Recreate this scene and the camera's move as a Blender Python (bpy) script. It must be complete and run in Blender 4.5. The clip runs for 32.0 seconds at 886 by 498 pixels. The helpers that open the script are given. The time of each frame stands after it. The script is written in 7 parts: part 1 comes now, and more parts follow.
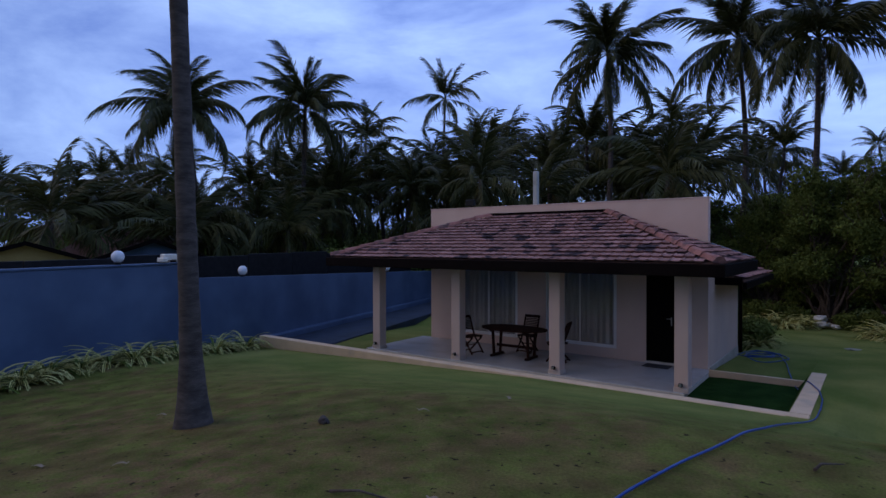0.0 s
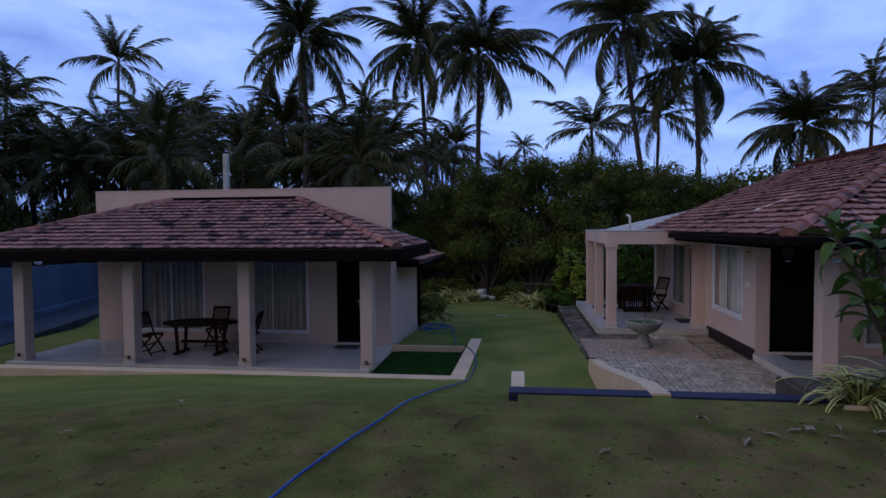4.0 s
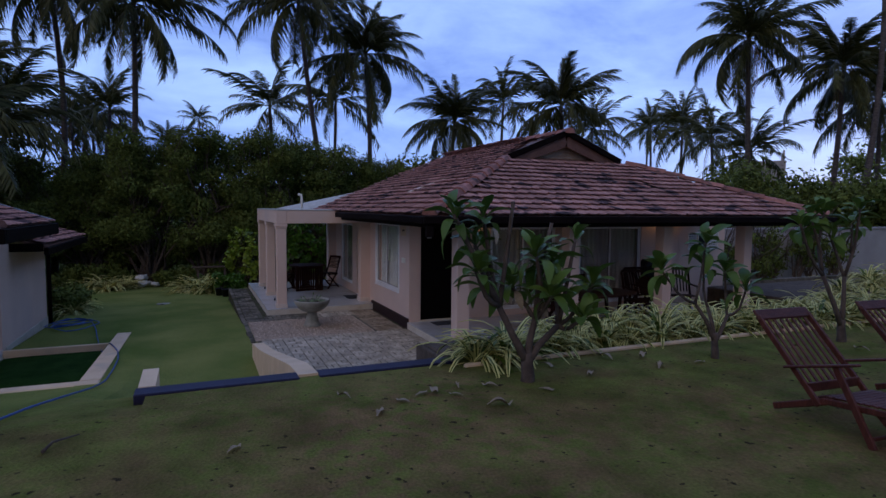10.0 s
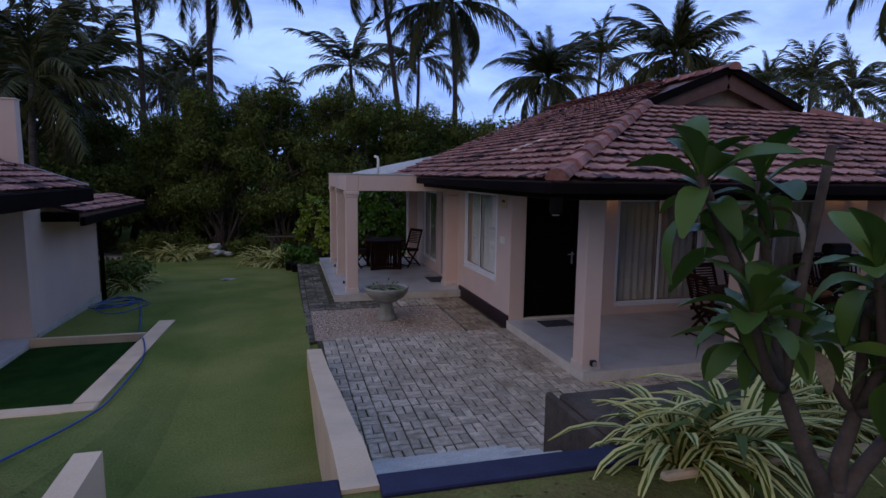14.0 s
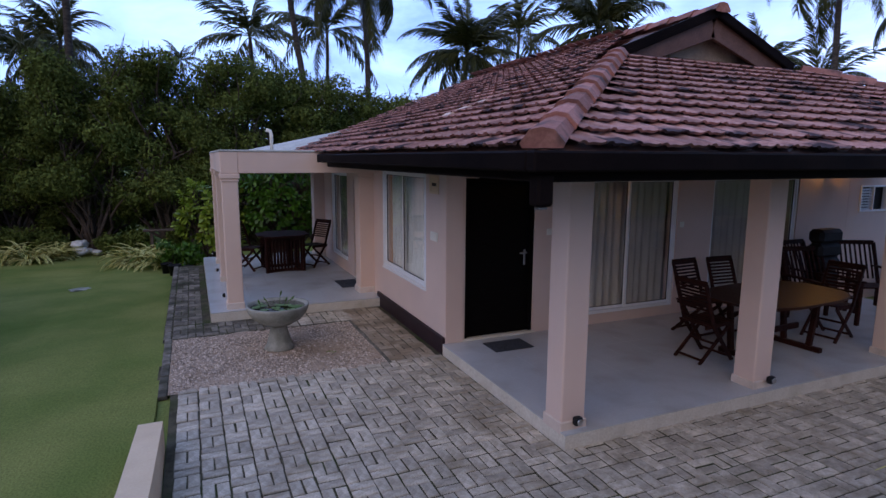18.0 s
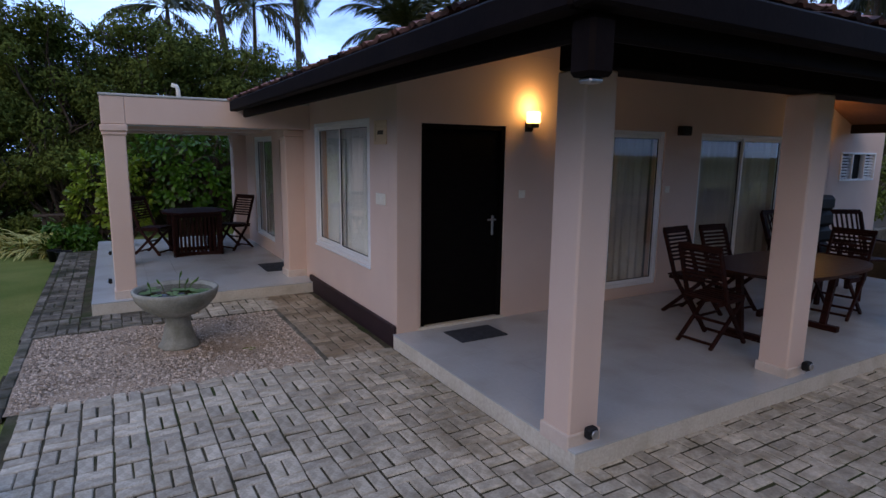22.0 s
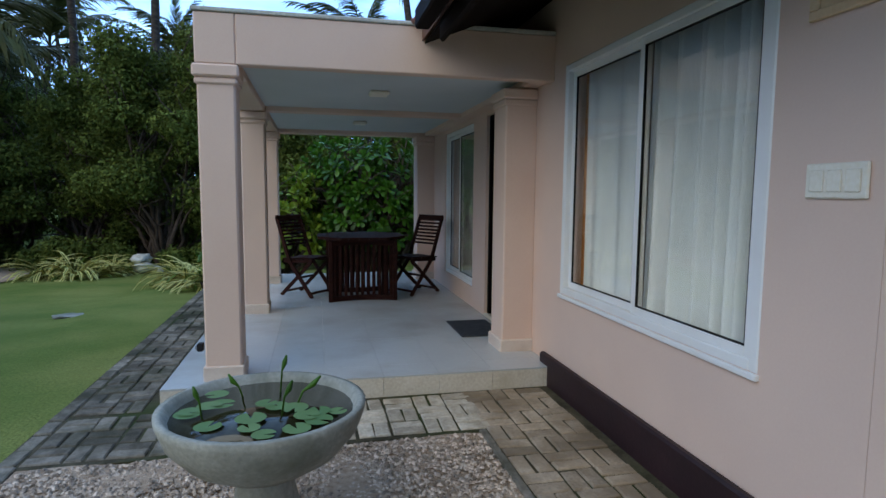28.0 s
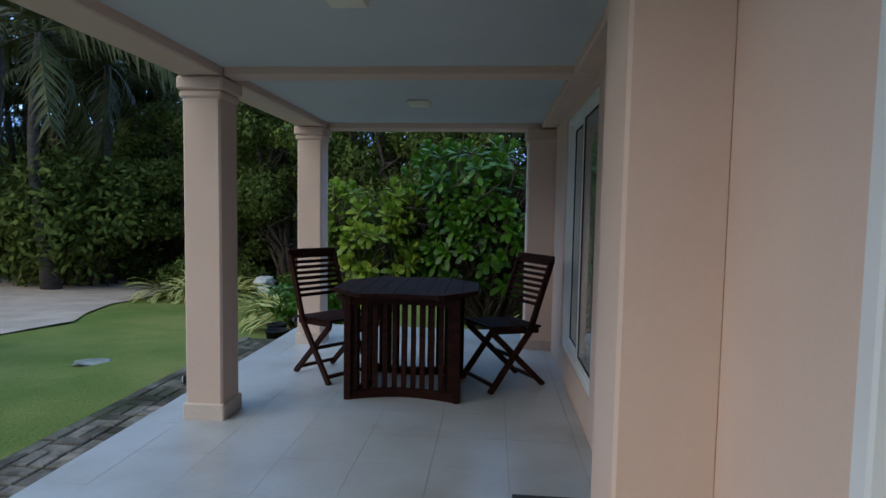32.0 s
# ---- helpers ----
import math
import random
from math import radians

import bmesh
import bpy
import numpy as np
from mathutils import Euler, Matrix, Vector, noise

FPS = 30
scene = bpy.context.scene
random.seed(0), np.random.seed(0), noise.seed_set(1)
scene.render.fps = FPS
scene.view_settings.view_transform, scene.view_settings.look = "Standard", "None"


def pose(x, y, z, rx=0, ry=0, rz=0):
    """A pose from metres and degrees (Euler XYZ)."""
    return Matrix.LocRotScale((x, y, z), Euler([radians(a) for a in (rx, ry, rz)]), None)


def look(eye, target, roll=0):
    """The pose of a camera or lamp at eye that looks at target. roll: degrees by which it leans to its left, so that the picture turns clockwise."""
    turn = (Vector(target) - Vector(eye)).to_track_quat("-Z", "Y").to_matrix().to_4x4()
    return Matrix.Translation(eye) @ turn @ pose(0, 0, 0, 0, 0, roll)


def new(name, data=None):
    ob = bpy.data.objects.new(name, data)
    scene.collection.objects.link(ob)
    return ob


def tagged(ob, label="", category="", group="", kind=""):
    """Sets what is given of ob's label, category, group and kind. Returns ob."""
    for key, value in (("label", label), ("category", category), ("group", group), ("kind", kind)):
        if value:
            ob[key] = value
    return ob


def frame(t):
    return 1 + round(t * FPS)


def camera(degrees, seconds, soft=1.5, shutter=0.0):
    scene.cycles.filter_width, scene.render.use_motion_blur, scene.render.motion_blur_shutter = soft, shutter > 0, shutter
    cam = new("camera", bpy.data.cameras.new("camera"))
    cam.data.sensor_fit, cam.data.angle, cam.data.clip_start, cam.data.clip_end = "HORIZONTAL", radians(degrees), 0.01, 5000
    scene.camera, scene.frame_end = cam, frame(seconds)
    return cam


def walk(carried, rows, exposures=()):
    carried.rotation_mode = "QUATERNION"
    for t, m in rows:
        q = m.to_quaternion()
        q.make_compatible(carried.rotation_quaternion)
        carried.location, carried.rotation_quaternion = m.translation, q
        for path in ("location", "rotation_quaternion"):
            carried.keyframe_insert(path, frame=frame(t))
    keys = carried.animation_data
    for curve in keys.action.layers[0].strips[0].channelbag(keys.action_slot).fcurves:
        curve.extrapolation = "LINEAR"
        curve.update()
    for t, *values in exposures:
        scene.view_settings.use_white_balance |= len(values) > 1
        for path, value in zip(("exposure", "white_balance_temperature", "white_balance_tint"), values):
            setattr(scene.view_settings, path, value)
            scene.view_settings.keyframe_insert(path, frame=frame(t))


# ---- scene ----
cam = camera(75.2, 32.0)
EXPOSURES = [(0, 0.38, 6500, 18), (9, 0.3, 6350, 17), (13.5, 0.43, 6500, 17), (16, 1.03, 6600, 20), (17, 1.08, 6550, 18), (19, 1.25, 6500, 13), (21, 1.21, 6700, 10), (22, 1.22, 6800, 9), (24, 1.30, 7000, 4), (26, 1.53, 7000, 0), (29, 1.88, 6400, -10), (31, 2.02, 6500, -10), (32, 1.85, 6700, -8)]
PATH = [
    (0, (-0.009, 0.062, 2.537), (-1.195, 1.672, 2.518), -0.1),
    (0.5, (0.008, 0.088, 2.566), (-1.108, 1.748, 2.533), -0.3),
    (1, (0.025, 0.126, 2.551), (-0.994, 1.847, 2.517), -0.3),
    (1.5, (0.037, 0.111, 2.583), (-0.874, 1.891, 2.541), -0.5),
    (2, (0.06, 0.15, 2.575), (-0.739, 1.983, 2.524), -0.4),
    (2.5, (0.09, 0.183, 2.581), (-0.583, 2.065, 2.522), -0.6),
    (3, (0.136, 0.192, 2.585), (-0.403, 2.117, 2.524), -0.6),
    (3.5, (0.183, 0.206, 2.578), (-0.216, 2.165, 2.512), -0.5),
    (5.5, (0.317, 0.186, 2.579), (0.495, 2.176, 2.491), -0.4),
    (6, (0.368, 0.176, 2.57), (0.69, 2.148, 2.48), -0.4),
    (6.5, (0.389, 0.153, 2.569), (0.856, 2.095, 2.48), -0.4),
    (7, (0.39, 0.13, 2.581), (0.993, 2.034, 2.491), -0.4),
    (7.5, (0.417, 0.108, 2.582), (1.143, 1.969, 2.489), -0.4),
    (8, (0.494, 0.094, 2.581), (1.314, 1.916, 2.483), -0.2),
    (8.5, (0.565, 0.099, 2.569), (1.428, 1.9, 2.464), -0.2),
    (9, (0.597, 0.145, 2.565), (1.459, 1.946, 2.448), 0.2),
    (9.5, (0.621, 0.229, 2.549), (1.455, 2.042, 2.415), 0.4),
    (10, (0.646, 0.529, 2.532), (1.435, 2.362, 2.39), 0.5),
    (10.5, (0.728, 0.831, 2.528), (1.438, 2.695, 2.378), 0.6),
    (11, (0.914, 1.135, 2.532), (1.558, 3.021, 2.365), 0.6),
    (11.5, (1.027, 1.502, 2.511), (1.628, 3.4, 2.324), 0.7),
    (12, (1.119, 1.867, 2.506), (1.669, 3.78, 2.308), 0.6),
    (12.5, (1.274, 2.226, 2.496), (1.787, 4.148, 2.287), 0.7),
    (13, (1.319, 2.62, 2.489), (1.829, 4.539, 2.249), 0.8),
    (13.5, (1.287, 3.0, 2.468), (1.802, 4.916, 2.214), 0.8),
    (15.5, (1.371, 4.367, 2.469), (1.926, 6.271, 2.21), 0.5),
    (16, (1.486, 4.699, 2.46), (2.058, 6.598, 2.197), 0.3),
    (16.5, (1.564, 5.037, 2.421), (2.188, 6.917, 2.15), 0.3),
    (17, (1.668, 5.338, 2.434), (2.344, 7.199, 2.153), 0.3),
    (17.5, (1.89, 5.57, 2.396), (2.617, 7.409, 2.096), 0.2),
    (18, (2.054, 5.803, 2.366), (2.842, 7.615, 2.053), 0.3),
    (18.5, (2.159, 6.028, 2.356), (2.995, 7.815, 2.029), 0.5),
    (19, (2.29, 6.179, 2.324), (3.158, 7.95, 1.99), 0.7),
    (19.5, (2.364, 6.319, 2.303), (3.262, 8.077, 1.984), 0.9),
    (20, (2.335, 6.484, 2.212), (3.249, 8.237, 1.909), 0.9),
    (20.5, (2.353, 6.633, 2.162), (3.284, 8.377, 1.86), 0.8),
    (21, (2.454, 6.795, 2.078), (3.435, 8.505, 1.741), 0.7),
    (21.5, (2.501, 6.965, 1.935), (3.496, 8.666, 1.593), 0.7),
    (22, (2.513, 7.184, 1.839), (3.495, 8.894, 1.508), 0.7),
    (22.5, (2.56, 7.381, 1.736), (3.515, 9.11, 1.426), 0.9),
    (23, (2.554, 7.606, 1.645), (3.44, 9.377, 1.364), 0.8),
    (23.5, (2.594, 7.856, 1.543), (3.408, 9.662, 1.272), 0.9),
    (24, (2.633, 8.143, 1.454), (3.38, 9.98, 1.196), 0.9),
    (24.5, (2.642, 8.454, 1.44), (3.297, 10.328, 1.194), 0.7),
    (25, (2.76, 8.834, 1.418), (3.33, 10.736, 1.178), 0.6),
    (25.5, (2.799, 9.232, 1.406), (3.327, 11.145, 1.155), 0.4),
    (26, (2.804, 9.632, 1.418), (3.301, 11.554, 1.179), 0.5),
    (26.5, (2.921, 10.008, 1.384), (3.385, 11.939, 1.154), 0.4),
    (28.5, (3.317, 11.399, 1.306), (3.743, 13.343, 1.117), 0.4),
    (29, (3.518, 11.806, 1.339), (3.931, 13.753, 1.15), 0.2),
    (29.5, (3.777, 12.083, 1.317), (4.135, 14.041, 1.126), 0.3),
    (30, (4.001, 12.361, 1.35), (4.275, 14.332, 1.157), 0.7),
    (30.5, (4.135, 12.762, 1.343), (4.289, 14.747, 1.154), 0.7),
    (31, (4.27, 13.15, 1.363), (4.282, 15.141, 1.171), 0.9),
    (31.5, (4.386, 13.523, 1.368), (4.281, 15.514, 1.203), 1.0),
    (32, (4.323, 13.878, 1.349), (4.153, 15.866, 1.214), 1.0),
]
walk(cam, [(t, look(eye, target, roll)) for t, eye, target, roll in PATH], EXPOSURES)

# ---- world, sun, exposure ----
world = bpy.data.worlds.new("dusk_sky")
scene.world = world
world.use_nodes = True
wn, wl = world.node_tree.nodes, world.node_tree.links
wn.clear()
w_out = wn.new("ShaderNodeOutputWorld")
w_bg = wn.new("ShaderNodeBackground")
w_sky = wn.new("ShaderNodeTexSky")
w_sky.sky_type, w_sky.sun_disc = "NISHITA", False
w_sky.sun_elevation, w_sky.sun_rotation = radians(9), radians(60)
w_sky.ozone_density, w_sky.dust_density = 5.0, 0.6
w_co = wn.new("ShaderNodeTexCoord")
w_map = wn.new("ShaderNodeMapping")
w_map.inputs["Scale"].default_value = (1.0, 1.0, 2.6)
w_no = wn.new("ShaderNodeTexNoise")
w_no.inputs["Scale"].default_value, w_no.inputs["Detail"].default_value, w_no.inputs["Roughness"].default_value = 2.9, 8.0, 0.6
w_no.inputs["Distortion"].default_value = 0.35
w_ramp = wn.new("ShaderNodeValToRGB")
w_ramp.color_ramp.elements[0].position, w_ramp.color_ramp.elements[0].color = 0.35, (1.3, 2.25, 5.6, 1)
w_ramp.color_ramp.elements[1].position, w_ramp.color_ramp.elements[1].color = 0.66, (3.15, 4.8, 8.5, 1)
w_mix = wn.new("ShaderNodeMixRGB")
w_mix.inputs[0].default_value = 0.86
wl.new(w_co.outputs["Generated"], w_map.inputs["Vector"])
wl.new(w_map.outputs["Vector"], w_no.inputs["Vector"])
wl.new(w_no.outputs["Fac"], w_ramp.inputs["Fac"])
wl.new(w_sky.outputs["Color"], w_mix.inputs[1])
# twilight: brighter towards the horizon and towards the side where the sun went down
w_sep = wn.new("ShaderNodeSeparateXYZ")
wl.new(w_co.outputs["Generated"], w_sep.inputs[0])
w_el = wn.new("ShaderNodeMapRange")
w_el.inputs["From Min"].default_value, w_el.inputs["From Max"].default_value = 0.0, 0.9
w_el.inputs["To Min"].default_value, w_el.inputs["To Max"].default_value = 1.12, 0.98
wl.new(w_sep.outputs["Z"], w_el.inputs["Value"])
w_az = wn.new("ShaderNodeMapRange")
w_az.inputs["From Min"].default_value, w_az.inputs["From Max"].default_value = -1.0, 1.0
w_az.inputs["To Min"].default_value, w_az.inputs["To Max"].default_value = 1.0, 1.16
wl.new(w_sep.outputs["X"], w_az.inputs["Value"])
w_mul = wn.new("ShaderNodeMath")
w_mul.operation = "MULTIPLY"
w_ay = wn.new("ShaderNodeMapRange")
w_ay.inputs["From Min"].default_value, w_ay.inputs["From Max"].default_value = -0.8, 0.6
w_ay.inputs["To Min"].default_value, w_ay.inputs["To Max"].default_value = 0.36, 1.16
wl.new(w_sep.outputs["Y"], w_ay.inputs["Value"])
w_mu2 = wn.new("ShaderNodeMath")
w_mu2.operation = "MULTIPLY"
wl.new(w_el.outputs["Result"], w_mu2.inputs[0])
wl.new(w_ay.outputs["Result"], w_mu2.inputs[1])
wl.new(w_mu2.outputs[0], w_mul.inputs[0])
wl.new(w_az.outputs["Result"], w_mul.inputs[1])
w_gain = wn.new("ShaderNodeVectorMath")
w_gain.operation = "SCALE"
wl.new(w_ramp.outputs["Color"], w_gain.inputs[0])
wl.new(w_mul.outputs[0], w_gain.inputs["Scale"])
wl.new(w_gain.outputs[0], w_mix.inputs[2])
wl.new(w_mix.outputs["Color"], w_bg.inputs["Color"])
w_bg.inputs["Strength"].default_value = 0.096
wl.new(w_bg.outputs["Background"], w_out.inputs["Surface"])

sun_data = bpy.data.lights.new("sun", "SUN")
sun_data.energy, sun_data.angle, sun_data.color = 0.50, radians(60), (1.0, 0.83, 0.69)
sun = new("sun", sun_data)
sun.matrix_world = look((-8, -7, 7.5), (0, 0, 0))

# ---- materials ----
def nodes_of(name):
    m = bpy.data.materials.new(name)
    m.use_nodes = True
    nt = m.node_tree
    return m, nt.nodes, nt.links, nt.nodes["Principled BSDF"]


def surface(name, a, b, scale=6.0, rough=0.7, bump=0.1, fine=60.0, metal=0.0, stain=None, stain_scale=0.8, stain_at=(0.5, 0.65), rand=0.0, spec=0.4, stretch=(1, 1, 1), grain=0.35, patchy=0.0):
    """A plain worked surface: two colours mixed at a coarse scale, fine grain in colour and relief, and stains."""
    m, N, L, p = nodes_of(name)
    co = N.new("ShaderNodeTexCoord")
    mp = N.new("ShaderNodeMapping")
    mp.inputs["Scale"].default_value = stretch
    L.new(co.outputs["Object"], mp.inputs["Vector"])
    geo = N.new("ShaderNodeNewGeometry")
    n1 = N.new("ShaderNodeTexNoise")
    n1.inputs["Scale"].default_value, n1.inputs["Detail"].default_value = scale, 6
    L.new(mp.outputs["Vector"], n1.inputs["Vector"])
    n2 = N.new("ShaderNodeTexNoise")
    n2.inputs["Scale"].default_value, n2.inputs["Detail"].default_value = fine, 4
    L.new(mp.outputs["Vector"], n2.inputs["Vector"])
    mix = N.new("ShaderNodeMixRGB")
    mix.inputs[1].default_value, mix.inputs[2].default_value = (*a, 1), (*b, 1)
    r1 = N.new("ShaderNodeValToRGB")
    r1.color_ramp.elements[0].position, r1.color_ramp.elements[1].position = 0.35, 0.65
    L.new(n1.outputs["Fac"], r1.inputs["Fac"])
    L.new(r1.outputs["Color"], mix.inputs[0])
    out = mix.outputs["Color"]
    ov = N.new("ShaderNodeMixRGB")
    ov.blend_type = "OVERLAY"
    ov.inputs[0].default_value = grain
    L.new(out, ov.inputs[1])
    L.new(n2.outputs["Fac"], ov.inputs[2])
    out = ov.outputs["Color"]
    if stain:
        n3 = N.new("ShaderNodeTexNoise")
        n3.inputs["Scale"].default_value, n3.inputs["Detail"].default_value = stain_scale, 8
        L.new(geo.outputs["Position"], n3.inputs["Vector"])
        r3 = N.new("ShaderNodeValToRGB")
        r3.color_ramp.elements[0].position, r3.color_ramp.elements[1].position = stain_at
        L.new(n3.outputs["Fac"], r3.inputs["Fac"])
        if patchy:   # each piece takes the stain more or less than its neighbour
            info = N.new("ShaderNodeObjectInfo")
            sm = N.new("ShaderNodeMath")
            L.new(info.outputs["Random"], sm.inputs[0])
            L.new(geo.outputs["Random Per Island"], sm.inputs[1])
            fc = N.new("ShaderNodeMath")
            fc.operation = "FRACT"
            L.new(sm.outputs[0], fc.inputs[0])
            ma = N.new("ShaderNodeMath")
            ma.operation = "MULTIPLY_ADD"
            ma.inputs[1].default_value = patchy
            L.new(fc.outputs[0], ma.inputs[0])
            L.new(n3.outputs["Fac"], ma.inputs[2])
            L.new(ma.outputs[0], r3.inputs["Fac"])
        st = N.new("ShaderNodeMixRGB")
        st.inputs[2].default_value = (*stain, 1)
        L.new(r3.outputs["Color"], st.inputs[0])
        L.new(out, st.inputs[1])
        out = st.outputs["Color"]
    if rand:
        info = N.new("ShaderNodeObjectInfo")
        add = N.new("ShaderNodeMath")
        L.new(info.outputs["Random"], add.inputs[0])
        L.new(geo.outputs["Random Per Island"], add.inputs[1])
        fr = N.new("ShaderNodeMath")
        fr.operation = "FRACT"
        L.new(add.outputs[0], fr.inputs[0])
        mr = N.new("ShaderNodeMapRange")
        mr.inputs["To Min"].default_value, mr.inputs["To Max"].default_value = 1 - rand, 1 + rand
        L.new(fr.outputs[0], mr.inputs["Value"])
        hs = N.new("ShaderNodeHueSaturation")
        L.new(mr.outputs["Result"], hs.inputs["Value"])
        L.new(out, hs.inputs["Color"])
        out = hs.outputs["Color"]
    L.new(out, p.inputs["Base Color"])
    p.inputs["Roughness"].default_value, p.inputs["Metallic"].default_value = rough, metal
    p.inputs["Specular IOR Level"].default_value = spec
    if bump:
        bp = N.new("ShaderNodeBump")
        bp.inputs["Strength"].default_value, bp.inputs["Distance"].default_value = bump, 0.01
        L.new(n2.outputs["Fac"], bp.inputs["Height"])
        L.new(bp.outputs["Normal"], p.inputs["Normal"])
    return m


def foliage(name, a, b, rough=0.5, trans=0.25, spec=0.12):
    """Leaf: colour varies from leaf to leaf, light passes through a little."""
    m, N, L, p = nodes_of(name)
    geo = N.new("ShaderNodeNewGeometry")
    info = N.new("ShaderNodeObjectInfo")
    add = N.new("ShaderNodeMath")
    L.new(geo.outputs["Random Per Island"], add.inputs[0])
    L.new(info.outputs["Random"], add.inputs[1])
    fr = N.new("ShaderNodeMath")
    fr.operation = "FRACT"
    L.new(add.outputs[0], fr.inputs[0])
    no = N.new("ShaderNodeTexNoise")
    no.inputs["Scale"].default_value = 0.9
    L.new(geo.outputs["Position"], no.inputs["Vector"])
    av = N.new("ShaderNodeMath")
    av.operation = "MULTIPLY_ADD"
    av.inputs[1].default_value, av.inputs[2].default_value = 0.7, -0.08
    L.new(no.outputs["Fac"], av.inputs[0])
    mn = N.new("ShaderNodeMath")
    mn.operation = "MULTIPLY_ADD"
    mn.inputs[1].default_value = 0.55
    L.new(fr.outputs[0], mn.inputs[0])
    L.new(av.outputs[0], mn.inputs[2])
    mn.use_clamp = True
    mix = N.new("ShaderNodeMixRGB")
    mix.inputs[1].default_value, mix.inputs[2].default_value = (*a, 1), (*b, 1)
    L.new(mn.outputs[0], mix.inputs[0])
    L.new(mix.outputs["Color"], p.inputs["Base Color"])
    p.inputs["Roughness"].default_value = rough
    p.inputs["Specular IOR Level"].default_value = spec
    tr = N.new("ShaderNodeBsdfTranslucent")
    L.new(mix.outputs["Color"], tr.inputs["Color"])
    ms = N.new("ShaderNodeMixShader")
    ms.inputs[0].default_value = trans
    out = N["Material Output"]
    L.new(p.outputs[0], ms.inputs[1])
    L.new(tr.outputs[0], ms.inputs[2])
    L.new(ms.outputs[0], out.inputs["Surface"])
    return m


WALL = surface("pink_wall_paint", (0.68, 0.495, 0.395), (0.72, 0.535, 0.43), 1.5, 0.8, 0.05, 90, stain=(0.58, 0.46, 0.40), stain_scale=0.5, stain_at=(0.5, 0.9), grain=0.06)
TRIM = surface("cream_paint", (0.71, 0.52, 0.33), (0.64, 0.46, 0.285), 2.5, 0.8, 0.15, 70, stain=(0.42, 0.34, 0.26), stain_scale=1.7, stain_at=(0.55, 0.8), grain=0.15)
BLUE_WALL = surface("blue_wall_paint", (0.066, 0.108, 0.185), (0.082, 0.130, 0.212), 1.2, 0.75, 0.15, 60, stain=(0.038, 0.066, 0.120), stain_scale=0.6, stain_at=(0.45, 0.8), grain=0.12)
NAVY = surface("navy_tile", (0.015, 0.014, 0.036), (0.024, 0.022, 0.052), 5, 0.5, 0.05, 60, spec=0.2)
WHITE = surface("white_ceiling", (0.58, 0.60, 0.605), (0.54, 0.565, 0.57), 1.5, 0.8, 0.03, 60, grain=0.05)
ALU = surface("white_aluminium", (0.82, 0.81, 0.79), (0.77, 0.76, 0.74), 4, 0.4, 0.0, 80, grain=0.04)
DARKWOOD = surface("dark_wood", (0.004, 0.0033, 0.003), (0.0065, 0.005, 0.0045), 6, 0.6, 0.2, 40, stretch=(1, 1, 8), spec=0.03)
EAVE = surface("dark_brown_fascia", (0.006, 0.004, 0.004), (0.010, 0.0065, 0.006), 3, 0.6, 0.1, 40, spec=0.03)
PLINTH = surface("plum_plinth_paint", (0.018, 0.008, 0.010), (0.028, 0.012, 0.015), 4, 0.55, 0.1, 50)
RAFTER = surface("brown_barge_board", (0.11, 0.055, 0.04), (0.16, 0.08, 0.055), 4, 0.6, 0.2, 40)
TEAK = surface("red_teak", (0.019, 0.0065, 0.005), (0.038, 0.0115, 0.008), 7, 0.6, 0.2, 45, rand=0.15, spec=0.1, stretch=(1, 1, 5))
TABLETOP = surface("brown_teak_top", (0.022, 0.007, 0.003), (0.040, 0.013, 0.006), 7, 0.4, 0.15, 45, stretch=(6, 1, 1), spec=0.2)
TILE = surface("clay_roof_tile", (0.31, 0.150, 0.125), (0.42, 0.235, 0.195), 5, 0.9, 0.35, 50, stain=(0.05, 0.034, 0.036), stain_scale=2.4, stain_at=(0.68, 0.76), rand=0.30, spec=0.12, patchy=0.24)
RIDGE = surface("clay_ridge_tile", (0.29, 0.125, 0.10), (0.37, 0.175, 0.14), 6, 0.85, 0.4, 45, stain=(0.11, 0.075, 0.07), stain_scale=4.0, stain_at=(0.48, 0.66), rand=0.25, spec=0.1)
PAVER = surface("grey_paver", (0.37, 0.315, 0.24), (0.54, 0.47, 0.37), 14, 0.9, 0.6, 55, stain=(0.16, 0.125, 0.08), stain_scale=2.6, stain_at=(0.62, 0.92), rand=0.26, patchy=0.18, spec=0.1)
PAVER_DARK = surface("mossy_paver", (0.12, 0.105, 0.082), (0.23, 0.20, 0.16), 12, 0.9, 0.6, 55, stain=(0.06, 0.058, 0.038), stain_scale=2.0, stain_at=(0.45, 0.66), rand=0.4, spec=0.1)
SAND_BED = surface("mossy_joint_sand", (0.048, 0.042, 0.026), (0.100, 0.085, 0.055), 7, 0.95, 0.6, 50, stain=(0.045, 0.055, 0.02), stain_scale=1.1, stain_at=(0.5, 0.62), spec=0.1)
PAVER_SANDY = surface("sandy_paver", (0.29, 0.225, 0.155), (0.40, 0.32, 0.235), 8, 0.9, 0.6, 55, stain=(0.23, 0.175, 0.118), stain_scale=2.4, stain_at=(0.42, 0.6), rand=0.25, spec=0.12)
FLOOR_TILE = surface("pale_floor_tile", (0.46, 0.47, 0.465), (0.52, 0.53, 0.52), 0.8, 0.26, 0.02, 30, stain=(0.36, 0.35, 0.32), stain_scale=1.6, stain_at=(0.46, 0.8), spec=0.5, grain=0.06)
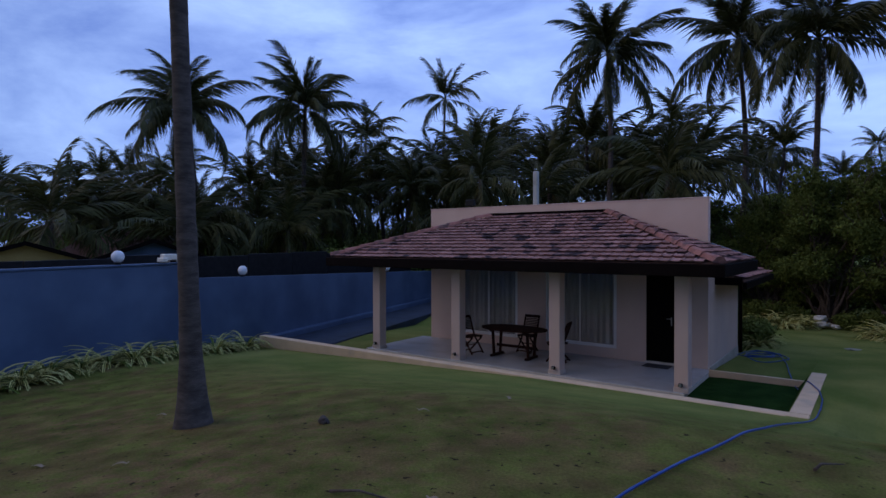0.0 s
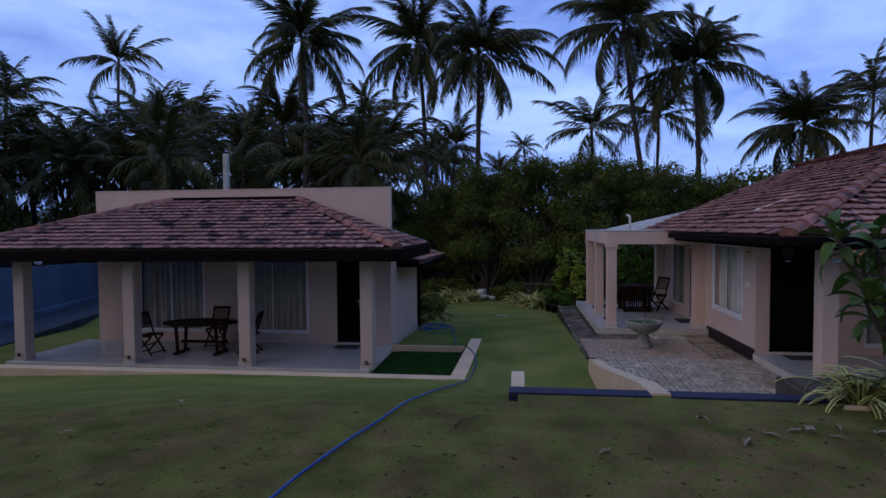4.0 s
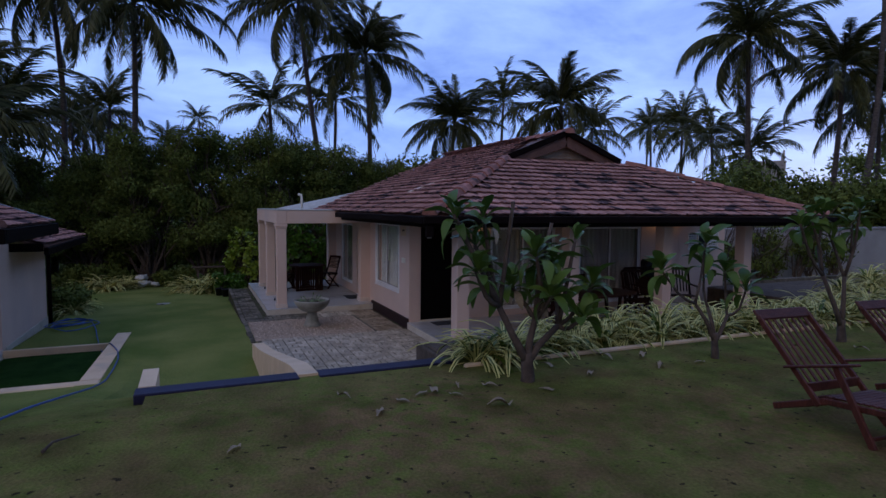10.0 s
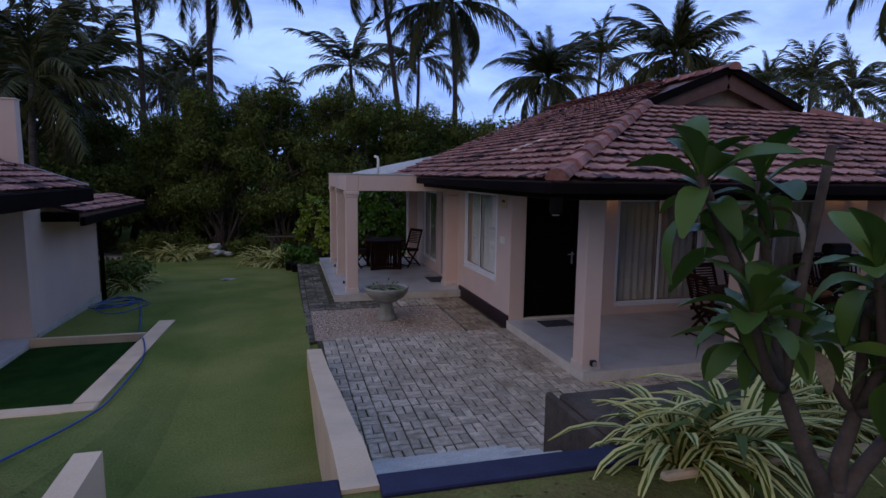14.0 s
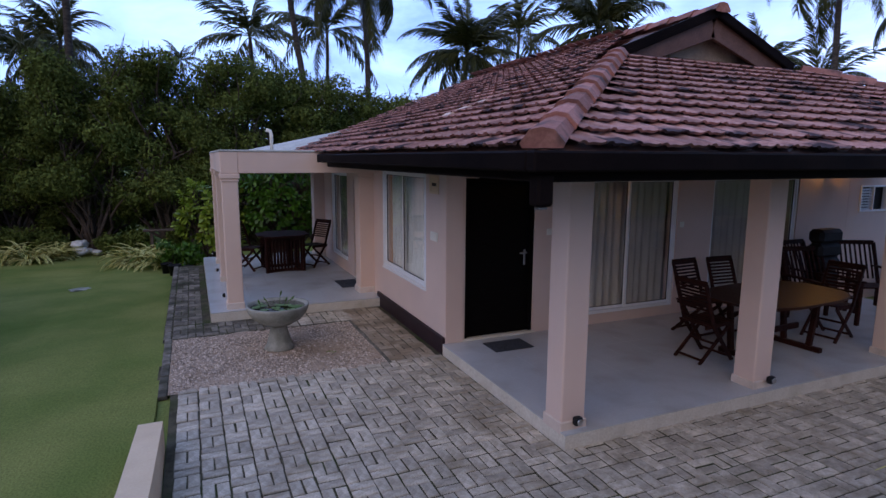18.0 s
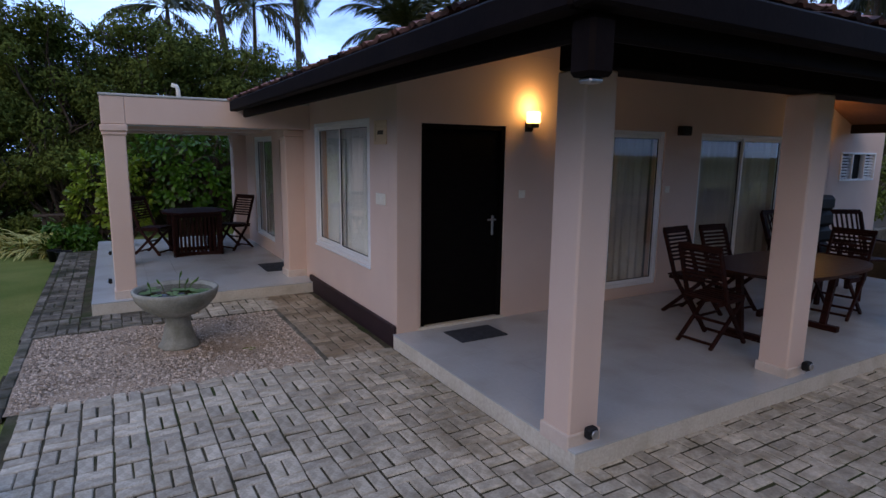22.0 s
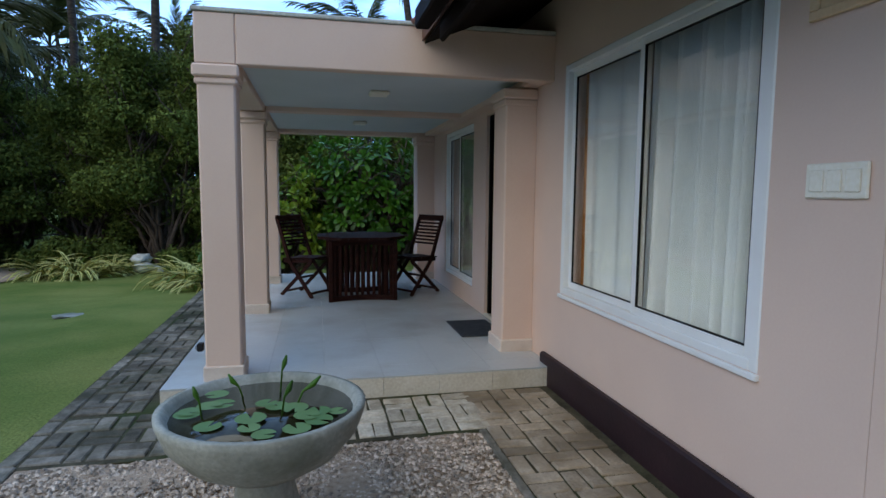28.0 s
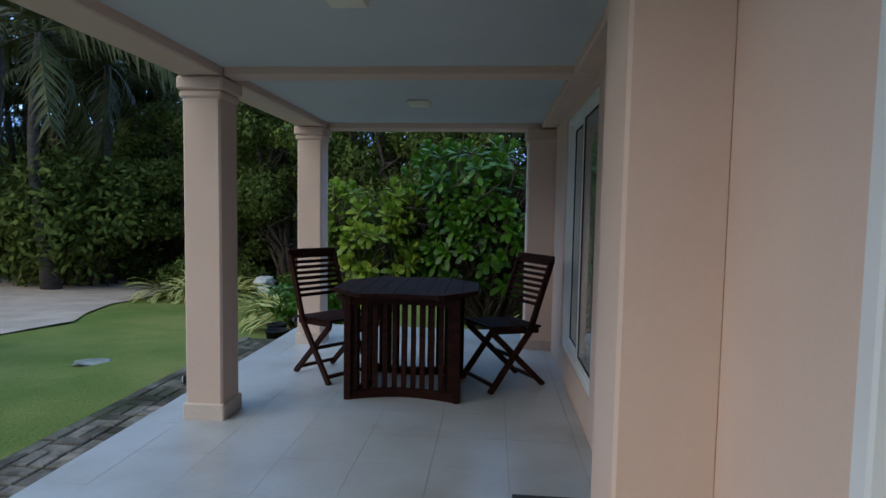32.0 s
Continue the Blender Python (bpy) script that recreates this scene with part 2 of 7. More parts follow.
STEPSTONE = surface("beige_skirting_tile", (0.56, 0.50, 0.40), (0.64, 0.58, 0.48), 5, 0.6, 0.15, 50, stain=(0.36, 0.31, 0.2), stain_scale=2.5, stain_at=(0.55, 0.8))
CONC = surface("cast_concrete", (0.42, 0.42, 0.38), (0.52, 0.51, 0.46), 5, 0.8, 0.25, 60, stain=(0.24, 0.25, 0.2), stain_scale=3.0, stain_at=(0.55, 0.85))
BARK = surface("palm_bark", (0.046, 0.037, 0.031), (0.098, 0.080, 0.068), 5, 0.9, 0.8, 22, stretch=(1, 1, 3))
TWIG = surface("grey_bark", (0.056, 0.040, 0.030), (0.105, 0.077, 0.060), 8, 0.9, 0.5, 40)
GRAVEL_M = surface("shell_gravel", (0.24, 0.165, 0.108), (0.36, 0.27, 0.19), 30, 0.9, 0.9, 160, stain=(0.24, 0.17, 0.11), stain_scale=2.2, stain_at=(0.52, 0.75), rand=0.6)
SOIL = surface("dark_soil", (0.05, 0.036, 0.024), (0.09, 0.066, 0.045), 5, 0.95, 0.8, 40)
SANDPATCH = surface("beach_sand", (0.36, 0.275, 0.205), (0.47, 0.365, 0.275), 2, 0.95, 0.4, 60)
BLACK = surface("black_plastic", (0.010, 0.010, 0.011), (0.017, 0.017, 0.018), 6, 0.55, 0.05, 60, spec=0.15)
MAT = surface("charcoal_mat", (0.03, 0.034, 0.042), (0.05, 0.055, 0.065), 30, 0.95, 0.7, 200)
HOSE = surface("blue_hose", (0.006, 0.05, 0.24), (0.012, 0.075, 0.32), 5, 0.4, 0.05, 60)
STEEL = surface("brushed_steel", (0.55, 0.55, 0.55), (0.65, 0.65, 0.64), 5, 0.3, 0.03, 80, metal=1.0)
GREYWALL = surface("pale_boundary_wall", (0.28, 0.265, 0.27), (0.33, 0.315, 0.315), 1.0, 0.85, 0.15, 50, stain=(0.22, 0.205, 0.20), stain_scale=0.6, stain_at=(0.52, 0.8))
PVC = surface("white_plastic", (0.76, 0.71, 0.60), (0.80, 0.75, 0.64), 5, 0.45, 0.02, 60)
CURTAIN = surface("pale_curtain_cloth", (0.66, 0.71, 0.74), (0.76, 0.81, 0.84), 5, 0.9, 0.3, 130, stretch=(1, 1, 0.3))
DARKCURTAIN = surface("tan_curtain_cloth", (0.45, 0.20, 0.07), (0.52, 0.25, 0.09), 5, 0.9, 0.3, 130)
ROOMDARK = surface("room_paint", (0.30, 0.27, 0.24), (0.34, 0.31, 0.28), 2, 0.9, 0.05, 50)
GREYCURTAIN = surface("grey_curtain_cloth", (0.44, 0.42, 0.40), (0.52, 0.50, 0.47), 5, 0.9, 0.3, 130, stretch=(1, 1, 0.3))
DARKGRASS = surface("darker_green_sheet", (0.010, 0.034, 0.006), (0.020, 0.055, 0.011), 3, 0.95, 0.9, 60, spec=0.03)
GABLET = surface("dull_pink_render", (0.36, 0.255, 0.19), (0.44, 0.32, 0.24), 3, 0.85, 0.2, 50, stain=(0.12, 0.08, 0.07), stain_scale=2.0, stain_at=(0.45, 0.7))
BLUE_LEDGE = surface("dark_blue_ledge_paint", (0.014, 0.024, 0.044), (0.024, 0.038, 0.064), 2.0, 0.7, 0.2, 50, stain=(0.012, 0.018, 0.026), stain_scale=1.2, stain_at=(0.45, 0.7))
CLAYROOF = surface("pale_clay_roof", (0.26, 0.135, 0.11), (0.34, 0.185, 0.15), 3, 0.9, 0.3, 20)
# teak of the loungers, over twice as pale as TEAK
LIGHTER_TEAK = surface("lighter_red_teak", (0.055, 0.016, 0.011), (0.095, 0.028, 0.018), 7, 0.5, 0.2, 45, rand=0.15, spec=0.2, stretch=(5, 1, 1))
LILYPAD = foliage("lily_pad", (0.08, 0.16, 0.06), (0.16, 0.24, 0.10), 0.5, 0.05)
DIRTYWHITE = surface("white_sack", (0.50, 0.50, 0.47), (0.62, 0.61, 0.57), 9, 0.8, 0.5, 60)
YELLOW = surface("yellow_house_paint", (0.42, 0.29, 0.10), (0.46, 0.33, 0.12), 2, 0.85, 0.1, 50)
FARROOF = surface("far_clay_roof", (0.13, 0.065, 0.05), (0.20, 0.11, 0.085), 3, 0.9, 0.3, 20)
BLOCKWORK = surface("grey_blockwork", (0.26, 0.23, 0.22), (0.33, 0.30, 0.28), 1, 0.9, 0.2, 30)
DRYLEAF = surface("dry_leaf", (0.19, 0.14, 0.085), (0.30, 0.235, 0.155), 9, 0.8, 0.3, 60)
PALM_G = foliage("palm_leaf", (0.009, 0.017, 0.006), (0.110, 0.112, 0.036), 0.45, 0.12, 0.15)
PALM_DRY = foliage("dry_palm_leaf", (0.13, 0.085, 0.045), (0.20, 0.14, 0.07), 0.7, 0.15)
BUSH_A = foliage("dark_bush_leaf", (0.003, 0.009, 0.002), (0.190, 0.238, 0.056), 0.5, 0.15, 0.05)
BUSH_B = foliage("bright_bush_leaf", (0.009, 0.034, 0.004), (0.105, 0.235, 0.022), 0.35, 0.22, 0.3)
YOUNG_LEAF = foliage("young_bush_leaf", (0.06, 0.13, 0.010), (0.38, 0.47, 0.06), 0.35, 0.25, 0.3)
PLUM_G = foliage("plumeria_leaf", (0.018, 0.055, 0.009), (0.125, 0.200, 0.038), 0.42, 0.15, 0.18)
LILY_G = foliage("strap_leaf_green", (0.040, 0.070, 0.010), (0.10, 0.14, 0.02), 0.45, 0.2)
LILY_C = foliage("strap_leaf_cream", (0.44, 0.41, 0.13), (0.74, 0.68, 0.27), 0.5, 0.2)


def glass_material():
    m, N, L, p = nodes_of("window_glass")
    p.inputs["Base Color"].default_value = (0.9, 0.93, 0.95, 1)
    p.inputs["Roughness"].default_value = 0.02
    p.inputs["Transmission Weight"].default_value = 1.0
    p.inputs["IOR"].default_value = 1.45
    return m


def grass_material():
    m, N, L, p = nodes_of("mown_grass")
    geo = N.new("ShaderNodeNewGeometry")
    def nz(scale, detail):
        n = N.new("ShaderNodeTexNoise")
        n.inputs["Scale"].default_value, n.inputs["Detail"].default_value = scale, detail
        L.new(geo.outputs["Position"], n.inputs["Vector"])
        return n
    big, mid, fine = nz(0.35, 4), nz(2.2, 6), nz(45, 3)
    r = N.new("ShaderNodeValToRGB")
    r.color_ramp.elements[0].position, r.color_ramp.elements[0].color = 0.3, (0.088, 0.104, 0.022, 1)
    r.color_ramp.elements[1].position, r.color_ramp.elements[1].color = 0.72, (0.132, 0.138, 0.034, 1)
    L.new(big.outputs["Fac"], r.inputs["Fac"])
    r2 = N.new("ShaderNodeValToRGB")
    r2.color_ramp.elements[0].position, r2.color_ramp.elements[1].position = 0.44, 0.70
    L.new(mid.outputs["Fac"], r2.inputs["Fac"])
    mx = N.new("ShaderNodeMixRGB")
    mx.inputs[2].default_value = (0.145, 0.098, 0.040, 1)
    L.new(r2.outputs["Color"], mx.inputs[0])
    L.new(r.outputs["Color"], mx.inputs[1])
    worn = nz(0.22, 3)
    r4 = N.new("ShaderNodeValToRGB")
    r4.color_ramp.elements[0].position, r4.color_ramp.elements[1].position = 0.46, 0.66
    L.new(worn.outputs["Fac"], r4.inputs["Fac"])
    spot = nz(9.0, 5)
    r5 = N.new("ShaderNodeValToRGB")
    r5.color_ramp.elements[0].position, r5.color_ramp.elements[1].position = 0.40, 0.62
    L.new(spot.outputs["Fac"], r5.inputs["Fac"])
    # the raised lawn is dry and worn, the lower lawn lush
    sp = N.new("ShaderNodeSeparateXYZ")
    L.new(geo.outputs["Position"], sp.inputs[0])
    dry = N.new("ShaderNodeMapRange")
    dry.inputs["From Min"].default_value, dry.inputs["From Max"].default_value = 5.0, 8.5
    dry.inputs["To Min"].default_value, dry.inputs["To Max"].default_value = 1.0, 0.12
    L.new(sp.outputs["Y"], dry.inputs["Value"])
    md = N.new("ShaderNodeMath")
    md.operation = "MULTIPLY"
    L.new(r2.outputs["Color"], md.inputs[0])
    L.new(dry.outputs["Result"], md.inputs[1])
    L.new(md.outputs[0], mx.inputs[0])
    mw = N.new("ShaderNodeMath")
    mw.operation = "MULTIPLY"
    L.new(r4.outputs["Color"], mw.inputs[0])
    L.new(dry.outputs["Result"], mw.inputs[1])
    ml = N.new("ShaderNodeMath")
    ml.operation = "MULTIPLY"
    L.new(mw.outputs[0], ml.inputs[0])
    L.new(r5.outputs["Color"], ml.inputs[1])
    m3 = N.new("ShaderNodeMixRGB")
    m3.inputs[2].default_value = (0.165, 0.105, 0.048, 1)
    L.new(ml.outputs[0], m3.inputs[0])
    L.new(mx.outputs["Color"], m3.inputs[1])
    ov = N.new("ShaderNodeMixRGB")
    ov.blend_type, ov.inputs[0].default_value = "OVERLAY", 0.45
    lush = N.new("ShaderNodeValToRGB")
    lush.color_ramp.elements[0].position, lush.color_ramp.elements[0].color = 0.32, (0.110, 0.156, 0.036, 1)
    lush.color_ramp.elements[1].position, lush.color_ramp.elements[1].color = 0.68, (0.225, 0.236, 0.070, 1)
    L.new(nz(0.7, 6).outputs["Fac"], lush.inputs["Fac"])
    inv = N.new("ShaderNodeMath")
    inv.operation = "SUBTRACT"
    inv.inputs[0].default_value = 1.0
    L.new(dry.outputs["Result"], inv.inputs[1])
    m6 = N.new("ShaderNodeMixRGB")
    L.new(inv.outputs[0], m6.inputs[0])
    L.new(m3.outputs["Color"], m6.inputs[1])
    L.new(lush.outputs["Color"], m6.inputs[2])
    L.new(m6.outputs["Color"], ov.inputs[1])
    L.new(fine.outputs["Fac"], ov.inputs[2])
    # soft mottling at half a metre, and small dark specks of soil and litter
    mt = N.new("ShaderNodeMapRange")
    mt.inputs["From Min"].default_value, mt.inputs["From Max"].default_value = 0.32, 0.68
    mt.inputs["To Min"].default_value, mt.inputs["To Max"].default_value = 0.70, 1.28
    L.new(nz(2.6, 7).outputs["Fac"], mt.inputs["Value"])
    mm = N.new("ShaderNodeMixRGB")
    mm.blend_type = "MULTIPLY"
    L.new(dry.outputs["Result"], mm.inputs[0])
    L.new(ov.outputs["Color"], mm.inputs[1])
    L.new(mt.outputs["Result"], mm.inputs[2])
    sk = N.new("ShaderNodeValToRGB")
    sk.color_ramp.elements[0].position, sk.color_ramp.elements[1].position = 0.665, 0.72
    L.new(nz(13.0, 2).outputs["Fac"], sk.inputs["Fac"])
    sd = N.new("ShaderNodeMath")
    sd.operation = "MULTIPLY"
    L.new(sk.outputs["Color"], sd.inputs[0])
    L.new(dry.outputs["Result"], sd.inputs[1])
    ms = N.new("ShaderNodeMixRGB")
    ms.inputs[2].default_value = (0.035, 0.027, 0.014, 1)
    L.new(sd.outputs[0], ms.inputs[0])
    L.new(mm.outputs["Color"], ms.inputs[1])
    L.new(ms.outputs["Color"], p.inputs["Base Color"])
    p.inputs["Roughness"].default_value, p.inputs["Specular IOR Level"].default_value = 0.95, 0.03
    bp = N.new("ShaderNodeBump")
    bp.inputs["Strength"].default_value, bp.inputs["Distance"].default_value = 0.9, 0.02
    L.new(fine.outputs["Fac"], bp.inputs["Height"])
    L.new(bp.outputs["Normal"], p.inputs["Normal"])
    return m


def glow(name, color, strength):
    m, N, L, p = nodes_of(name)
    p.inputs["Base Color"].default_value = (*color, 1)
    p.inputs["Emission Color"].default_value = (*color, 1)
    p.inputs["Emission Strength"].default_value = strength
    return m


def water_material():
    m, N, L, p = nodes_of("pond_water")
    p.inputs["Base Color"].default_value = (0.026, 0.024, 0.011, 1)
    p.inputs["Roughness"].default_value = 0.07
    return m


GLASS, GRASS, WATER = glass_material(), grass_material(), water_material()
LAMP_GLOW = glow("warm_lamp_glass", (1.0, 0.55, 0.16), 3.0)
GLOBE = surface("white_globe", (0.75, 0.77, 0.8), (0.8, 0.82, 0.85), 3, 0.3, 0.0, 40)
POSTBASE = surface("pale_post_base", (0.66, 0.55, 0.46), (0.60, 0.48, 0.40), 5, 0.8, 0.1, 60, stain=(0.42, 0.35, 0.28), stain_scale=3.0, stain_at=(0.55, 0.8), grain=0.1)
DULLSTEEL = surface("dull_steel", (0.28, 0.27, 0.26), (0.34, 0.33, 0.32), 5, 0.42, 0.03, 80, metal=1.0)
SHELL = surface("shell_pebble", (0.30, 0.225, 0.165), (0.54, 0.44, 0.35), 30, 0.85, 0.4, 160, rand=0.55, spec=0.2)
BATH = surface("weathered_cast_stone", (0.25, 0.245, 0.205), (0.35, 0.34, 0.29), 5, 0.85, 0.3, 60, stain=(0.15, 0.15, 0.11), stain_scale=4.0, stain_at=(0.52, 0.75), spec=0.2)

# ---- builders ----
def part(name, bm, material, parent=None, label=""):
    """Links a bmesh as one mesh object under a thing or a part."""
    me = bpy.data.meshes.new(name)
    bm.to_mesh(me)
    bm.free()
    for m in material if isinstance(material, (list, tuple)) else [material]:
        me.materials.append(m)
    ob = new(name, me)
    if parent:
        ob.parent = parent
    return tagged(ob, label)


def mesh_part(name, verts, faces, material, parent=None, label="", smooth=False, index=None):
    me = bpy.data.meshes.new(name)
    me.from_pydata(verts, [], faces)
    for m in material if isinstance(material, (list, tuple)) else [material]:
        me.materials.append(m)
    if smooth:
        me.polygons.foreach_set("use_smooth", [True] * len(me.polygons))
    if index is not None:
        me.polygons.foreach_set("material_index", index)
    me.update()
    ob = new(name, me)
    if parent:
        ob.parent = parent
    return tagged(ob, label)


def shared(name, me, m, parent=None):
    ob = new(name, me)
    if parent:
        ob.parent = parent
    ob.matrix_basis = m
    return ob


def thing(name, label, category, at=None, group="", kind=""):
    ob = new(name)
    ob.empty_display_size = 0.2
    if at is not None:
        ob.matrix_basis = at
    return tagged(ob, label, category, group, kind)


def box(bm, x0, y0, z0, x1, y1, z1, bevel=0.0, turn=None):
    r = bmesh.ops.create_cube(bm, size=1.0)
    vs = r["verts"]
    for v in vs:
        v.co = Vector(((x0 + x1) / 2 + v.co.x * (x1 - x0), (y0 + y1) / 2 + v.co.y * (y1 - y0), (z0 + z1) / 2 + v.co.z * (z1 - z0)))
    if turn is not None:
        bmesh.ops.transform(bm, matrix=turn, verts=vs)
    if bevel:
        es = list({e for v in vs for e in v.link_edges})
        bmesh.ops.bevel(bm, geom=es, offset=bevel, segments=1, affect="EDGES", profile=0.5)
    return bm


def boxes(rows, bevel=0.0):
    bm = bmesh.new()
    for r in rows:
        box(bm, *r, bevel=bevel)
    return bm


def bar(bm, a, b, w, h, bevel=0.004, up=(0, 0, 1)):
    """A straight bar of section w x h from a to b."""
    a, b = Vector(a), Vector(b)
    d = b - a
    y = d.normalized()
    x = y.cross(Vector(up))
    if x.length < 1e-4:
        x = Vector((1, 0, 0))
    x.normalize()
    z = x.cross(y)
    m = Matrix((x, y, z)).transposed().to_4x4()
    m.translation = (a + b) / 2
    return box(bm, -w / 2, -d.length / 2, -h / 2, w / 2, d.length / 2, h / 2, bevel, m)


def lathe(profile, n=32):
    """Turned form: profile of (radius, z)."""
    bm = bmesh.new()
    rings = [[bm.verts.new((r * math.cos(2 * math.pi * k / n), r * math.sin(2 * math.pi * k / n), z)) for k in range(n)] for r, z in profile]
    for a, b in zip(rings, rings[1:]):
        for k in range(n):
            f = bm.faces.new((a[k], a[(k + 1) % n], b[(k + 1) % n], b[k]))
            f.smooth = True
    if profile[0][0] > 1e-6:
        bm.faces.new(rings[0][::-1])
    if profile[-1][0] > 1e-6:
        bm.faces.new(rings[-1])
    return bm


def tube(points, radii, n=8, bm=None):
    """A tapering tube through points."""
    bm = bm or bmesh.new()
    pts = [Vector(p) for p in points]
    rings = []
    for i, p in enumerate(pts):
        d = (pts[min(i + 1, len(pts) - 1)] - pts[max(i - 1, 0)]).normalized()
        x = d.cross(Vector((0.31, 0.95, 0.11)))
        x.normalize()
        y = d.cross(x)
        r = radii[i] if isinstance(radii, (list, tuple)) else radii
        rings.append([bm.verts.new(p + r * (math.cos(2 * math.pi * k / n) * x + math.sin(2 * math.pi * k / n) * y)) for k in range(n)])
    for a, b in zip(rings, rings[1:]):
        for k in range(n):
            f = bm.faces.new((a[k], a[(k + 1) % n], b[(k + 1) % n], b[k]))
            f.smooth = True
    bm.faces.new(rings[0][::-1])
    bm.faces.new(rings[-1])
    return bm


def wall_rows(along, u0, u1, v0, v1, z0, z1, holes):
    """Boxes of a wall along x or y, u0 to u1, thickness v0 to v1, with holes (a, b, low, high) sorted along u."""
    rows = []
    def put(a, b, lo, hi):
        if b - a > 1e-4 and hi - lo > 1e-4:
            rows.append((a, v0, lo, b, v1, hi) if along == "x" else (v0, a, lo, v1, b, hi))
    u = u0
    for a, b, lo, hi in holes:
        put(u, a, z0, z1)
        put(a, b, z0, lo)
        put(a, b, hi, z1)
        u = b
    put(u, u1, z0, z1)
    return rows


def smooth01(t):
    t = min(1.0, max(0.0, t))
    return t * t * (3 - 2 * t)


def bank(t):
    """A straight slope, eased a little at both ends."""
    t = min(1.0, max(0.0, t))
    return 0.8 * t + 0.2 * smooth01(t)


# levels: paving, veranda floors, upper lawn
PAV, FLOOR, LAWN = -0.10, 0.035, 0.90


def fall(y):
    """The lower lawn drops gently towards the hedge."""
    return -0.055 * min(20.0, max(0.0, y - 14.0))


def ground_z(x, y):
    bumps = 0.025 * noise.noise((x * 0.5, y * 0.5, 0.0)) + 0.05 * noise.noise((x * 0.13, y * 0.13, 3.0))
    top = 0.1 + (LAWN - 0.1) * (1 - smooth01((-1.5 - x) / 10.5))
    if x >= 0.22:
        if y <= 6.1:
            return top + bumps * 0.3
        if x < 1.6:
            return PAV - 0.02 + 0.5 * smooth01((9.0 - y) / 3.2) + bumps * 0.4 + fall(y)
        return PAV - 0.06 + (fall(y) if y > 20.25 else 0.0)
    low = 0.008 - 0.036 * min(8.0, max(0.0, -5.0 - x)) if y < 9.85 else -0.52 + 0.33 * smooth01((y - 13.9) / 0.9) * max(smooth01((x + 3.0) / 0.2), smooth01((y - 18.4) / 1.4))
    left = low + (top - low) * bank((9.75 - y) / 4.4)
    lm = 0.012 - 0.046 * min(4.3, max(0.0, y - 9.96))
    mid = lm + (top - lm) * bank((9.8 - y) / 4.2)
    if x > -0.95:
        k = smooth01((x + 0.42) / 0.57)
        right = PAV - 0.02 + 0.5 * smooth01((9.0 - y) / 3.2) if y > 6.75 else mid
        z = mid * (1 - k) + right * k
    else:
        z = left
    return z + bumps * 0.3 + fall(y)


GRID = []


def lawn_z(x, y):
    """Height of the lawn's mesh."""
    xs, ys = GRID[0]
    i = max(k for k in range(len(xs) - 1) if xs[k] <= x)
    j = max(k for k in range(len(ys) - 1) if ys[k] <= y)
    a, b = (x - xs[i]) / (xs[i + 1] - xs[i]), (y - ys[j]) / (ys[j + 1] - ys[j])
    z = [ground_z(xs[i + p], ys[j + q]) for q in (0, 1) for p in (0, 1)]
    return (z[0] * (1 - a) + z[1] * a) * (1 - b) + (z[2] * (1 - a) + z[3] * a) * b


# ---- ground ----
def build_ground():
    xs = [-400, -150, -70, -40, -26, -20] + [-17 + 0.45 * i for i in range(35)] + [-1.45, -1.3, -1.15, -0.955, -0.945]
    xs += [-0.9 + 0.2 * i for i in range(6)] + [0.215, 0.225, 0.6, 1.0, 1.4, 1.595, 1.605, 3, 5, 8, 11, 14, 18, 24, 32, 45, 70, 150, 400]
    ys = [-400, -150, -60, -30, -18, -12] + [-8 + 0.5 * i for i in range(28)] + [6.095, 6.105, 6.4, 6.74, 6.76, 7.2]
    ys += [7.6 + 0.4 * i for i in range(6)] + [9.84, 9.86, 10.3, 11, 12, 13, 14, 16, 18, 20.2, 20.3, 22, 24, 27, 30, 34, 36, 42, 55, 80, 150, 400]
    xs, ys = sorted(set(xs)), sorted(set(ys))
    GRID.append((xs, ys))
    verts = [(x, y, ground_z(x, y)) for y in ys for x in xs]
    n = len(xs)
    faces = [(j * n + i, j * n + i + 1, (j + 1) * n + i + 1, (j + 1) * n + i) for j in range(len(ys) - 1) for i in range(n - 1)]
    tagged(mesh_part("ground", verts, faces, GRASS), "mown green lawn falling gently to the houses", "lawn", kind="structure")


build_ground()


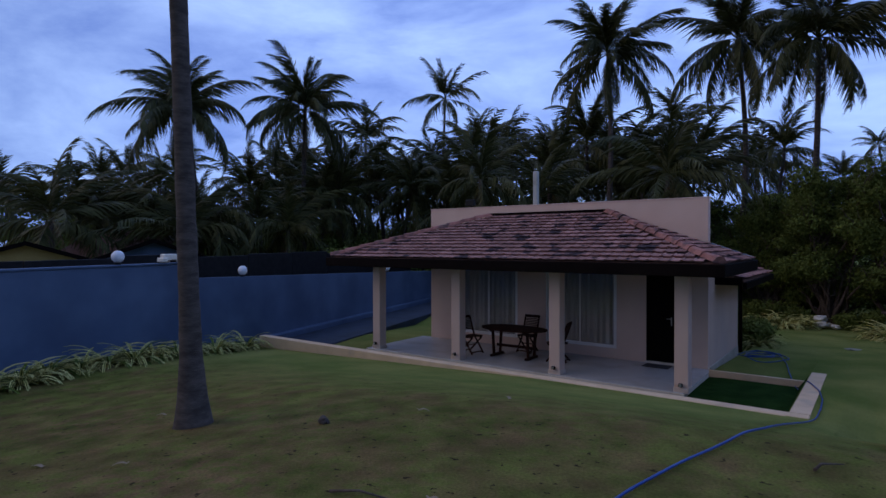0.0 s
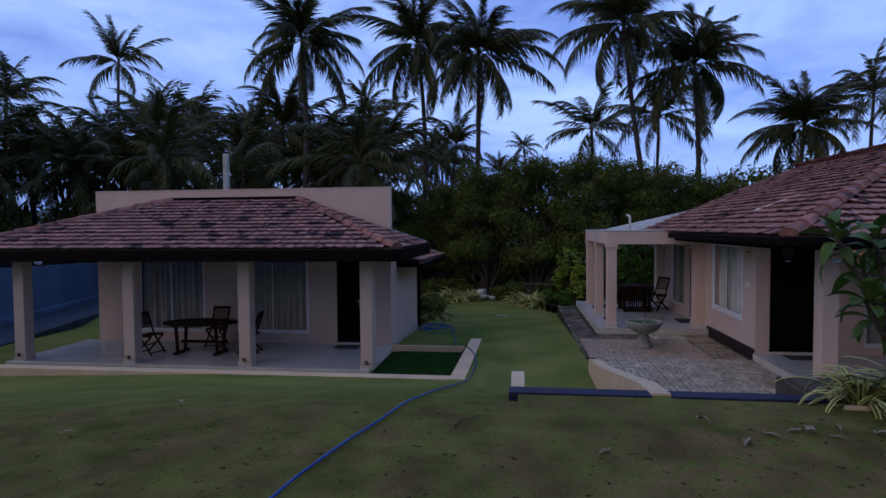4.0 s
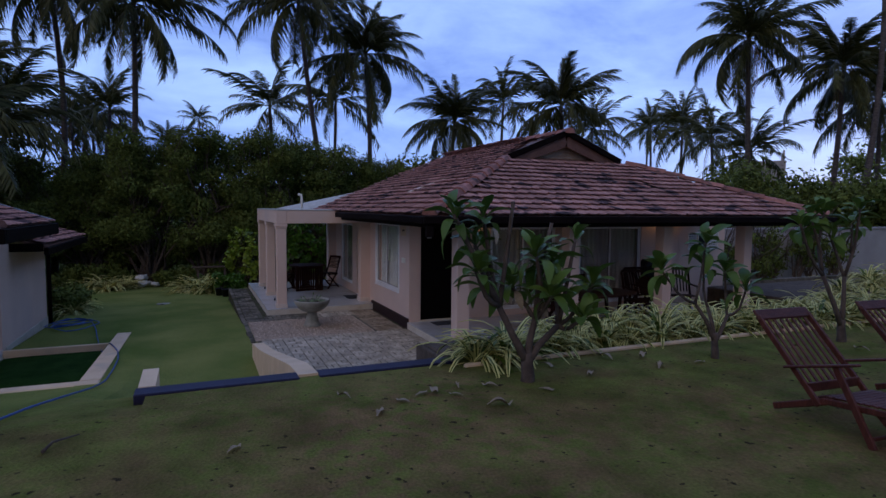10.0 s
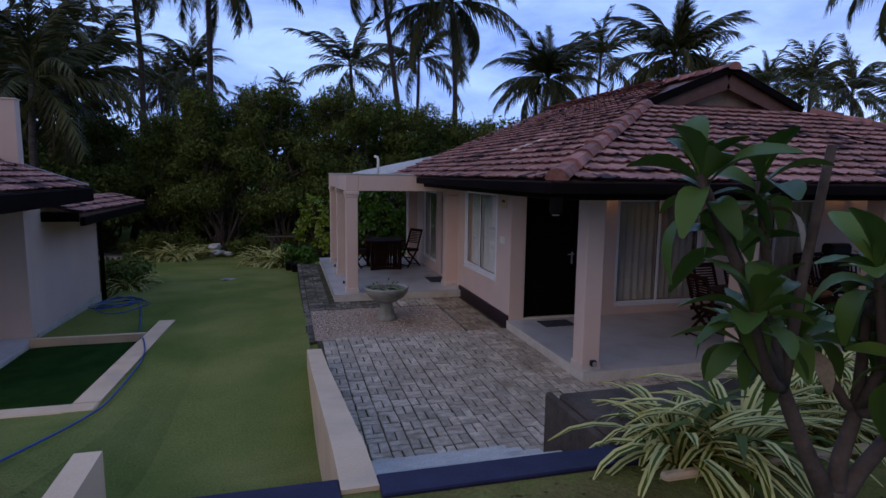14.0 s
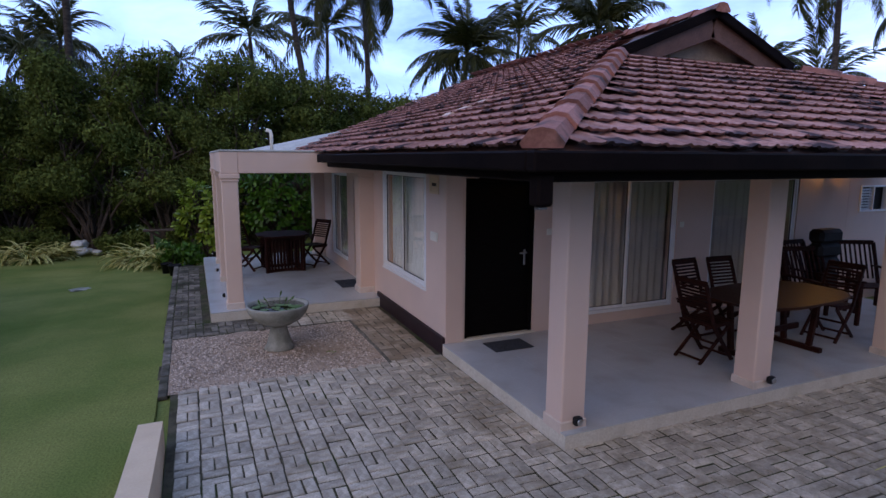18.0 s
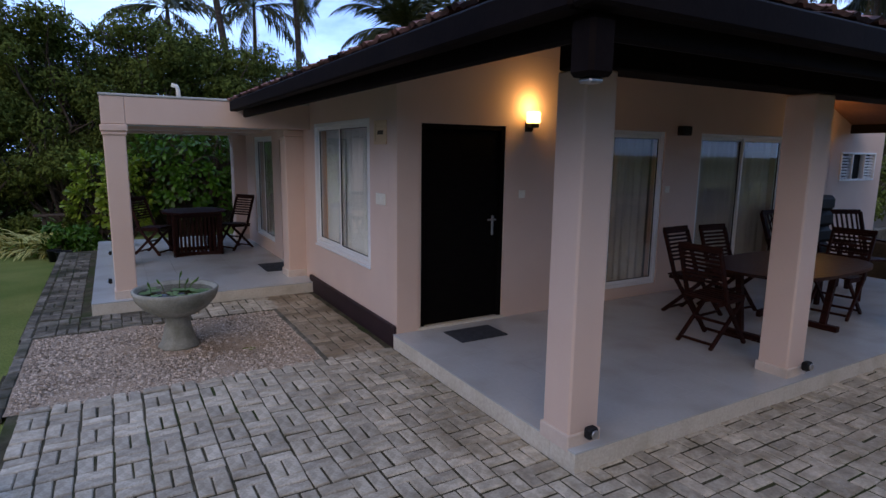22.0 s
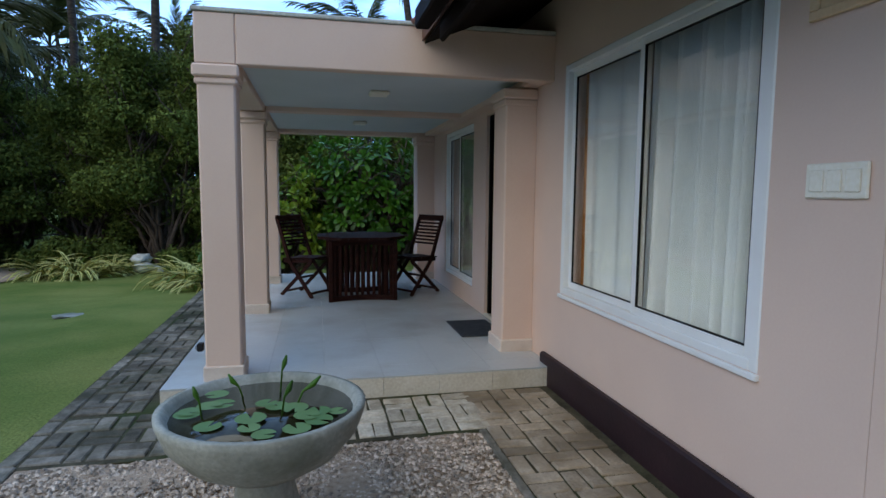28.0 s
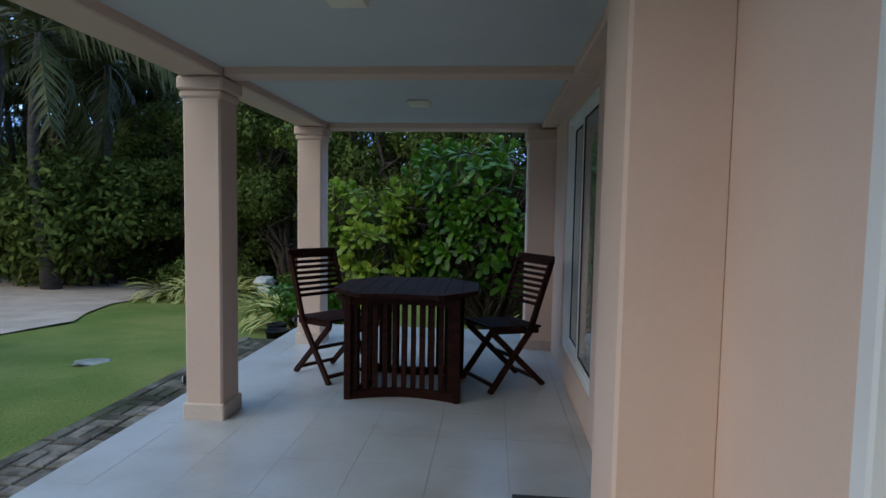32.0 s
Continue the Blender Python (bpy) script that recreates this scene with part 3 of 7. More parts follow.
def build_edges():
    # cream border wall in front of the small house, and its sloping wing
    bm = boxes([(-13.4, 9.74, -0.9, -0.66, 9.96, 0.03)], 0.015)
    tagged(part("border_wall", bm, TRIM), "low cream border wall between lawn and house", "wall", kind="structure")
    bm = bmesh.new()
    prof = [(-0.92, 9.965, 0.03), (-0.66, 9.965, 0.03), (-0.66, 14.3, -0.17), (-0.92, 14.3, -0.17)]
    lo = [bm.verts.new((x, y, -0.9)) for x, y, z in prof]
    hi = [bm.verts.new(p) for p in prof]
    bm.faces.new(hi), bm.faces.new(lo[::-1])
    for k in range(4):
        bm.faces.new((lo[k], lo[(k + 1) % 4], hi[(k + 1) % 4], hi[k]))
    tagged(part("wing_wall", bm, TRIM), "sloping cream wing wall beside the lawn", "wall", kind="structure")

    def sloped(name, x0, x1, pts, label):
        """A wall along y whose top follows (y, z) points."""
        bm = bmesh.new()
        rows = [[bm.verts.new((x, y, zz)) for x, zz in ((x0, -0.5), (x1, -0.5), (x1, z), (x0, z))] for y, z in pts]
        for a, b in zip(rows, rows[1:]):
            for k in range(4):
                bm.faces.new((a[k], b[k], b[(k + 1) % 4], a[(k + 1) % 4]))
        bm.faces.new(rows[0]), bm.faces.new(rows[-1][::-1])
        bmesh.ops.recalc_face_normals(bm, faces=bm.faces)
        tagged(part(name, bm, TRIM), label, "wall", kind="structure")
    sloped("wing_wall", 0.15, 0.29, [(6.158, 0.93), (6.73, 0.94), (6.74, 0.6)], "short cream kerb pier at the lawn edge")
    sloped("wing_wall", 1.52, 1.71, [(6.03, 0.93), (6.6, 0.88), (9.6, 0.33), (11.0, 0.13), (11.02, 0.0)], "sloping cream wing wall beside the brick paving")
    # navy tiled edge of the upper lawn over its retaining wall
    for x0, x1 in ((0.13, 1.52), (1.71, 3.16)):
        tagged(part("lawn_edging", boxes([(x0, 5.95, 0.80, x1, 6.155, 0.925)], 0.008), NAVY), "dark navy tiled edging of the raised lawn", "edging", kind="structure")
    tagged(part("retaining_wall", boxes([(0.29, 6.06, -0.4, 1.52, 6.14, 0.797)]), TRIM), "cream retaining wall under the lawn edge", "wall", kind="structure")
    st = thing("garden_steps", "weathered concrete garden steps down to the paving", "steps", kind="structure")
    for k in range(5):
        y = 6.155 + 0.36 * k
        part("step", boxes([(1.715, y, -0.4, 3.15, y + 0.357, 0.70 - 0.16 * k)], 0.01), CONC, st)


build_edges()


# ---- blue boundary wall ----
def quad_slab(pts, thick):
    """A sloping slab: its upper face through pts, thickened downwards."""
    bm = bmesh.new()
    hi = [bm.verts.new(p) for p in pts]
    lo = [bm.verts.new((p[0], p[1], p[2] - thick)) for p in pts]
    bm.faces.new(hi), bm.faces.new(lo[::-1])
    n = len(pts)
    for k in range(n):
        bm.faces.new((lo[k], lo[(k + 1) % n], hi[(k + 1) % n], hi[k]))
    bmesh.ops.recalc_face_normals(bm, faces=bm.faces)
    return bm


def build_blue_wall():
    a, b = Vector((-11.9, 0.0, 0)), Vector((-18.6, 24.0, 0))
    d = (b - a).normalized()
    ang = math.degrees(math.atan2(d.y, d.x))
    m = Matrix.Translation(a) @ pose(0, 0, 0, 0, 0, ang)
    L = (b - a).length
    w = thing("wall_west", "tall blue painted boundary wall", "wall", m, kind="structure")
    part("wall", boxes([(-14, 0, -0.6, 8.6, 0.2, 2.02)], 0.01), BLUE_WALL, w)
    far_top = lambda u: 1.64 - 0.033 * (u - 8.6)   # the far stretch falls with the ground
    u1 = L + 14
    bm = quad_slab([(8.605, 0, far_top(8.605)), (u1, 0, far_top(u1)), (u1, 0.2, far_top(u1)), (8.605, 0.2, far_top(8.605))], 3.0)
    part("wall", bm, BLUE_WALL, w)
    part("pilaster", boxes([(8.3, -0.04, -0.6, 8.6, -0.002, 2.02)], 0.005), BLUE_WALL, w)
    part("coping", boxes([(-14, -0.03, 2.022, 8.63, 0.23, 2.07)], 0.01), BLUE_WALL, w)
    part("plinth", boxes([(11.4, -0.30, -1.8, L + 6, -0.002, -0.30)], 0.02), BLUE_WALL, w)
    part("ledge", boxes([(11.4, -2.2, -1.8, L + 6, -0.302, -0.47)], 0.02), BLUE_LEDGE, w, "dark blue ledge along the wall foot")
    for u, z in ((6.48, 2.072), (10.65, far_top(10.65)), (20.2, far_top(20.2))):
        g = thing("globe_lamp", "white glass globe lamp on the blue wall, unlit", "lamp", m @ pose(u, 0.1, z), group="globe lamps on the wall")
        part("globe", lathe([(0.001, 0.04), (0.07, 0.055), (0.12, 0.11), (0.14, 0.18), (0.12, 0.25), (0.07, 0.305), (0.001, 0.32)], 20), GLOBE, g)
        part("base", lathe([(0.07, 0), (0.07, 0.03), (0.05, 0.05), (0.05, 0.06)], 16), BLACK, g)
    c = thing("floodlight", "grey twin floodlight on a bracket at the wall top", "light", m @ pose(7.85, 0.0, 2.072))
    part("housing", boxes([(-0.2, -0.06, 0.06, 0.2, 0.1, 0.22)], 0.02), PVC, c)
    part("bracket", boxes([(-0.03, 0.0, 0, 0.03, 0.06, 0.06)]), STEEL, c)
    for s in (-1, 1):
        part("lamp_head", boxes([(s * 0.29 - 0.08, -0.2, 0.02, s * 0.29 + 0.08, 0.02, 0.13)], 0.02), PVC, c)


build_blue_wall()

# ---- houses: shared parts ----
def sliding_window(parent, m, w, h, leaves=2, name="window", label="white aluminium sliding window"):
    """Window in the plane y = 0 of m, x along it, outside at -y."""
    win = new(name)
    win.parent, win.matrix_basis = parent, m
    tagged(win, label)
    f = 0.048
    part("window_frame", boxes([(0, -0.035, 0, f, 0.05, h), (w - f, -0.035, 0, w, 0.05, h), (f, -0.035, h - f, w - f, 0.05, h), (f, -0.035, 0, w - f, 0.05, f)], 0.006), ALU, win)
    lw = (w - 2 * f) / leaves
    for k in range(leaves):
        x0, dy = f + k * lw, (-0.012 if k % 2 else 0.018)
        s = 0.042
        a, b = x0 - (0.02 if k else 0), x0 + lw + (0.02 if k < leaves - 1 else 0)
        part("sash", boxes([(a, dy - 0.012, f, a + s, dy + 0.012, h - f), (b - s, dy - 0.012, f, b, dy + 0.012, h - f), (a + s, dy - 0.012, h - f - s, b - s, dy + 0.012, h - f), (a + s, dy - 0.012, f, b - s, dy + 0.012, f + s)], 0.003), ALU, win)
        q = 0.007
        part("gasket", boxes([(a + s, dy - 0.008, f + s, a + s + q, dy + 0.008, h - f - s), (b - s - q, dy - 0.008, f + s, b - s, dy + 0.008, h - f - s), (a + s + q, dy - 0.008, f + s, b - s - q, dy + 0.008, f + s + q), (a + s + q, dy - 0.008, h - f - s - q, b - s - q, dy + 0.008, h - f - s)]), BLACK, win)
        g = part("pane", boxes([(a + s + q, dy - 0.003, f + s + q, b - s - q, dy + 0.003, h - f - s - q)]), GLASS, win)
        g.visible_shadow = False
    return win


def curtain(m, w, h, seed, label, folds=11.0, depth=0.06, mat=None):
    """A hanging pleated curtain along x of m, a thing of its own."""
    rnd = random.Random(seed)
    ph = [rnd.uniform(0, 6.28) for _ in range(4)]
    nx, nz = max(24, int(w * 150)), 5
    verts, faces = [], []
    for side in (0, 1):
        for j in range(nz):
            z = h * j / (nz - 1)
            for i in range(nx + 1):
                x = w * i / nx
                a = folds * 2 * math.pi * x
                y = depth * (0.6 * math.sin(a + ph[0] + 0.5 * math.sin(3.1 * x + ph[1])) + 0.4 * math.sin(0.43 * a + ph[2])) * (0.75 + 0.25 * (1 - j / (nz - 1)))
                verts.append((x + 0.012 * math.sin(a * 0.5 + ph[3]) * (1 - j / (nz - 1)), y + 0.003 * side, z))
    n = nx + 1
    off = n * nz
    for j in range(nz - 1):
        for i in range(nx):
            q = (j * n + i, j * n + i + 1, (j + 1) * n + i + 1, (j + 1) * n + i)
            faces.append(q)
            faces.append(tuple(off + k for k in q[::-1]))
    ob = mesh_part("curtain", verts, faces, mat or CURTAIN, smooth=True)
    ob.matrix_basis = m
    return tagged(ob, label, "curtain", "curtains behind the windows")


def panel_door(parent, m, w, h, label):
    """Dark flush door in a thin frame, plane y = 0, outside at -y, the handle at its +x side."""
    d = new("door")
    d.parent, d.matrix_basis = parent, m
    tagged(d, label)
    part("door_frame", boxes([(0, -0.02, 0, 0.05, 0.10, h), (w - 0.05, -0.02, 0, w, 0.10, h), (0.05, -0.02, h - 0.05, w - 0.05, 0.10, h)], 0.006), DARKWOOD, d)
    part("door_leaf", boxes([(0.052, 0.012, 0.02, w - 0.052, 0.055, h - 0.052)], 0.004), DARKWOOD, d)
    bm = boxes([(w - 0.14, -0.002, 0.92, w - 0.11, 0.011, 1.13)], 0.004)
    box(bm, w - 0.135, -0.05, 1.085, w - 0.118, -0.002, 1.102, 0.003)
    box(bm, w - 0.225, -0.056, 1.083, w - 0.116, -0.04, 1.103, 0.004)
    part("handle", bm, DULLSTEEL, d, "brushed steel lever handle")
    part("threshold", boxes([(-0.03, -0.05, -0.03, w + 0.03, 0.10, 0.017)], 0.006), STEPSTONE, d)
    return d


def square_post(parent, x, y, z0, z1, w=0.3, cap=False, mat=None):
    p = part("post", boxes([(x, y, z0, x + w, y + w, z1)], 0.012), mat or WALL, parent)
    part("post_base", boxes([(x - 0.014, y - 0.014, z0 - 0.01, x + w + 0.014, y + w + 0.014, z0 + 0.10)], 0.008), POSTBASE, p)
    if cap:
        part("post_cap", boxes([(x - 0.014, y - 0.014, z1 - 0.13, x + w + 0.014, y + w + 0.014, z1 - 0.085), (x - 0.026, y - 0.026, z1 - 0.083, x + w + 0.026, y + w + 0.026, z1 - 0.002)], 0.012), WALL, p)
    return p


TW, TL, TE = 0.205, 0.33, 0.248   # roof tile width, length, exposed length


def tile_shape():
    """One interlocking clay tile: x across, y up the slope, lower edge at y = 0."""
    prof = [(0.0, 0.012), (0.020, 0.024), (0.044, 0.024), (0.066, 0.009), (0.108, 0.014), (0.142, 0.009), (0.175, 0.009), (TW - 0.002, 0.020)]
    verts, faces = [], []
    n = len(prof)
    for y, lift in ((0.0, 0.050), (TL, 0.0)):
        verts += [(x, y, z + lift) for x, z in prof]
    verts += [(x, 0.010, z + 0.050 - 0.020) for x, z in prof]
    faces += [(i, i + 1, n + i + 1, n + i) for i in range(n - 1)]
    faces += [(2 * n + i, 2 * n + i + 1, i + 1, i) for i in range(n - 1)]
    return verts, faces


def slope_tiles(corner, along, up, inside, rows, cols, seed):
    """Poses of tiles on a slope: corner at the eave, along the eave, up the slope; inside(u, v) keeps a tile."""
    rnd = random.Random(seed)
    nrm = along.cross(up).normalized()
    out = []
    for r in range(rows):
        for c in range(cols):
            u, v = (c + 0.5) * TW, r * TE
            if not inside(u, v + 0.16):
                continue
            p = corner + along * (c * TW + rnd.uniform(-0.004, 0.004)) + up * (v + rnd.uniform(-0.012, 0.012)) + nrm * rnd.uniform(0, 0.006)
            t = rnd.uniform(-0.02, 0.02)
            a2 = (along + up * t).normalized()
            m = Matrix((a2, nrm.cross(a2), nrm)).transposed().to_4x4()
            m.translation = p
            out.append(m)
    return out


def joined(name, shape, poses, material, parent, label="", kind="stuff"):
    vs, fs = shape
    base = np.array([(*v, 1.0) for v in vs])
    verts = np.concatenate([(np.array(m) @ base.T).T[:, :3] for m in poses])
    faces = [tuple(k * len(vs) + i for i in f) for k in range(len(poses)) for f in fs]
    ob = mesh_part(name, verts.tolist(), faces, material, parent, label)
    ob["kind"] = kind
    return ob


def ridge_shape(L=0.50):
    """Angular ridge tile along x; the lower end is wider, laps over the next and shows its thickness."""
    verts, faces = [], []
    prof = lambda k, dz: [(-0.135 * k, -0.035 + dz), (-0.075 * k, 0.045 * k + dz), (0.0, 0.062 * k + dz), (0.075 * k, 0.045 * k + dz), (0.135 * k, -0.035 + dz)]
    for x, k, dz in ((0.0, 1.0, 0.022), (L, 0.84, 0.0)):
        verts += [(x, y, z) for y, z in prof(k, dz)]
    verts += [(0.004, y, z - 0.03) for y, z in prof(0.9, 0.022)]
    faces += [(i, i + 5, i + 6, i + 1) for i in range(4)]
    faces += [(10 + i, i, i + 1, 11 + i) for i in range(4)]
    faces.append((10, 11, 12, 13, 14))
    return verts, faces


def ridge_line(a, b, parent, mesh, step=0.43):
    a, b = Vector(a), Vector(b)
    d = (b - a).normalized()
    y = Vector((0, 0, 1)).cross(d).normalized()
    z = d.cross(y)
    n = int((b - a).length / step)
    for k in range(n):
        m = Matrix((d, y, z)).transposed().to_4x4()
        m.translation = a + d * (k * step) + Vector((0, 0, 0.045))
        shared("ridge_tile", mesh, m @ Matrix.Rotation(0.05 * math.sin(5.3 * k), 4, "X") @ Matrix.Rotation(0.02 * math.sin(3.1 * k), 4, "Z"), parent)


def mesh_of(name, shape, mat, smooth=False):
    me = bpy.data.meshes.new(name)
    me.from_pydata(shape[0], [], shape[1])
    me.materials.append(mat)
    if smooth:
        me.polygons.foreach_set("use_smooth", [True] * len(me.polygons))
    me.update()
    return me


RIDGE_MESH = mesh_of("ridge_tile", ridge_shape(), RIDGE)
TILE_MESH = mesh_of("roof_tile", tile_shape(), TILE)
late = []   # pieces of roofs and pavements, built at the end of the file


def roof_tiles(parent, poses, near):
    """The tiles for which near(place) holds, 300 at most, are parts; the rest are one mesh."""
    def build():
        close = [m for m in poses if near(m.translation)][:300]
        ids = {id(m) for m in close}
        for m in close:
            shared("roof_tile", TILE_MESH, m, parent)
        rest = [m for m in poses if id(m) not in ids]
        if rest:
            joined("roof_tiles", tile_shape(), rest, TILE, parent)
    late.append(build)


# ---- main house ----
EX, EY, EZ = 3.92, 8.67, 2.42        # front eave corner
RX, RS = 8.55, 0.399                 # ridge line, slope
EXR, EYB = 2 * RX - EX, 23.4         # far eaves
GY, GH = 11.85, 1.42                 # gablet plane, half width
RZ = EZ + (RX - EX) * RS
GZ = RZ - GH * RS


def build_main_house():
    h = thing("main_house", "long pink bungalow with a clay tile roof and veranda", "house", kind="structure")
    x0, y0 = 4.9, 12.24
    # front wall under the veranda
    holes = [(5.16, 6.17, 0.035, 2.12), (6.88, 8.66, 0.17, 2.13), (9.36, 11.3, 0.17, 2.13)]
    part("wall", boxes(wall_rows("x", x0, 12.6, y0, y0 + 0.2, -0.4, 2.86, holes)), WALL, h, "pink rendered front wall")
    bm = bmesh.new()
    top = [(x0, 2.862), (13.2, 2.862), (13.0, 2.90), (9.9, 3.72), (7.2, 3.72), (x0 + 0.05, 2.90)]
    f = [bm.verts.new((x, y0, z)) for x, z in top]
    b = [bm.verts.new((x, y0 + 0.2, z)) for x, z in top]
    bm.faces.new(f[::-1]), bm.faces.new(b)
    for k in range(6):
        bm.faces.new((f[k], f[(k + 1) % 6], b[(k + 1) % 6], b[k]))
    bmesh.ops.recalc_face_normals(bm, faces=bm.faces)
    part("gable_wall", bm, WALL, h)
    # side wall: the window, then the porch with its door and window
    holes = [(12.92, 14.82, 0.60, 2.19), (15.81, 16.71, 0.035, 2.09), (17.2, 18.62, 0.25, 2.08)]
    part("wall", boxes(wall_rows("y", y0 + 0.202, 19.66, x0, x0 + 0.2, -0.4, 2.78, holes)), WALL, h, "pink rendered side wall")
    part("wall", boxes([(x0 + 0.202, 19.46, -1.2, 8.4, 19.66, 2.78), (8.2, 19.662, -1.4, 8.4, EYB - 1.402, 2.78), (8.402, EYB - 1.4, -1.4, 13.2, EYB - 1.2, 2.78), (13.0, y0 + 0.202, -1.4, 13.2, EYB - 1.402, 2.78)]), WALL, h)
    part("corner_pilaster", boxes([(x0 - 0.012, y0 - 0.012, PAV - 0.2, x0 + 0.24, y0 - 0.002, 2.86)], 0.004), WALL, h)
    part("inner_ceiling", boxes([(x0 + 0.2, y0 + 0.2, 2.6, 13.0, EYB - 1.4, 2.68)]), WHITE, h)
    part("inner_floor", boxes([(x0 + 0.2, y0 + 0.2, -0.1, 13.0, EYB - 1.4, 0.03)]), FLOOR_TILE, h)
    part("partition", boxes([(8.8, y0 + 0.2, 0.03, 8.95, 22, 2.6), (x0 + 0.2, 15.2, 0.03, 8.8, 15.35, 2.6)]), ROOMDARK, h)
    part("plinth", boxes([(x0 - 0.05, y0 + 0.01, PAV - 0.1, x0 - 0.002, 15.06, 0.11)], 0.012), PLINTH, h, "dark plum painted plinth")
    # openings
    panel_door(h, pose(5.16, y0 + 0.03, 0.045), 1.01, 2.075, "black painted front door")
    sliding_window(h, pose(6.88, y0 + 0.05, 0.17), 1.78, 1.96, label="white framed sliding glass door")
    sliding_window(h, pose(9.36, y0 + 0.05, 0.17), 1.94, 1.96, label="white framed sliding glass door")
    side = pose(x0 + 0.03, 14.82, 0.60, 0, 0, -90)
    sliding_window(h, side, 1.90, 1.59)
    panel_door(h, pose(x0 + 0.05, 16.71, 0.045, 0, 0, -90), 0.9, 2.045, "black painted porch door")
    sliding_window(h, pose(x0 + 0.05, 18.62, 0.25, 0, 0, -90), 1.42, 1.83)
    part("sill", boxes([(x0 - 0.02, 12.91, 0.572, x0 + 0.03, 14.83, 0.598)], 0.004), ALU, h)
    curtain(pose(5.045, 14.74, 0.603, 0, 0, -90), 0.80, 1.57, 1, "pale net curtain hanging almost flat", 3.2, 0.045)
    curtain(pose(5.055, 13.93, 0.603, 0, 0, -90), 1.00, 1.57, 6, "pale net curtain hanging in deep folds", 10.5, 0.085)
    curtain(pose(5.05, 14.80, 0.603, 0, 0, -90), 0.055, 1.57, 2, "tan curtain drawn to one side", 12, 0.02, DARKCURTAIN)
    curtain(pose(6.92, y0 + 0.17, 0.18), 1.68, 1.93, 3, "pale grey curtain hanging in folds", 7, 0.04, GREYCURTAIN)
    curtain(pose(9.38, y0 + 0.17, 0.18), 1.88, 1.93, 4, "pale grey curtain hanging in folds", 7, 0.04, GREYCURTAIN)
    curtain(pose(5.06, 18.59, 0.27, 0, 0, -90), 1.36, 1.79, 5, "pale grey curtain hanging in folds", 7, 0.04, GREYCURTAIN)
    # roof
    roof = new("roof")
    roof.parent = h
    tagged(roof, "hipped clay tile roof with a gablet and dark fascia")
    fl, fr = (EX, EY, EZ), (EXR, EY, EZ)
    br = (EXR, EYB, EZ)
    gl, gr = (RX - GH, GY, GZ), (RX + GH, GY, GZ)
    r0, r1 = (RX, GY, RZ), (RX, EYB - (RX - EX), RZ)
    dz = lambda p: (p[0], p[1], p[2] - 0.006)
    part("boarding", quad_slab([dz(p) for p in (fl, fr, gr, gl)], 0.07), RAFTER, roof)
    YC = lambda x: 18.0 + 0.2 * (x - EX)   # the left slope ends at the porch
    part("boarding", quad_slab([dz(p) for p in (fl, gl, r0, r1, (EX, YC(EX), EZ))], 0.07), RAFTER, roof)
    # pale slab from where the left slope's tiles stop
    part("pale_roof", quad_slab([(EX + 0.03, YC(EX) + 0.01, 2.41), (5.6, YC(5.6) + 0.01, 3.05), (5.6, 19.62, 3.04), (3.1, 19.62, 2.49)], 0.04), CONC, roof, "pale roof slab behind the porch")
    dl = lambda p: (p[0], p[1], p[2] - 0.079)
    part("soffit", quad_slab([dl(p) for p in ((EX + 0.02, EY + 0.02, EZ), (5.6, GY - 1.5, EZ + (5.6 - EX) * RS), (5.6, YC(5.6), EZ + (5.6 - EX) * RS), (EX + 0.02, YC(EX), EZ))], 0.015), EAVE, roof)
    part("boarding", quad_slab([dz(p) for p in (fr, br, r1, r0, gr)], 0.07), RAFTER, roof)
    part("boarding", quad_slab([dz(p) for p in ((8.2, EYB, EZ), (8.2, r1[1] + 0.35, RZ - 0.14), r1, br)], 0.07), RAFTER, roof)
    # fascia board and gutter
    for name, d0, d1, za, zb in (("fascia", -0.06, -0.022, -0.195, -0.05), ("gutter", 0.037, 0.13, -0.13, -0.01)):
        part(name, boxes([(EX - d1, EY - d1, EZ + za, EXR + d1, EY - d0, EZ + zb)], 0.012), EAVE, roof)
        part(name, boxes([(EX - d1, EY - d0 + 0.002, EZ + za, EX - d0, 14.55, EZ + zb)], 0.012), EAVE, roof)
        part(name, boxes([(EXR + d0, EY - d0 + 0.002, EZ + za, EXR + d1, EYB, EZ + zb)], 0.012), EAVE, roof)
    part("wall_plate", boxes([(4.84, 9.66, 2.32, 12.4, 9.90, 2.50)], 0.01), EAVE, roof)
    part("wall_plate", boxes([(4.88, 9.902, 2.53, 5.06, 12.235, 2.69)], 0.01), EAVE, roof)
    for k in range(13):
        x = 4.6 + 0.65 * k
        y1 = min(12.2, EY + max(0.3, min(x - EX, EXR - x)) - 0.05)
        bm = bmesh.new()
        bar(bm, (x, EY + 0.05, EZ - 0.14 + 0.02), (x, y1, EZ - 0.14 + 0.02 + (y1 - EY) * RS), 0.05, 0.11)
        part("rafter", bm, RAFTER, roof)
    # gablet: recessed cream panel, barge boards
    bm = bmesh.new()
    f3, b3 = [[bm.verts.new(p) for p in ((RX - GH, y, GZ - 0.02), (RX + GH, y, GZ - 0.02), (RX, y, RZ - 0.05))] for y in (GY + 0.10, GY + 0.17)]
    bm.faces.new(f3), bm.faces.new(b3[::-1])
    for k in range(3):
        bm.faces.new((f3[k], b3[k], b3[(k + 1) % 3], f3[(k + 1) % 3]))
    bmesh.ops.recalc_face_normals(bm, faces=bm.faces)
    part("gablet_panel", bm, GABLET, roof, "dull pink gablet panel")
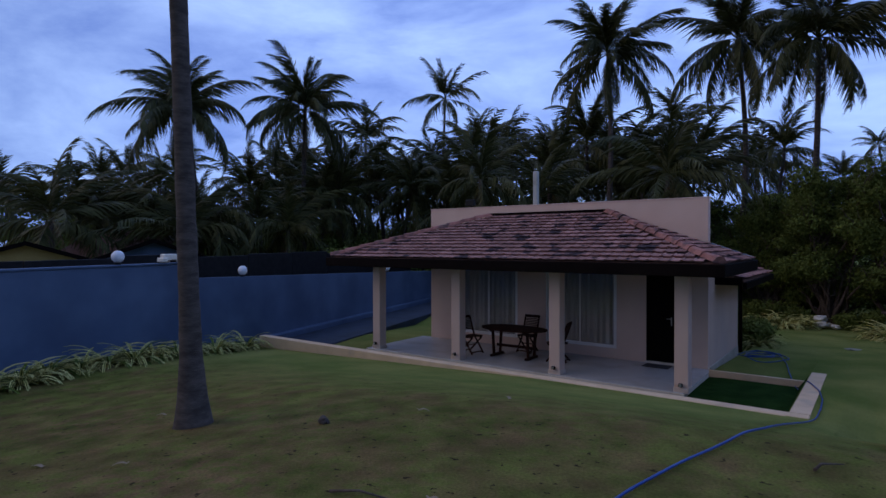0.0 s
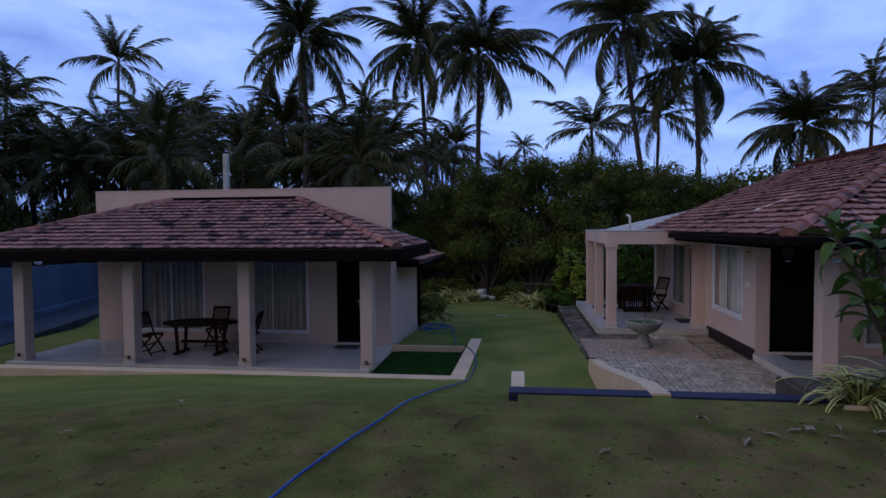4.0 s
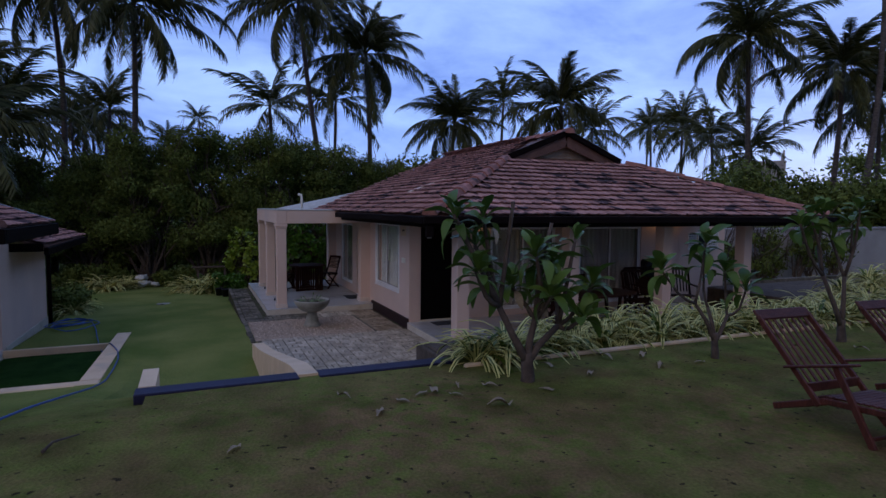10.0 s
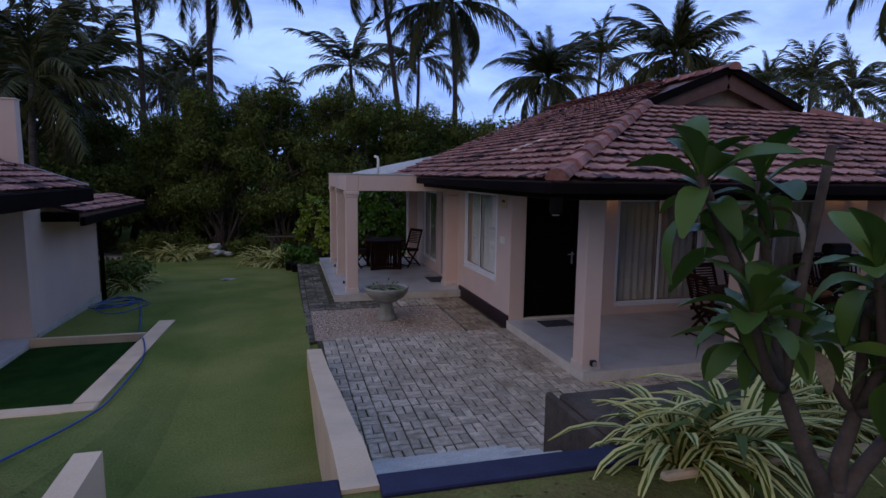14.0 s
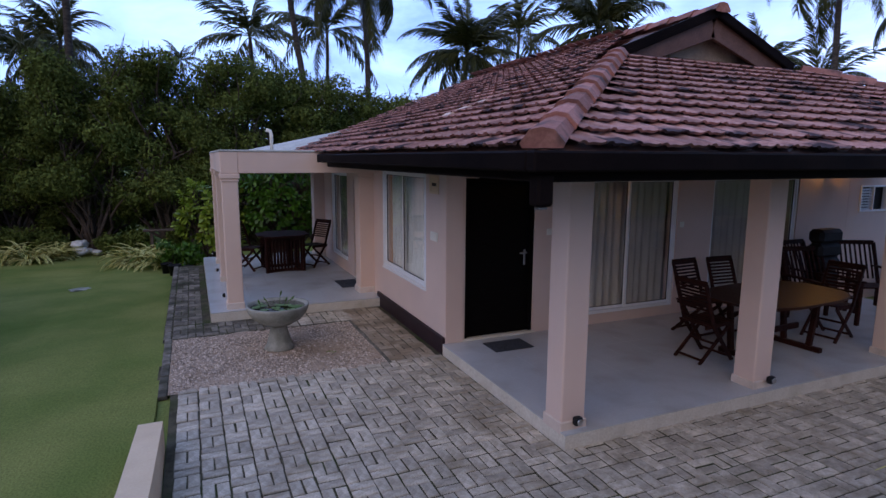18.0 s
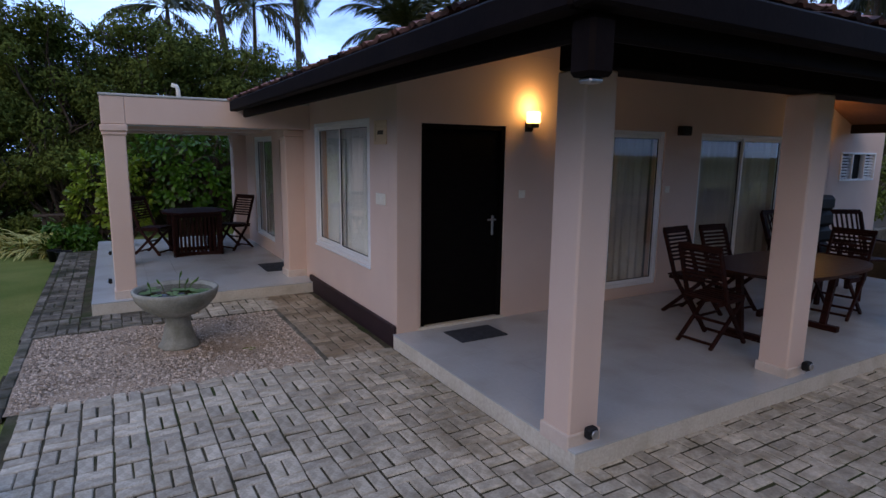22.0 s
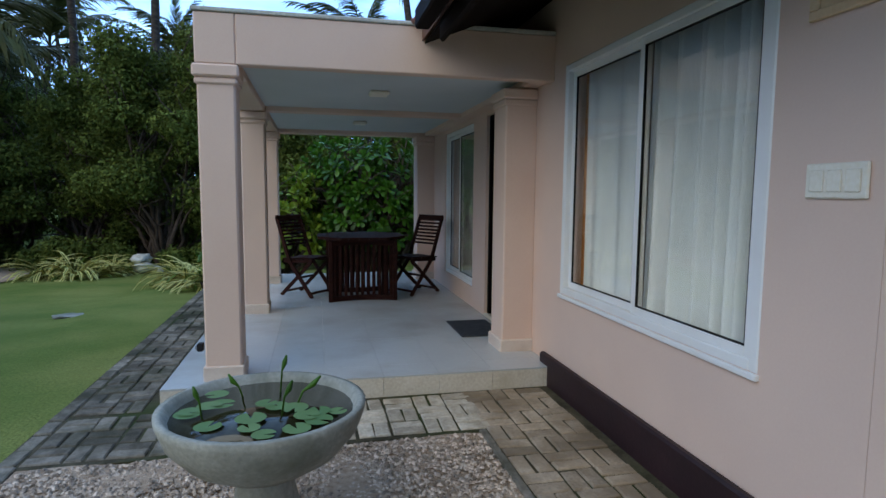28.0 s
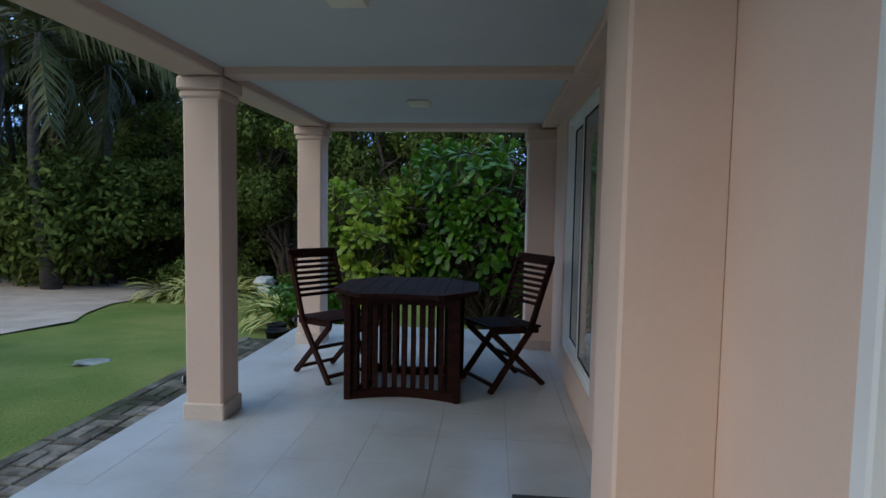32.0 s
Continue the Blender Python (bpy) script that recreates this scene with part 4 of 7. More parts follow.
    for s in (-1, 1):
        bm = bmesh.new()
        bar(bm, (RX + s * (GH + 0.12), GY - 0.16, GZ - 0.03), (RX, GY - 0.16, RZ + 0.02), 0.05, 0.13, 0.006)
        part("barge_board", bm, EAVE, roof)
        bm = bmesh.new()
        bar(bm, (RX + s * (GH - 0.06), GY - 0.09, GZ - 0.08), (RX, GY - 0.09, RZ - 0.17), 0.05, 0.26, 0.006)
        part("inner_board", bm, RAFTER, roof)
        part("gablet_roof", quad_slab([(RX + s * (GH + 0.1), GY - 0.19, GZ - 0.03), (RX + s * (GH + 0.1), GY + 0.2, GZ - 0.03), (RX, GY + 0.2, RZ + 0.01), (RX, GY - 0.19, RZ + 0.01)], 0.04), EAVE, roof)
    for a, b in ((fl, gl), (fr, gr)):
        ridge_line(a, b, roof, RIDGE_MESH)
    ridge_line((RX, GY - 0.25, RZ), r1, roof, RIDGE_MESH)
    hip = math.hypot(1, RS)
    upF = Vector((0, 1, RS)).normalized()
    wF = EXR - EX
    posesF = slope_tiles(Vector(fl) - upF * 0.06, Vector((1, 0, 0)), upF, lambda u, v: v / hip < GY - EY - 0.05 and u > v / hip + 0.05 and u < wF - v / hip - 0.05, 16, int(wF / TW), 5)
    # one tile out of the front slope has slipped; a black slab paints the hole's shade
    posesF = [m for m in posesF if (m.translation.xy - Vector((9.47, 10.05))).length > 0.19]
    roof_tiles(roof, posesF, lambda p: p.x < 8.6)
    upL = Vector((1, 0, RS)).normalized()
    lenL = EYB - EY
    posesL = slope_tiles(Vector((EX, EYB, EZ)) - upL * 0.06, Vector((0, -1, 0)), upL, lambda u, v: lenL - u > v / hip + 0.05 and u > v / hip and v / hip < RX - EX + 0.13 and not (lenL - u < GY - EY and v / hip > RX - GH - EX), 23, int(lenL / TW), 6)
    posesL = [m for m in posesL if m.translation.y < YC(m.translation.x) + 0.1]
    roof_tiles(roof, posesL, lambda p: False)
    upR = Vector((-1, 0, RS)).normalized()
    posesR = slope_tiles(Vector((EXR, EY, EZ)) - upR * 0.06, Vector((0, 1, 0)), upR, lambda u, v: u > v / hip + 0.05 and lenL - u > v / hip and v / hip < RX - EX + 0.13 and not (u < GY - EY and v / hip > RX - GH - EX), 23, int(lenL / TW), 7)
    roof_tiles(roof, posesR, lambda p: False)
    # shade of the tile hole, put in as a black slab over the boarding
    part("gap_shade", quad_slab([(x, y, EZ + (y - EY) * RS + 0.004) for x, y in ((9.40, 10.10), (9.70, 10.10), (9.70, 10.36), (9.40, 10.36))], 0.008), BLACK, roof, "black slab painting the shade where a tile is missing")
    # veranda posts
    for k in range(4):
        square_post(h, 4.86 + 2.36 * k, 9.68, FLOOR - 0.02, 2.318, 0.25)
    # downpipe head at the corner post
    part("downpipe_head", boxes([(3.86, 8.60, 2.09, 3.97, 8.71, 2.28)], 0.015), EAVE, h)
    part("outlet", boxes([(3.885, 8.625, 2.07, 3.945, 8.685, 2.088)], 0.006), DULLSTEEL, h)
    return h


main_house = build_main_house()


def build_veranda():
    v = thing("veranda_floor", "pale polished tile veranda floor with a beige edge", "floor", kind="structure")
    part("slab", boxes([(4.87, 9.62, -0.4, 12.5, 12.235, FLOOR - 0.012)]), STEPSTONE, v)
    p = thing("porch_floor", "pale polished tile porch floor with a beige edge", "floor", kind="structure")
    part("slab", boxes([(2.22, 14.92, -0.9, 4.898, 20.2, FLOOR - 0.012)]), STEPSTONE, p)
    def lay():
        rnd = random.Random(4)
        s = 0.395
        cuts = lambda a, b, first: [a] + [first + s * k for k in range(30) if a + 0.05 < first + s * k < b - 0.05] + [b]
        for own, x0, y0, x1, y1, fx, fy in ((v, 4.85, 9.60, 12.5, 12.235, 5.1, 9.84), (p, 2.20, 14.90, 4.898, 20.2, 2.455, 15.16)):
            xs, ys = cuts(x0, x1, fx), cuts(y0, y1, fy)
            for a, c in zip(xs, xs[1:]):
                part("edge_tile", boxes([(a, y0 + rnd.uniform(0, 0.002), PAV - 0.05, c - 0.002, y0 + 0.018, FLOOR - 0.0125)]), STEPSTONE, own)
                for b, d in zip(ys, ys[1:]):
                    part("floor_tile", boxes([(a, b, FLOOR - 0.012, c - 0.0016, d - 0.0016, FLOOR + rnd.uniform(-0.0004, 0.0004))]), FLOOR_TILE, own)
            for b, d in zip(ys, ys[1:]):
                part("edge_tile", boxes([(x0 + rnd.uniform(0, 0.002), max(b, y0 + 0.02), PAV - 0.05, x0 + 0.018, d - 0.002, FLOOR - 0.0125)]), STEPSTONE, own)
    late.append(lay)


build_veranda()


def build_porch():
    c = thing("porch_canopy", "pink flat-roofed porch canopy on square posts", "porch", kind="structure")
    z0, z1 = 2.12, 2.44
    for y in (15.025, 17.215, 19.25):
        square_post(c, 2.458, y, FLOOR, z0, 0.235, cap=True)
    part("beam", boxes([(2.45, 15.015, z0, 2.70, 19.62, z1)], 0.008), WALL, c)
    part("beam", boxes([(2.702, 15.015, z0, 4.904, 15.11, z1)], 0.008), WALL, c)
    part("beam", boxes([(2.702, 17.24, z0 + 0.005, 4.904, 17.38, z1 - 0.2)], 0.008), WALL, c)
    part("beam", boxes([(2.702, 19.40, z0, 4.904, 19.62, z1)], 0.008), WALL, c)
    part("beam", boxes([(4.76, 15.112, z0 + 0.01, 4.904, 17.238, z1 - 0.2), (4.76, 17.382, z0 + 0.01, 4.904, 19.398, z1 - 0.2)], 0.008), WALL, c)
    part("ceiling", boxes([(2.702, 15.112, z0 + 0.055, 4.758, 17.238, z1), (2.702, 17.382, z0 + 0.055, 4.758, 19.398, z1)]), WHITE, c)
    part("roof_slab", boxes([(2.44, 15.005, z1 + 0.002, 4.9, 19.67, z1 + 0.03)], 0.006), CONC, c)
    for y in (15.35, 19.36):
        p = part("pilaster", boxes([(4.645, y, FLOOR - 0.1, 4.906, y + 0.30, z0)], 0.01), WALL, c)
        part("pilaster_cap", boxes([(4.63, y - 0.012, z0 - 0.13, 4.906, y + 0.312, z0 - 0.08), (4.62, y - 0.022, z0 - 0.078, 4.906, y + 0.322, z0 - 0.002)], 0.01), WALL, p)
        part("pilaster_base", boxes([(4.625, y - 0.018, FLOOR - 0.1, 4.906, y + 0.318, FLOOR + 0.10)], 0.01), POSTBASE, p)
    for y in (16.1, 18.3):
        l = thing("ceiling_light", "small square white ceiling light, unlit", "lamp", pose(3.74, y, z0 + 0.054), group="porch ceiling lights")
        part("diffuser", boxes([(-0.085, -0.085, -0.035, 0.085, 0.085, 0)], 0.015), PVC, l)
    v = thing("vent_pipe", "white bent vent pipe on the porch roof", "pipe", pose(3.6, 18.2, z1 + 0.03))
    part("pipe", tube([(0, 0, 0), (0, 0, 0.35), (-0.02, 0, 0.42), (-0.1, 0, 0.44)], 0.035, 10), PVC, v)


build_porch()


# ---- small house ----
def build_small_house():
    h = thing("small_house", "small pink house with a clay tile veranda roof", "house", kind="structure")
    X0, X1, Y0, Y1, F = -11.16, -2.99, 14.57, 18.4, -0.42
    holes = [(-10.0, -8.05, -0.17, 1.92), (-7.17, -5.17, -0.17, 1.92), (-4.42, -3.70, F, 1.88)]
    part("wall", boxes(wall_rows("x", X0, X1, Y0, Y0 + 0.2, -1.4, 3.6, holes)), WALL, h, "pink rendered front wall with a parapet")
    part("wall", boxes([(X1 - 0.2, Y0 + 0.202, -1.4, X1, Y1, 1.87), (X0, Y0 + 0.202, -1.4, X0 + 0.2, Y1, 1.87), (X0 + 0.202, Y1 - 0.2, -1.4, X1 - 0.202, Y1, 1.87)]), WALL, h)
    part("parapet_coping", boxes([(X0 - 0.015, Y0 - 0.015, 3.602, X1 + 0.015, Y0 + 0.215, 3.625)], 0.006), WALL, h)
    part("inner_roof", boxes([(X0, Y0 + 0.2, 1.875, X1 - 0.15, Y1, 1.95)]), CONC, h)
    part("inner_floor", boxes([(X0 + 0.2, Y0 + 0.2, -0.7, X1 - 0.2, Y1 - 0.2, F)]), FLOOR_TILE, h)
    sliding_window(h, pose(-10.0, Y0 + 0.05, -0.17), 1.95, 2.09, label="white framed sliding glass door")
    sliding_window(h, pose(-7.17, Y0 + 0.05, -0.17), 2.0, 2.09, label="white framed sliding glass door")
    panel_door(h, pose(-4.42, Y0 + 0.03, F + 0.02), 0.72, 2.28, "black painted door")
    curtain(pose(-9.97, Y0 + 0.17, -0.15), 1.88, 2.04, 11, "grey curtain hanging in folds", 6, mat=GREYCURTAIN)
    curtain(pose(-7.14, Y0 + 0.17, -0.15), 1.94, 2.04, 12, "grey curtain hanging in folds", 6, mat=GREYCURTAIN)
    slab = part("veranda_slab", boxes([(-11.48, 11.97, -1.0, -2.90, Y0 - 0.005, F - 0.004)], 0.01), FLOOR_TILE, h, "pale tiled veranda floor")
    part("slab_edge", boxes([(-11.49, 11.95, -1.0, -2.89, 11.968, F - 0.02)], 0.004), STEPSTONE, slab)
    part("slab_edge", boxes([(-2.898, 11.97, -1.0, -2.88, Y0 - 0.005, F - 0.02)], 0.004), STEPSTONE, slab)
    part("side_skirting", boxes([(X1 + 0.002, Y0 + 0.2, -1.2, X1 + 0.02, Y1, F + 0.02)], 0.004), STEPSTONE, h)
    for k in range(4):
        square_post(h, -11.30 + 2.735 * k, 12.02, F - 0.01, 1.97, 0.27)
    ex0, ex1, ey, ez, s = -12.22, -2.12, 11.28, 2.17, 0.355
    run, back = Y0 - ey, Y0 + 0.3
    rz = ez + run * s
    roof = new("roof")
    roof.parent = h
    tagged(roof, "half-hipped clay tile veranda roof with dark fascia")
    A, B, C, D = (ex0, ey, ez), (ex1, ey, ez), (ex1 - run, Y0, rz), (ex0 + run, Y0, rz)
    E = (ex1, back, ez)
    dz = lambda p: (p[0], p[1], p[2] - 0.006)
    part("boarding", quad_slab([dz(p) for p in (A, B, C, D)], 0.06), RAFTER, roof)
    part("boarding", quad_slab([dz(p) for p in (B, E, C)], 0.06), RAFTER, roof)
    part("boarding", quad_slab([dz(p) for p in ((ex0, Y0, ez), A, D)], 0.06), RAFTER, roof)
    part("fascia", boxes([(ex0 - 0.1, ey - 0.1, ez - 0.25, ex1 + 0.1, ey - 0.002, ez - 0.015)], 0.012), EAVE, roof)
    part("fascia", boxes([(ex1 + 0.002, ey, ez - 0.25, ex1 + 0.1, back + 0.1, ez - 0.015)], 0.012), EAVE, roof)
    part("fascia", boxes([(ex0 - 0.1, ey, ez - 0.25, ex0 - 0.002, Y0 + 0.1, ez - 0.015)], 0.012), EAVE, roof)
    bm = bmesh.new()
    bar(bm, (ex1 + 0.05, back + 0.03, ez + 0.02), (C[0], Y0 + 0.03, rz + 0.06), 0.07, 0.05, 0.01)
    part("verge_flashing", bm, DULLSTEEL, roof, "grey metal verge flashing")
    bm = bmesh.new()
    bar(bm, (C[0], Y0 - 0.03, rz + 0.05), (D[0], Y0 - 0.03, rz + 0.05), 0.08, 0.06, 0.01)
    part("wall_flashing", bm, EAVE, roof)
    part("wall_plate", boxes([(-11.45, 12.03, 1.94, -2.79, 12.28, 2.12)], 0.01), EAVE, roof)
    part("wall_plate", boxes([(-3.13, 12.282, 1.94, -2.88, Y0 - 0.005, 2.12), (-11.43, 12.282, 1.94, -11.18, Y0 - 0.005, 2.12)], 0.01), EAVE, roof)
    for k in range(14):
        x = ex0 + 0.5 + 0.7 * k
        y1 = min(Y0 - 0.05, ey + max(0.4, min(x - ex0, ex1 - x)))
        bm = bmesh.new()
        bar(bm, (x, ey + 0.05, ez - 0.13), (x, y1, ez - 0.13 + (y1 - ey) * s), 0.05, 0.1)
        part("rafter", bm, RAFTER, roof)
    ridge_line(A, D, roof, RIDGE_MESH)
    ridge_line(B, C, roof, RIDGE_MESH)
    hip = math.hypot(1, s)
    up = Vector((0, 1, s)).normalized()
    w = ex1 - ex0
    pf = slope_tiles(Vector(A) - up * 0.06, Vector((1, 0, 0)), up, lambda u, v: v / hip < run and v / hip + 0.05 < u < w - v / hip - 0.05, 16, int(w / TW), 8)
    roof_tiles(roof, pf, lambda p: p.x > -9.5)
    up = Vector((-1, 0, s)).normalized()
    pr = slope_tiles(Vector(B) - up * 0.06, Vector((0, 1, 0)), up, lambda u, v: u > v / hip + 0.05 and u < run + 0.3 - 0.3 * v / run, 16, int(run / TW) + 2, 9)
    roof_tiles(roof, pr, lambda p: False)
    # lower lean-to roof behind
    part("side_roof", quad_slab([(-3.1, 15.3, 1.88), (-2.36, 15.3, 1.65), (-2.36, 20.2, 1.61), (-3.1, 20.2, 1.84)], 0.06), RAFTER, roof)
    up = Vector((-1.0, 0, 0.31)).normalized()
    ps = slope_tiles(Vector((-2.34, 15.3, 1.66)), Vector((0, 1, -0.008)).normalized(), up, lambda u, v: v < 0.85, 4, 24, 10)
    roof_tiles(roof, ps, lambda p: False)
    part("side_fascia", boxes([(-2.38, 15.32, 1.44, -2.29, 20.2, 1.60), (-3.08, 15.28, 1.52, -2.382, 15.33, 1.70)], 0.01), EAVE, roof)
    f = thing("floodlight", "black floodlight on the parapet", "light", pose(-9.7, 14.67, 3.626))
    part("housing", boxes([(-0.16, -0.1, 0.05, 0.16, 0.02, 0.24)], 0.02), BLACK, f)
    part("bracket", boxes([(-0.02, -0.02, 0, 0.02, 0.03, 0.05)]), BLACK, f)
    k = thing("path_kerb", "thin cream kerb across the side lawn", "kerb", kind="structure")
    part("kerb", boxes([(-2.88, 14.12, -0.9, -0.925, 14.20, -0.34)], 0.01), TRIM, k)
    # darker green sheet laid on the lawn between the veranda and the wing wall
    nx, ny = 9, 18
    pts = [(-2.875 + 1.95 * i / nx, 9.97 + 4.14 * j / ny) for j in range(ny + 1) for i in range(nx + 1)]
    faces = [(j * (nx + 1) + i, j * (nx + 1) + i + 1, (j + 1) * (nx + 1) + i + 1, (j + 1) * (nx + 1) + i) for j in range(ny) for i in range(nx)]
    tagged(mesh_part("grass_strip", [(x, y, lawn_z(x, y) + 0.02) for x, y in pts], faces, DARKGRASS), "darker green sheet on the lawn beside the veranda", "lawn", kind="structure")


build_small_house()

# ---- planting ----
def frond_shape(length, droop, seed, n=66, lw=0.070, ll=0.95, lift=0.0, hangs=1.0):
    """A coconut frond along +x, arching in the xz plane, with two rows of hanging leaflets."""
    rnd = random.Random(seed)
    pts, p, a = [], Vector((0, 0, 0)), lift
    steps = 12
    for k in range(steps + 1):
        pts.append(p.copy())
        a -= droop / steps * (0.5 + k / steps)
        p = p + Vector((math.cos(a), 0, math.sin(a))) * length / steps
    def at(t):
        f = t * steps
        i = min(int(f), steps - 1)
        return pts[i].lerp(pts[i + 1], f - i), (pts[i + 1] - pts[i]).normalized()
    verts, faces = [], []
    for k in range(steps):   # rachis, a flat three-sided rod
        a0, a1 = pts[k], pts[k + 1]
        r0, r1 = 0.035 * (1 - k / steps) + 0.008, 0.035 * (1 - (k + 1) / steps) + 0.008
        b = len(verts)
        verts += [(a0.x, -r0, a0.z), (a0.x, r0, a0.z), (a0.x, 0, a0.z + r0), (a1.x, -r1, a1.z), (a1.x, r1, a1.z), (a1.x, 0, a1.z + r1)]
        faces += [(b, b + 3, b + 5, b + 2), (b + 1, b + 2, b + 5, b + 4), (b, b + 1, b + 4, b + 3)]
    for k in range(n):
        t = 0.13 + 0.86 * (k + rnd.random() * 0.6) / n
        q, d = at(min(t, 0.995))
        l = ll * (0.55 + 0.45 * math.sin(math.pi * min(1, 0.25 + 0.8 * t))) * rnd.uniform(0.85, 1.1)
        for s in (-1, 1):
            hang = rnd.uniform(0.35, 1.25) * hangs
            out = (d * 0.80 + Vector((0, s, 0)) * rnd.uniform(0.5, 0.75) + Vector((0, 0, -hang * 0.6))).normalized()
            tip = q + out * l * 0.95 + Vector((0, 0, -0.42 * hang * l))
            mid = q + out * l * 0.5 + Vector((0, 0, -0.05 * hang * l))
            w = d * lw * 0.5
            b = len(verts)
            verts += [tuple(q - w), tuple(q + w), tuple(mid + w), tuple(mid - w), tuple(tip)]
            faces += [(b, b + 1, b + 2, b + 3), (b + 3, b + 2, b + 4)]
    return verts, faces


FRONDS = [mesh_of("frond", frond_shape(4.3, 0.9, 1, lift=0.2, hangs=0.8), PALM_G), mesh_of("frond", frond_shape(4.7, 1.5, 2, lift=0.25), PALM_G), mesh_of("frond", frond_shape(4.5, 1.25, 3, hangs=1.3), PALM_G), mesh_of("frond", frond_shape(4.1, 2.0, 4, lift=0.35, hangs=1.3), PALM_G)]
FROND_DRY = mesh_of("frond", frond_shape(3.6, 0.8, 5, n=24, ll=0.6, lw=0.035), PALM_DRY)
FRONDS_FAR = [mesh_of("frond", frond_shape(4.4, 1.2, 6, n=34, lw=0.10, lift=0.2), PALM_G), mesh_of("frond", frond_shape(4.4, 0.8, 7, n=34, lw=0.10, lift=0.25, hangs=0.7), PALM_G), mesh_of("frond", frond_shape(4.2, 1.9, 8, n=34, lw=0.10, lift=0.3, hangs=1.3), PALM_G)]


def palm(base, crown, seed, size=1.0, count=22, far=False, dry=2, r=0.15, label="", young=False, bend=0.04):
    """A coconut palm: curved ringed trunk, fronds round the crown, some dry ones hanging."""
    rnd = random.Random(seed)
    b, c = Vector(base), Vector(crown)
    t = thing("coconut_palm", label or "tall coconut palm with arching green fronds", "palm tree", pose(*base), group="coconut palms")
    d = c - b
    side = Vector((rnd.uniform(-1, 1), rnd.uniform(-1, 1), 0)) * bend * d.length
    n = 8 if far else 90 if bend < 0.01 else 30
    pts, rad = [], []
    for k in range(n + 1):
        f = k / n
        pts.append(tuple(d * f + side * math.sin(math.pi * f)))
        rr = r * (1.25 - 0.5 * f) + r * (1.5 if bend < 0.01 else 0.75) * math.exp(-f * 30)
        rad.append(rr * (1 + rnd.uniform(-0.035, 0.035) * (not far)))
    part("trunk", tube(pts, rad, 7 if far else 12), BARK, t)
    meshes = FRONDS_FAR if far else FRONDS
    for k in range(count):
        az = k * 2.39996 + rnd.uniform(-0.25, 0.25)
        f = k / count
        el = 82 - 128 * f ** 1.15 + rnd.uniform(-16, 16)
        if young:
            el = 82 - 55 * f
        s = size * rnd.uniform(0.72, 1.15) * (0.8 if f < 0.15 else 1.0)
        m = Matrix.Translation(d) @ Matrix.Rotation(az, 4, "Z") @ Matrix.Rotation(-radians(el), 4, "Y") @ Matrix.Rotation(rnd.uniform(-0.3, 0.3), 4, "X") @ Matrix.Scale(s, 4)
        shared("frond", meshes[rnd.randrange(len(meshes))], m, t)
    for k in range(dry):
        az = rnd.uniform(0, 6.28)
        m = Matrix.Translation(d) @ Matrix.Rotation(az, 4, "Z") @ Matrix.Rotation(radians(rnd.uniform(48, 72)), 4, "Y") @ Matrix.Scale(size * 0.85, 4)
        shared("frond", FROND_DRY, m, t)
    if not far:
        for k in range(5):
            az = rnd.uniform(0, 6.28)
            q = d + Vector((0.28 * math.cos(az), 0.28 * math.sin(az), -0.3 - 0.12 * (k % 2)))
            nut = part("coconut", lathe([(0.001, -0.13), (0.08, -0.09), (0.11, 0), (0.08, 0.09), (0.001, 0.13)], 8), PALM_G, t)
            nut.matrix_basis = Matrix.Translation(q)
    return t


